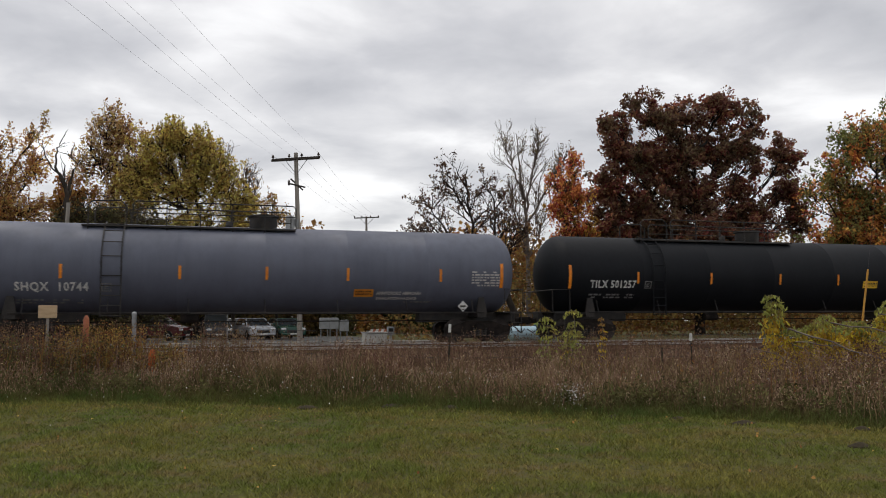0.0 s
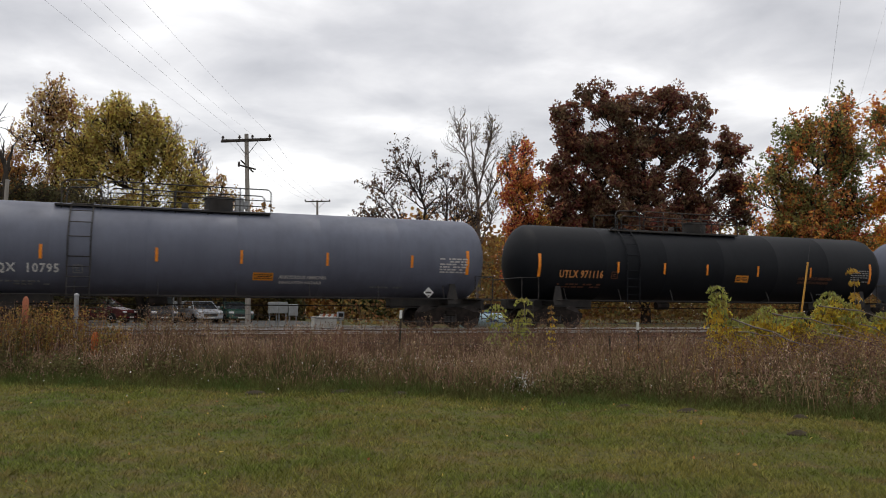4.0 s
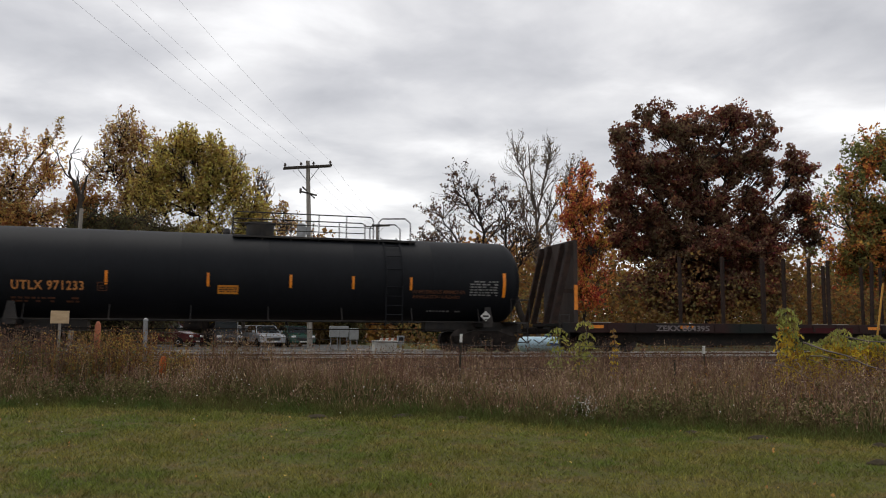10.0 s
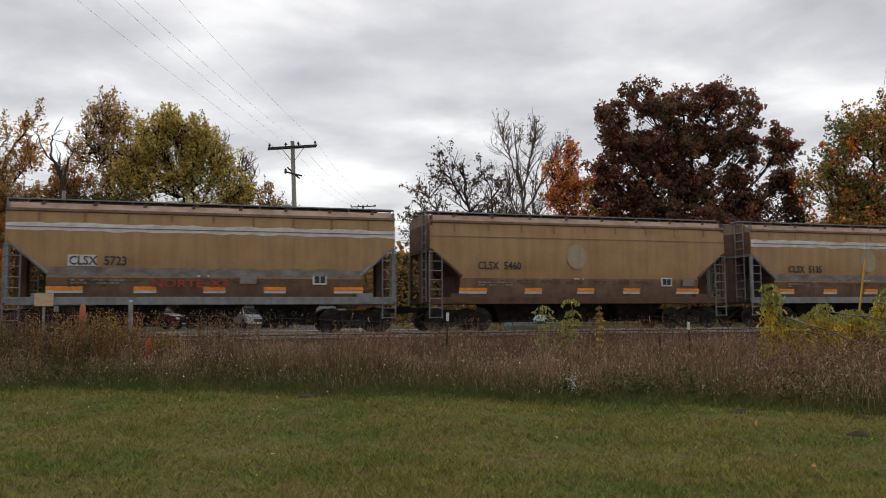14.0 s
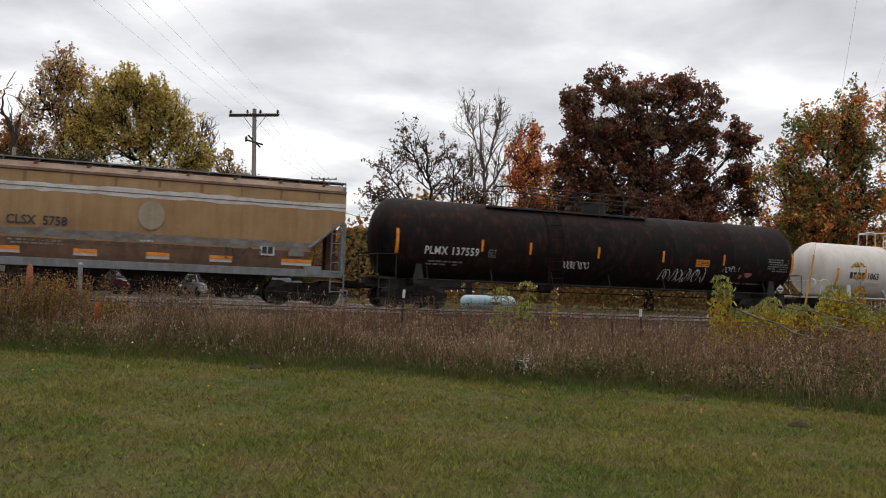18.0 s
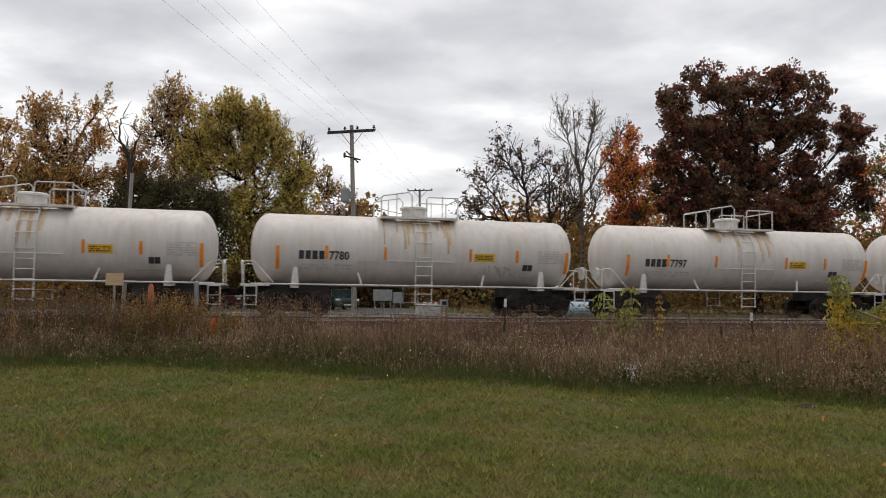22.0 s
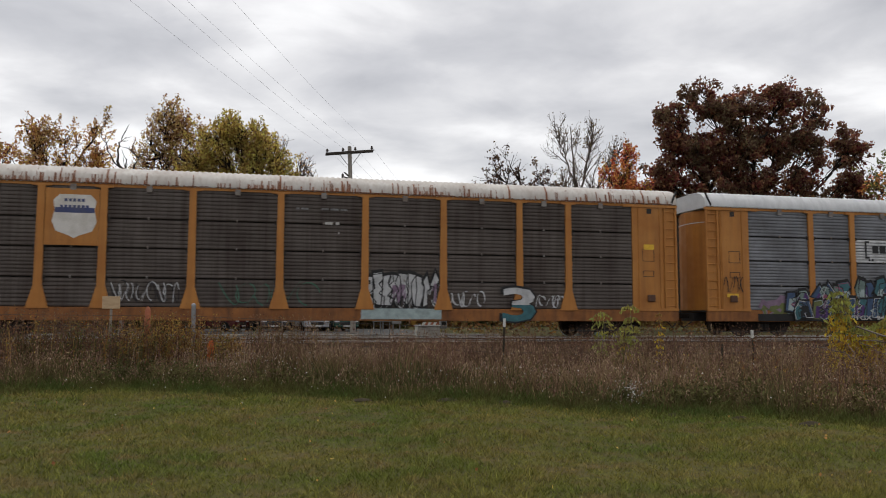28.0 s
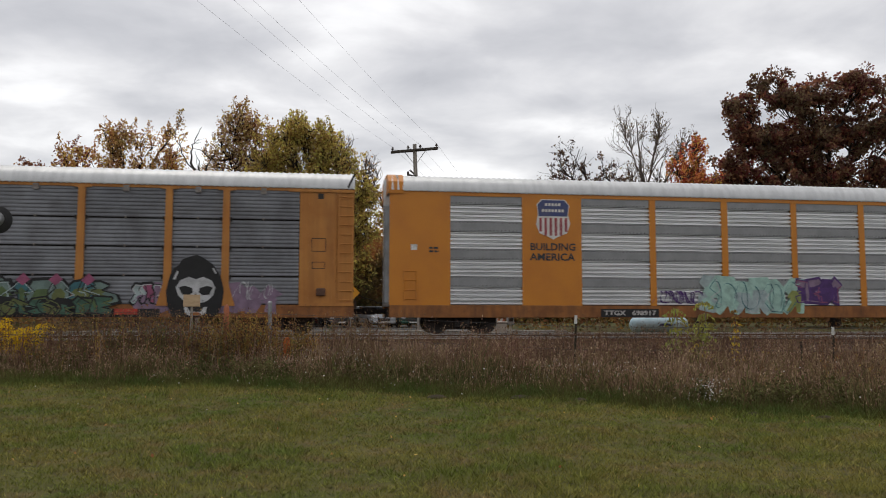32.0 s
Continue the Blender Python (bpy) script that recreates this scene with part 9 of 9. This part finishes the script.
for x in (-0.75, 0.75):
    shield_ = part("lamp_shield", lathe(bmesh.new(), [(0.0, 0.02), (0.0, 0.299), (0.008, 0.311), (0.016, 0.299), (0.016, 0.02)], "y", (x, 0.06, z0), 36), M_SIGBLACK, signal, "round flat black lamp shield", smooth=True)
    part("lamp_housing", lathe(bmesh.new(), [(-0.14, 0.03), (-0.13, 0.10), (-0.09, 0.15), (0.055, 0.17), (0.058, 0.02)], "y", (x - 0.03, 0.0, z0 + 0.02), 24), M_SIGGREY, shield_, "grey domed lamp housing", smooth=True)
    part("lamp_lens", lathe(bmesh.new(), [(0.0, 0.02), (0.0, 0.15), (0.02, 0.13), (0.03, 0.02)], "y", (x, 0.078, z0), 24), M_REDLENS, shield_, "red lens")
    bm = bmesh.new()
    ring = [[bm.verts.new((x + math.cos(a) * r, y, z0 + math.sin(a) * r)) for a in [radians(-20 + i * 22) for i in range(11)]] for y, r in ((0.08, 0.17), (0.38, 0.175), (0.38, 0.168), (0.08, 0.163))]
    for p, q in zip(ring, ring[1:]):
        for i in range(10):
            bm.faces.new((p[i], p[i + 1], q[i + 1], q[i]))
    part("lamp_hood", bm, M_SIGBLACK, shield_)
part("junction_box", box(bmesh.new(), -0.1, 0.1, -0.16, -0.02, z0 - 0.14, z0 + 0.14, bevel=0.02), M_SIGGREY, signal)
for turn in (45, -45):
    part("crossbuck_board", box(bmesh.new(), -0.6, 0.6, 0.07, 0.085, -0.11, 0.11), M_WHITEP, signal, "white crossbuck board").matrix_basis = pose(0, 0, z0 + 0.75, 0, turn, 0)

# ---- yard beyond the tracks ----
M_BLUE = mat("pale_blue_tank_paint", (0.36, 0.50, 0.58), (0.30, 0.43, 0.51), rough=0.45, scale=3, amount=0.15, bump=0.02)
tank = thing("propane_tank", "pale blue propane tank on concrete feet", "propane tank", at=(15.6, 36, GZ - 0.02))
prof = [(-1.45, 0.02)] + [(-1.45 + 0.3 * (1 - math.cos(a)), 0.37 * math.sin(a)) for a in (0.3, 0.6, 0.9, 1.2, math.pi / 2)]
prof += [(-p[0], p[1]) for p in prof[::-1]]
part("tank_shell", lathe(bmesh.new(), prof, "x", (0, 0, 0.58), 28), M_BLUE, tank, smooth=True)
part("valve_dome", lathe(bmesh.new(), [(0, 0.17), (0.1, 0.17), (0.16, 0.12), (0.18, 0.02)], "z", (0.1, 0, 0.92), 16), mat("blue_dome_plastic", (0.06, 0.11, 0.22), rough=0.5), tank, "dark blue valve dome")
for x in (-0.85, 0.85):
    part("foot", box(bmesh.new(), x - 0.1, x + 0.1, -0.3, 0.3, -0.1, 0.26, bevel=0.02), mat("concrete_foot", (0.32, 0.31, 0.29), rough=0.9), tank)
out = [(-0.16, 0.0), (0.5, 0.0), (0.52, 0.08), (0.2, 0.14), (-0.1, 0.1)]
part("tank_emblem", prism(bmesh.new(), [(x + 0.0, z + 0.52) for x, z in out], -0.385, -0.372), mat("navy_emblem", (0.03, 0.05, 0.13), rough=0.5), tank, "dark blue plain emblem")
M_CABW = mat("white_cabinet_paint", (0.52, 0.52, 0.50), (0.40, 0.39, 0.37), rough=0.6, scale=3)
cab = thing("utility_cabinet", "low white utility cabinet beside the track", "utility cabinet", at=(7.6, 36, GZ))
part("cabinet_body", box(bmesh.new(), -0.52, 0.52, -0.35, 0.35, -0.1, 0.66, bevel=0.02), M_CABW, cab)
part("cabinet_lid", box(bmesh.new(), -0.55, 0.55, -0.38, 0.38, 0.66, 0.72, bevel=0.01), M_CABW, cab)
for x in (-0.26, 0.26):
    part("cabinet_door", box(bmesh.new(), x - 0.24, x + 0.24, -0.37, -0.35, 0.02, 0.6), M_CABW, cab)
met = thing("meter_box", "grey meter box on a white post", "meter box", at=(8.36, 36, GZ))
part("box_post", box(bmesh.new(), -0.05, 0.05, -0.04, 0.04, -0.2, 0.6), M_WHITEP, met)
part("box_body", box(bmesh.new(), -0.16, 0.16, -0.1, 0.1, 0.55, 0.95, bevel=0.015), M_CAN, met)
part("box_window", box(bmesh.new(), -0.1, 0.1, -0.108, -0.1, 0.72, 0.88), M_SIGNK, met)

lot = bmesh.new()
box(lot, -14, 12, 43.5, 68, GZ - 0.3, GZ + 0.04)
tagged(new("parking_lot", finish("parking_lot", lot, M_ASPHALT)), "worn grey asphalt parking lot", "parking lot", kind="structure")
M_CONC = mat("pale_concrete", (0.30, 0.29, 0.27), (0.22, 0.21, 0.20), rough=0.9, scale=2, fine=30, amount=0.25)
for i in range(9):
    curb = new("curb_stone", finish("curb_stone", box(bmesh.new(), -1.45, 1.45, -0.22, 0.22, -0.2, 0.16, bevel=0.02), M_CONC))
    curb.location = (-12.6 + i * 2.95, 40.5, GZ + 0.05)
    tagged(curb, "long pale concrete curb at the lot edge", "curb", "curb stones")
strip = new("gravel_path", finish("gravel_path", box(bmesh.new(), -30, 40, 34.2, 35.2, GZ - 0.3, GZ + 0.03), mat("grey_gravel", (0.17, 0.155, 0.14), (0.12, 0.11, 0.10), rough=0.95, scale=6, fine=50, amount=0.4, bump=0.5)))
tagged(strip, "grey gravel strip beside the far track", "path", kind="structure")

M_TYRE = mat("tyre_rubber", (0.015, 0.015, 0.016), rough=0.85)
M_GLASS = mat("dark_car_glass", (0.02, 0.024, 0.028), spec=0.25, rough=0.06, amount=0.0, bump=0)
M_RIM = mat("alloy_rim", (0.4, 0.4, 0.41), rough=0.35, metal=0.9)
M_HEAD = mat("headlamp_lens", (0.75, 0.76, 0.78), rough=0.12, amount=0, bump=0)
T_TYRE = finish("tyre", lathe(bmesh.new(), [(-0.11, 0.22), (-0.11, 0.31), (-0.08, 0.34), (0.08, 0.34), (0.11, 0.31), (0.11, 0.22)], "x", seg=20), M_TYRE, True)
T_RIM = finish("rim", lathe(bmesh.new(), [(-0.09, 0.03), (-0.115, 0.1), (-0.10, 0.21), (0.1, 0.21), (0.115, 0.1), (0.09, 0.03)], "x", seg=16), M_RIM, True)


def parked(name, label, x, y, turn, paint, roof=1.68, bonnet=1.02, length=4.6, cab=(-1.7, 0.75)):
    """A car seen mostly from the front; its nose points to -y."""
    v = thing(name, label, "car", "cars parked in the lot", at=(x, y, GZ + 0.04), turn=turn)
    hl = length / 2
    bm = bmesh.new()
    prof = [(-hl, 0.35), (-hl - 0.04, 0.62), (-hl + 0.08, 0.86), (-hl + 1.0, bonnet), (cab[1] - hl + 0.3, bonnet + 0.02), (hl - 0.1, bonnet + 0.06), (hl, 0.8), (hl, 0.35)]
    a = [bm.verts.new((-0.9, py, pz)) for py, pz in prof]
    b = [bm.verts.new((0.9, py, pz)) for py, pz in prof]
    bm.faces.new(a)
    bm.faces.new(b[::-1])
    for i in range(len(prof)):
        bm.faces.new((a[i], b[i], b[(i + 1) % len(prof)], a[(i + 1) % len(prof)]))
    bmesh.ops.recalc_face_normals(bm, faces=bm.faces[:])
    bmesh.ops.bevel(bm, geom=bm.edges[:], offset=0.06, segments=2, affect="EDGES")
    body = part("body", bm, paint, v, smooth=True)
    y0, y1 = -hl + 1.0, hl - 0.35
    bm = bmesh.new()
    lo = [bm.verts.new(p) for p in ((-0.84, y0, bonnet), (0.84, y0, bonnet), (0.84, y1, bonnet), (-0.84, y1, bonnet))]
    hi = [bm.verts.new(p) for p in ((-0.66, y0 + 0.85, roof - 0.04), (0.66, y0 + 0.85, roof - 0.04), (0.66, y1 - 0.3, roof - 0.04), (-0.66, y1 - 0.3, roof - 0.04))]
    for i in range(4):
        bm.faces.new((lo[i], lo[(i + 1) % 4], hi[(i + 1) % 4], hi[i]))
    bm.faces.new(hi)
    part("glazing", bm, M_GLASS, v, "dark glazing")
    part("roof_panel", box(bmesh.new(), -0.68, 0.68, y0 + 0.83, y1 - 0.28, roof - 0.04, roof, bevel=0.02), paint, v)
    for s in (-1, 1):
        part("pillar", tube(bmesh.new(), [(s * 0.85, y0 - 0.01, bonnet), (s * 0.675, y0 + 0.84, roof - 0.03)], 0.035, 5), paint, v)
        part("headlamp", box(bmesh.new(), s * 0.68 - 0.17, s * 0.68 + 0.17, -hl - 0.05, -hl + 0.1, 0.66, 0.80, bevel=0.03), M_HEAD, v, "clear headlamp")
        part("door_mirror", box(bmesh.new(), s * 1.0 - 0.09, s * 1.0 + 0.09, y0 + 0.3, y0 + 0.4, bonnet + 0.05, bonnet + 0.2, bevel=0.02), paint, v)
        for wy in (-hl + 0.85, hl - 0.85):
            w = part("wheel", T_TYRE, None, v)
            w.matrix_basis = pose(s * 0.82, wy, 0.34)
            part("rim", T_RIM, None, w)
    part("grille", box(bmesh.new(), -0.45, 0.45, -hl - 0.055, -hl + 0.05, 0.45, 0.66), M_SIGNK, v)
    part("bumper", box(bmesh.new(), -0.86, 0.86, -hl - 0.09, -hl + 0.05, 0.3, 0.46, bevel=0.04), paint, v)
    part("blank_plate", box(bmesh.new(), -0.26, 0.26, -hl - 0.1, -hl - 0.088, 0.34, 0.44), M_WHITEP, v)


def paintwork(name, col):
    return mat(name, col, rough=0.25, amount=0.05, bump=0, scale=1)


parked("suv", "maroon sport utility vehicle in the far lot", -3.05, 58, 62, paintwork("maroon_car_paint", (0.09, 0.02, 0.02)), 1.72, 1.06, 4.6)
parked("suv", "charcoal sport utility vehicle in the far lot", 0.78, 58, 8, paintwork("charcoal_car_paint", (0.035, 0.037, 0.042)), 1.75, 1.08, 4.7)
parked("sedan", "small white car parked further back", 2.15, 64.5, 5, paintwork("white_car_paint", (0.55, 0.55, 0.55)), 1.55, 0.98, 4.2)
parked("sedan", "silver hatchback parked in the far lot", 3.5, 58, 14, paintwork("silver_car_paint", (0.36, 0.38, 0.41)), 1.5, 0.95, 4.3)
parked("sedan", "dark green sedan parked in the far lot", 5.65, 58, 10, paintwork("dark_green_car_paint", (0.012, 0.05, 0.035)), 1.48, 0.94, 4.5)
for x, hh in ((6.25, 1.42), (6.75, 1.42), (7.3, 1.3)):
    gb = thing("junction_box", "grey steel junction box on legs", "junction box", "junction boxes by the lot", at=(x, 42.6, GZ))
    part("box_body", box(bmesh.new(), -0.25, 0.25, -0.12, 0.12, hh - 0.6, hh, bevel=0.015), M_CAN, gb)
    for s in (-0.18, 0.18):
        part("box_leg", box(bmesh.new(), s - 0.03, s + 0.03, -0.03, 0.03, -0.2, hh - 0.6), M_GALV, gb)
tubs = thing("barrier_board", "orange and white striped barrier board", "barrier", at=(9.0, 42.0, GZ))
for i in range(6):
    part("stripe", prism(bmesh.new(), [(-0.45 + i * 0.15, 0.6), (-0.30 + i * 0.15, 0.6), (-0.2 + i * 0.15, 0.8), (-0.35 + i * 0.15, 0.8)], -0.02, 0.02), M_REDPOST if i % 2 else M_WHITEP, tubs)
for s in (-0.35, 0.45):
    part("leg", box(bmesh.new(), s - 0.03, s + 0.03, 0.021, 0.06, -0.1, 0.8), M_POLE, tubs)


def motions():
    """The whole train runs by in one piece."""
    for ob, centre in TRAIN:
        walk(ob, [(t, pose(centre + run, TRACK_Y, RAIL_Z)) for t, run in RUN])


motions()
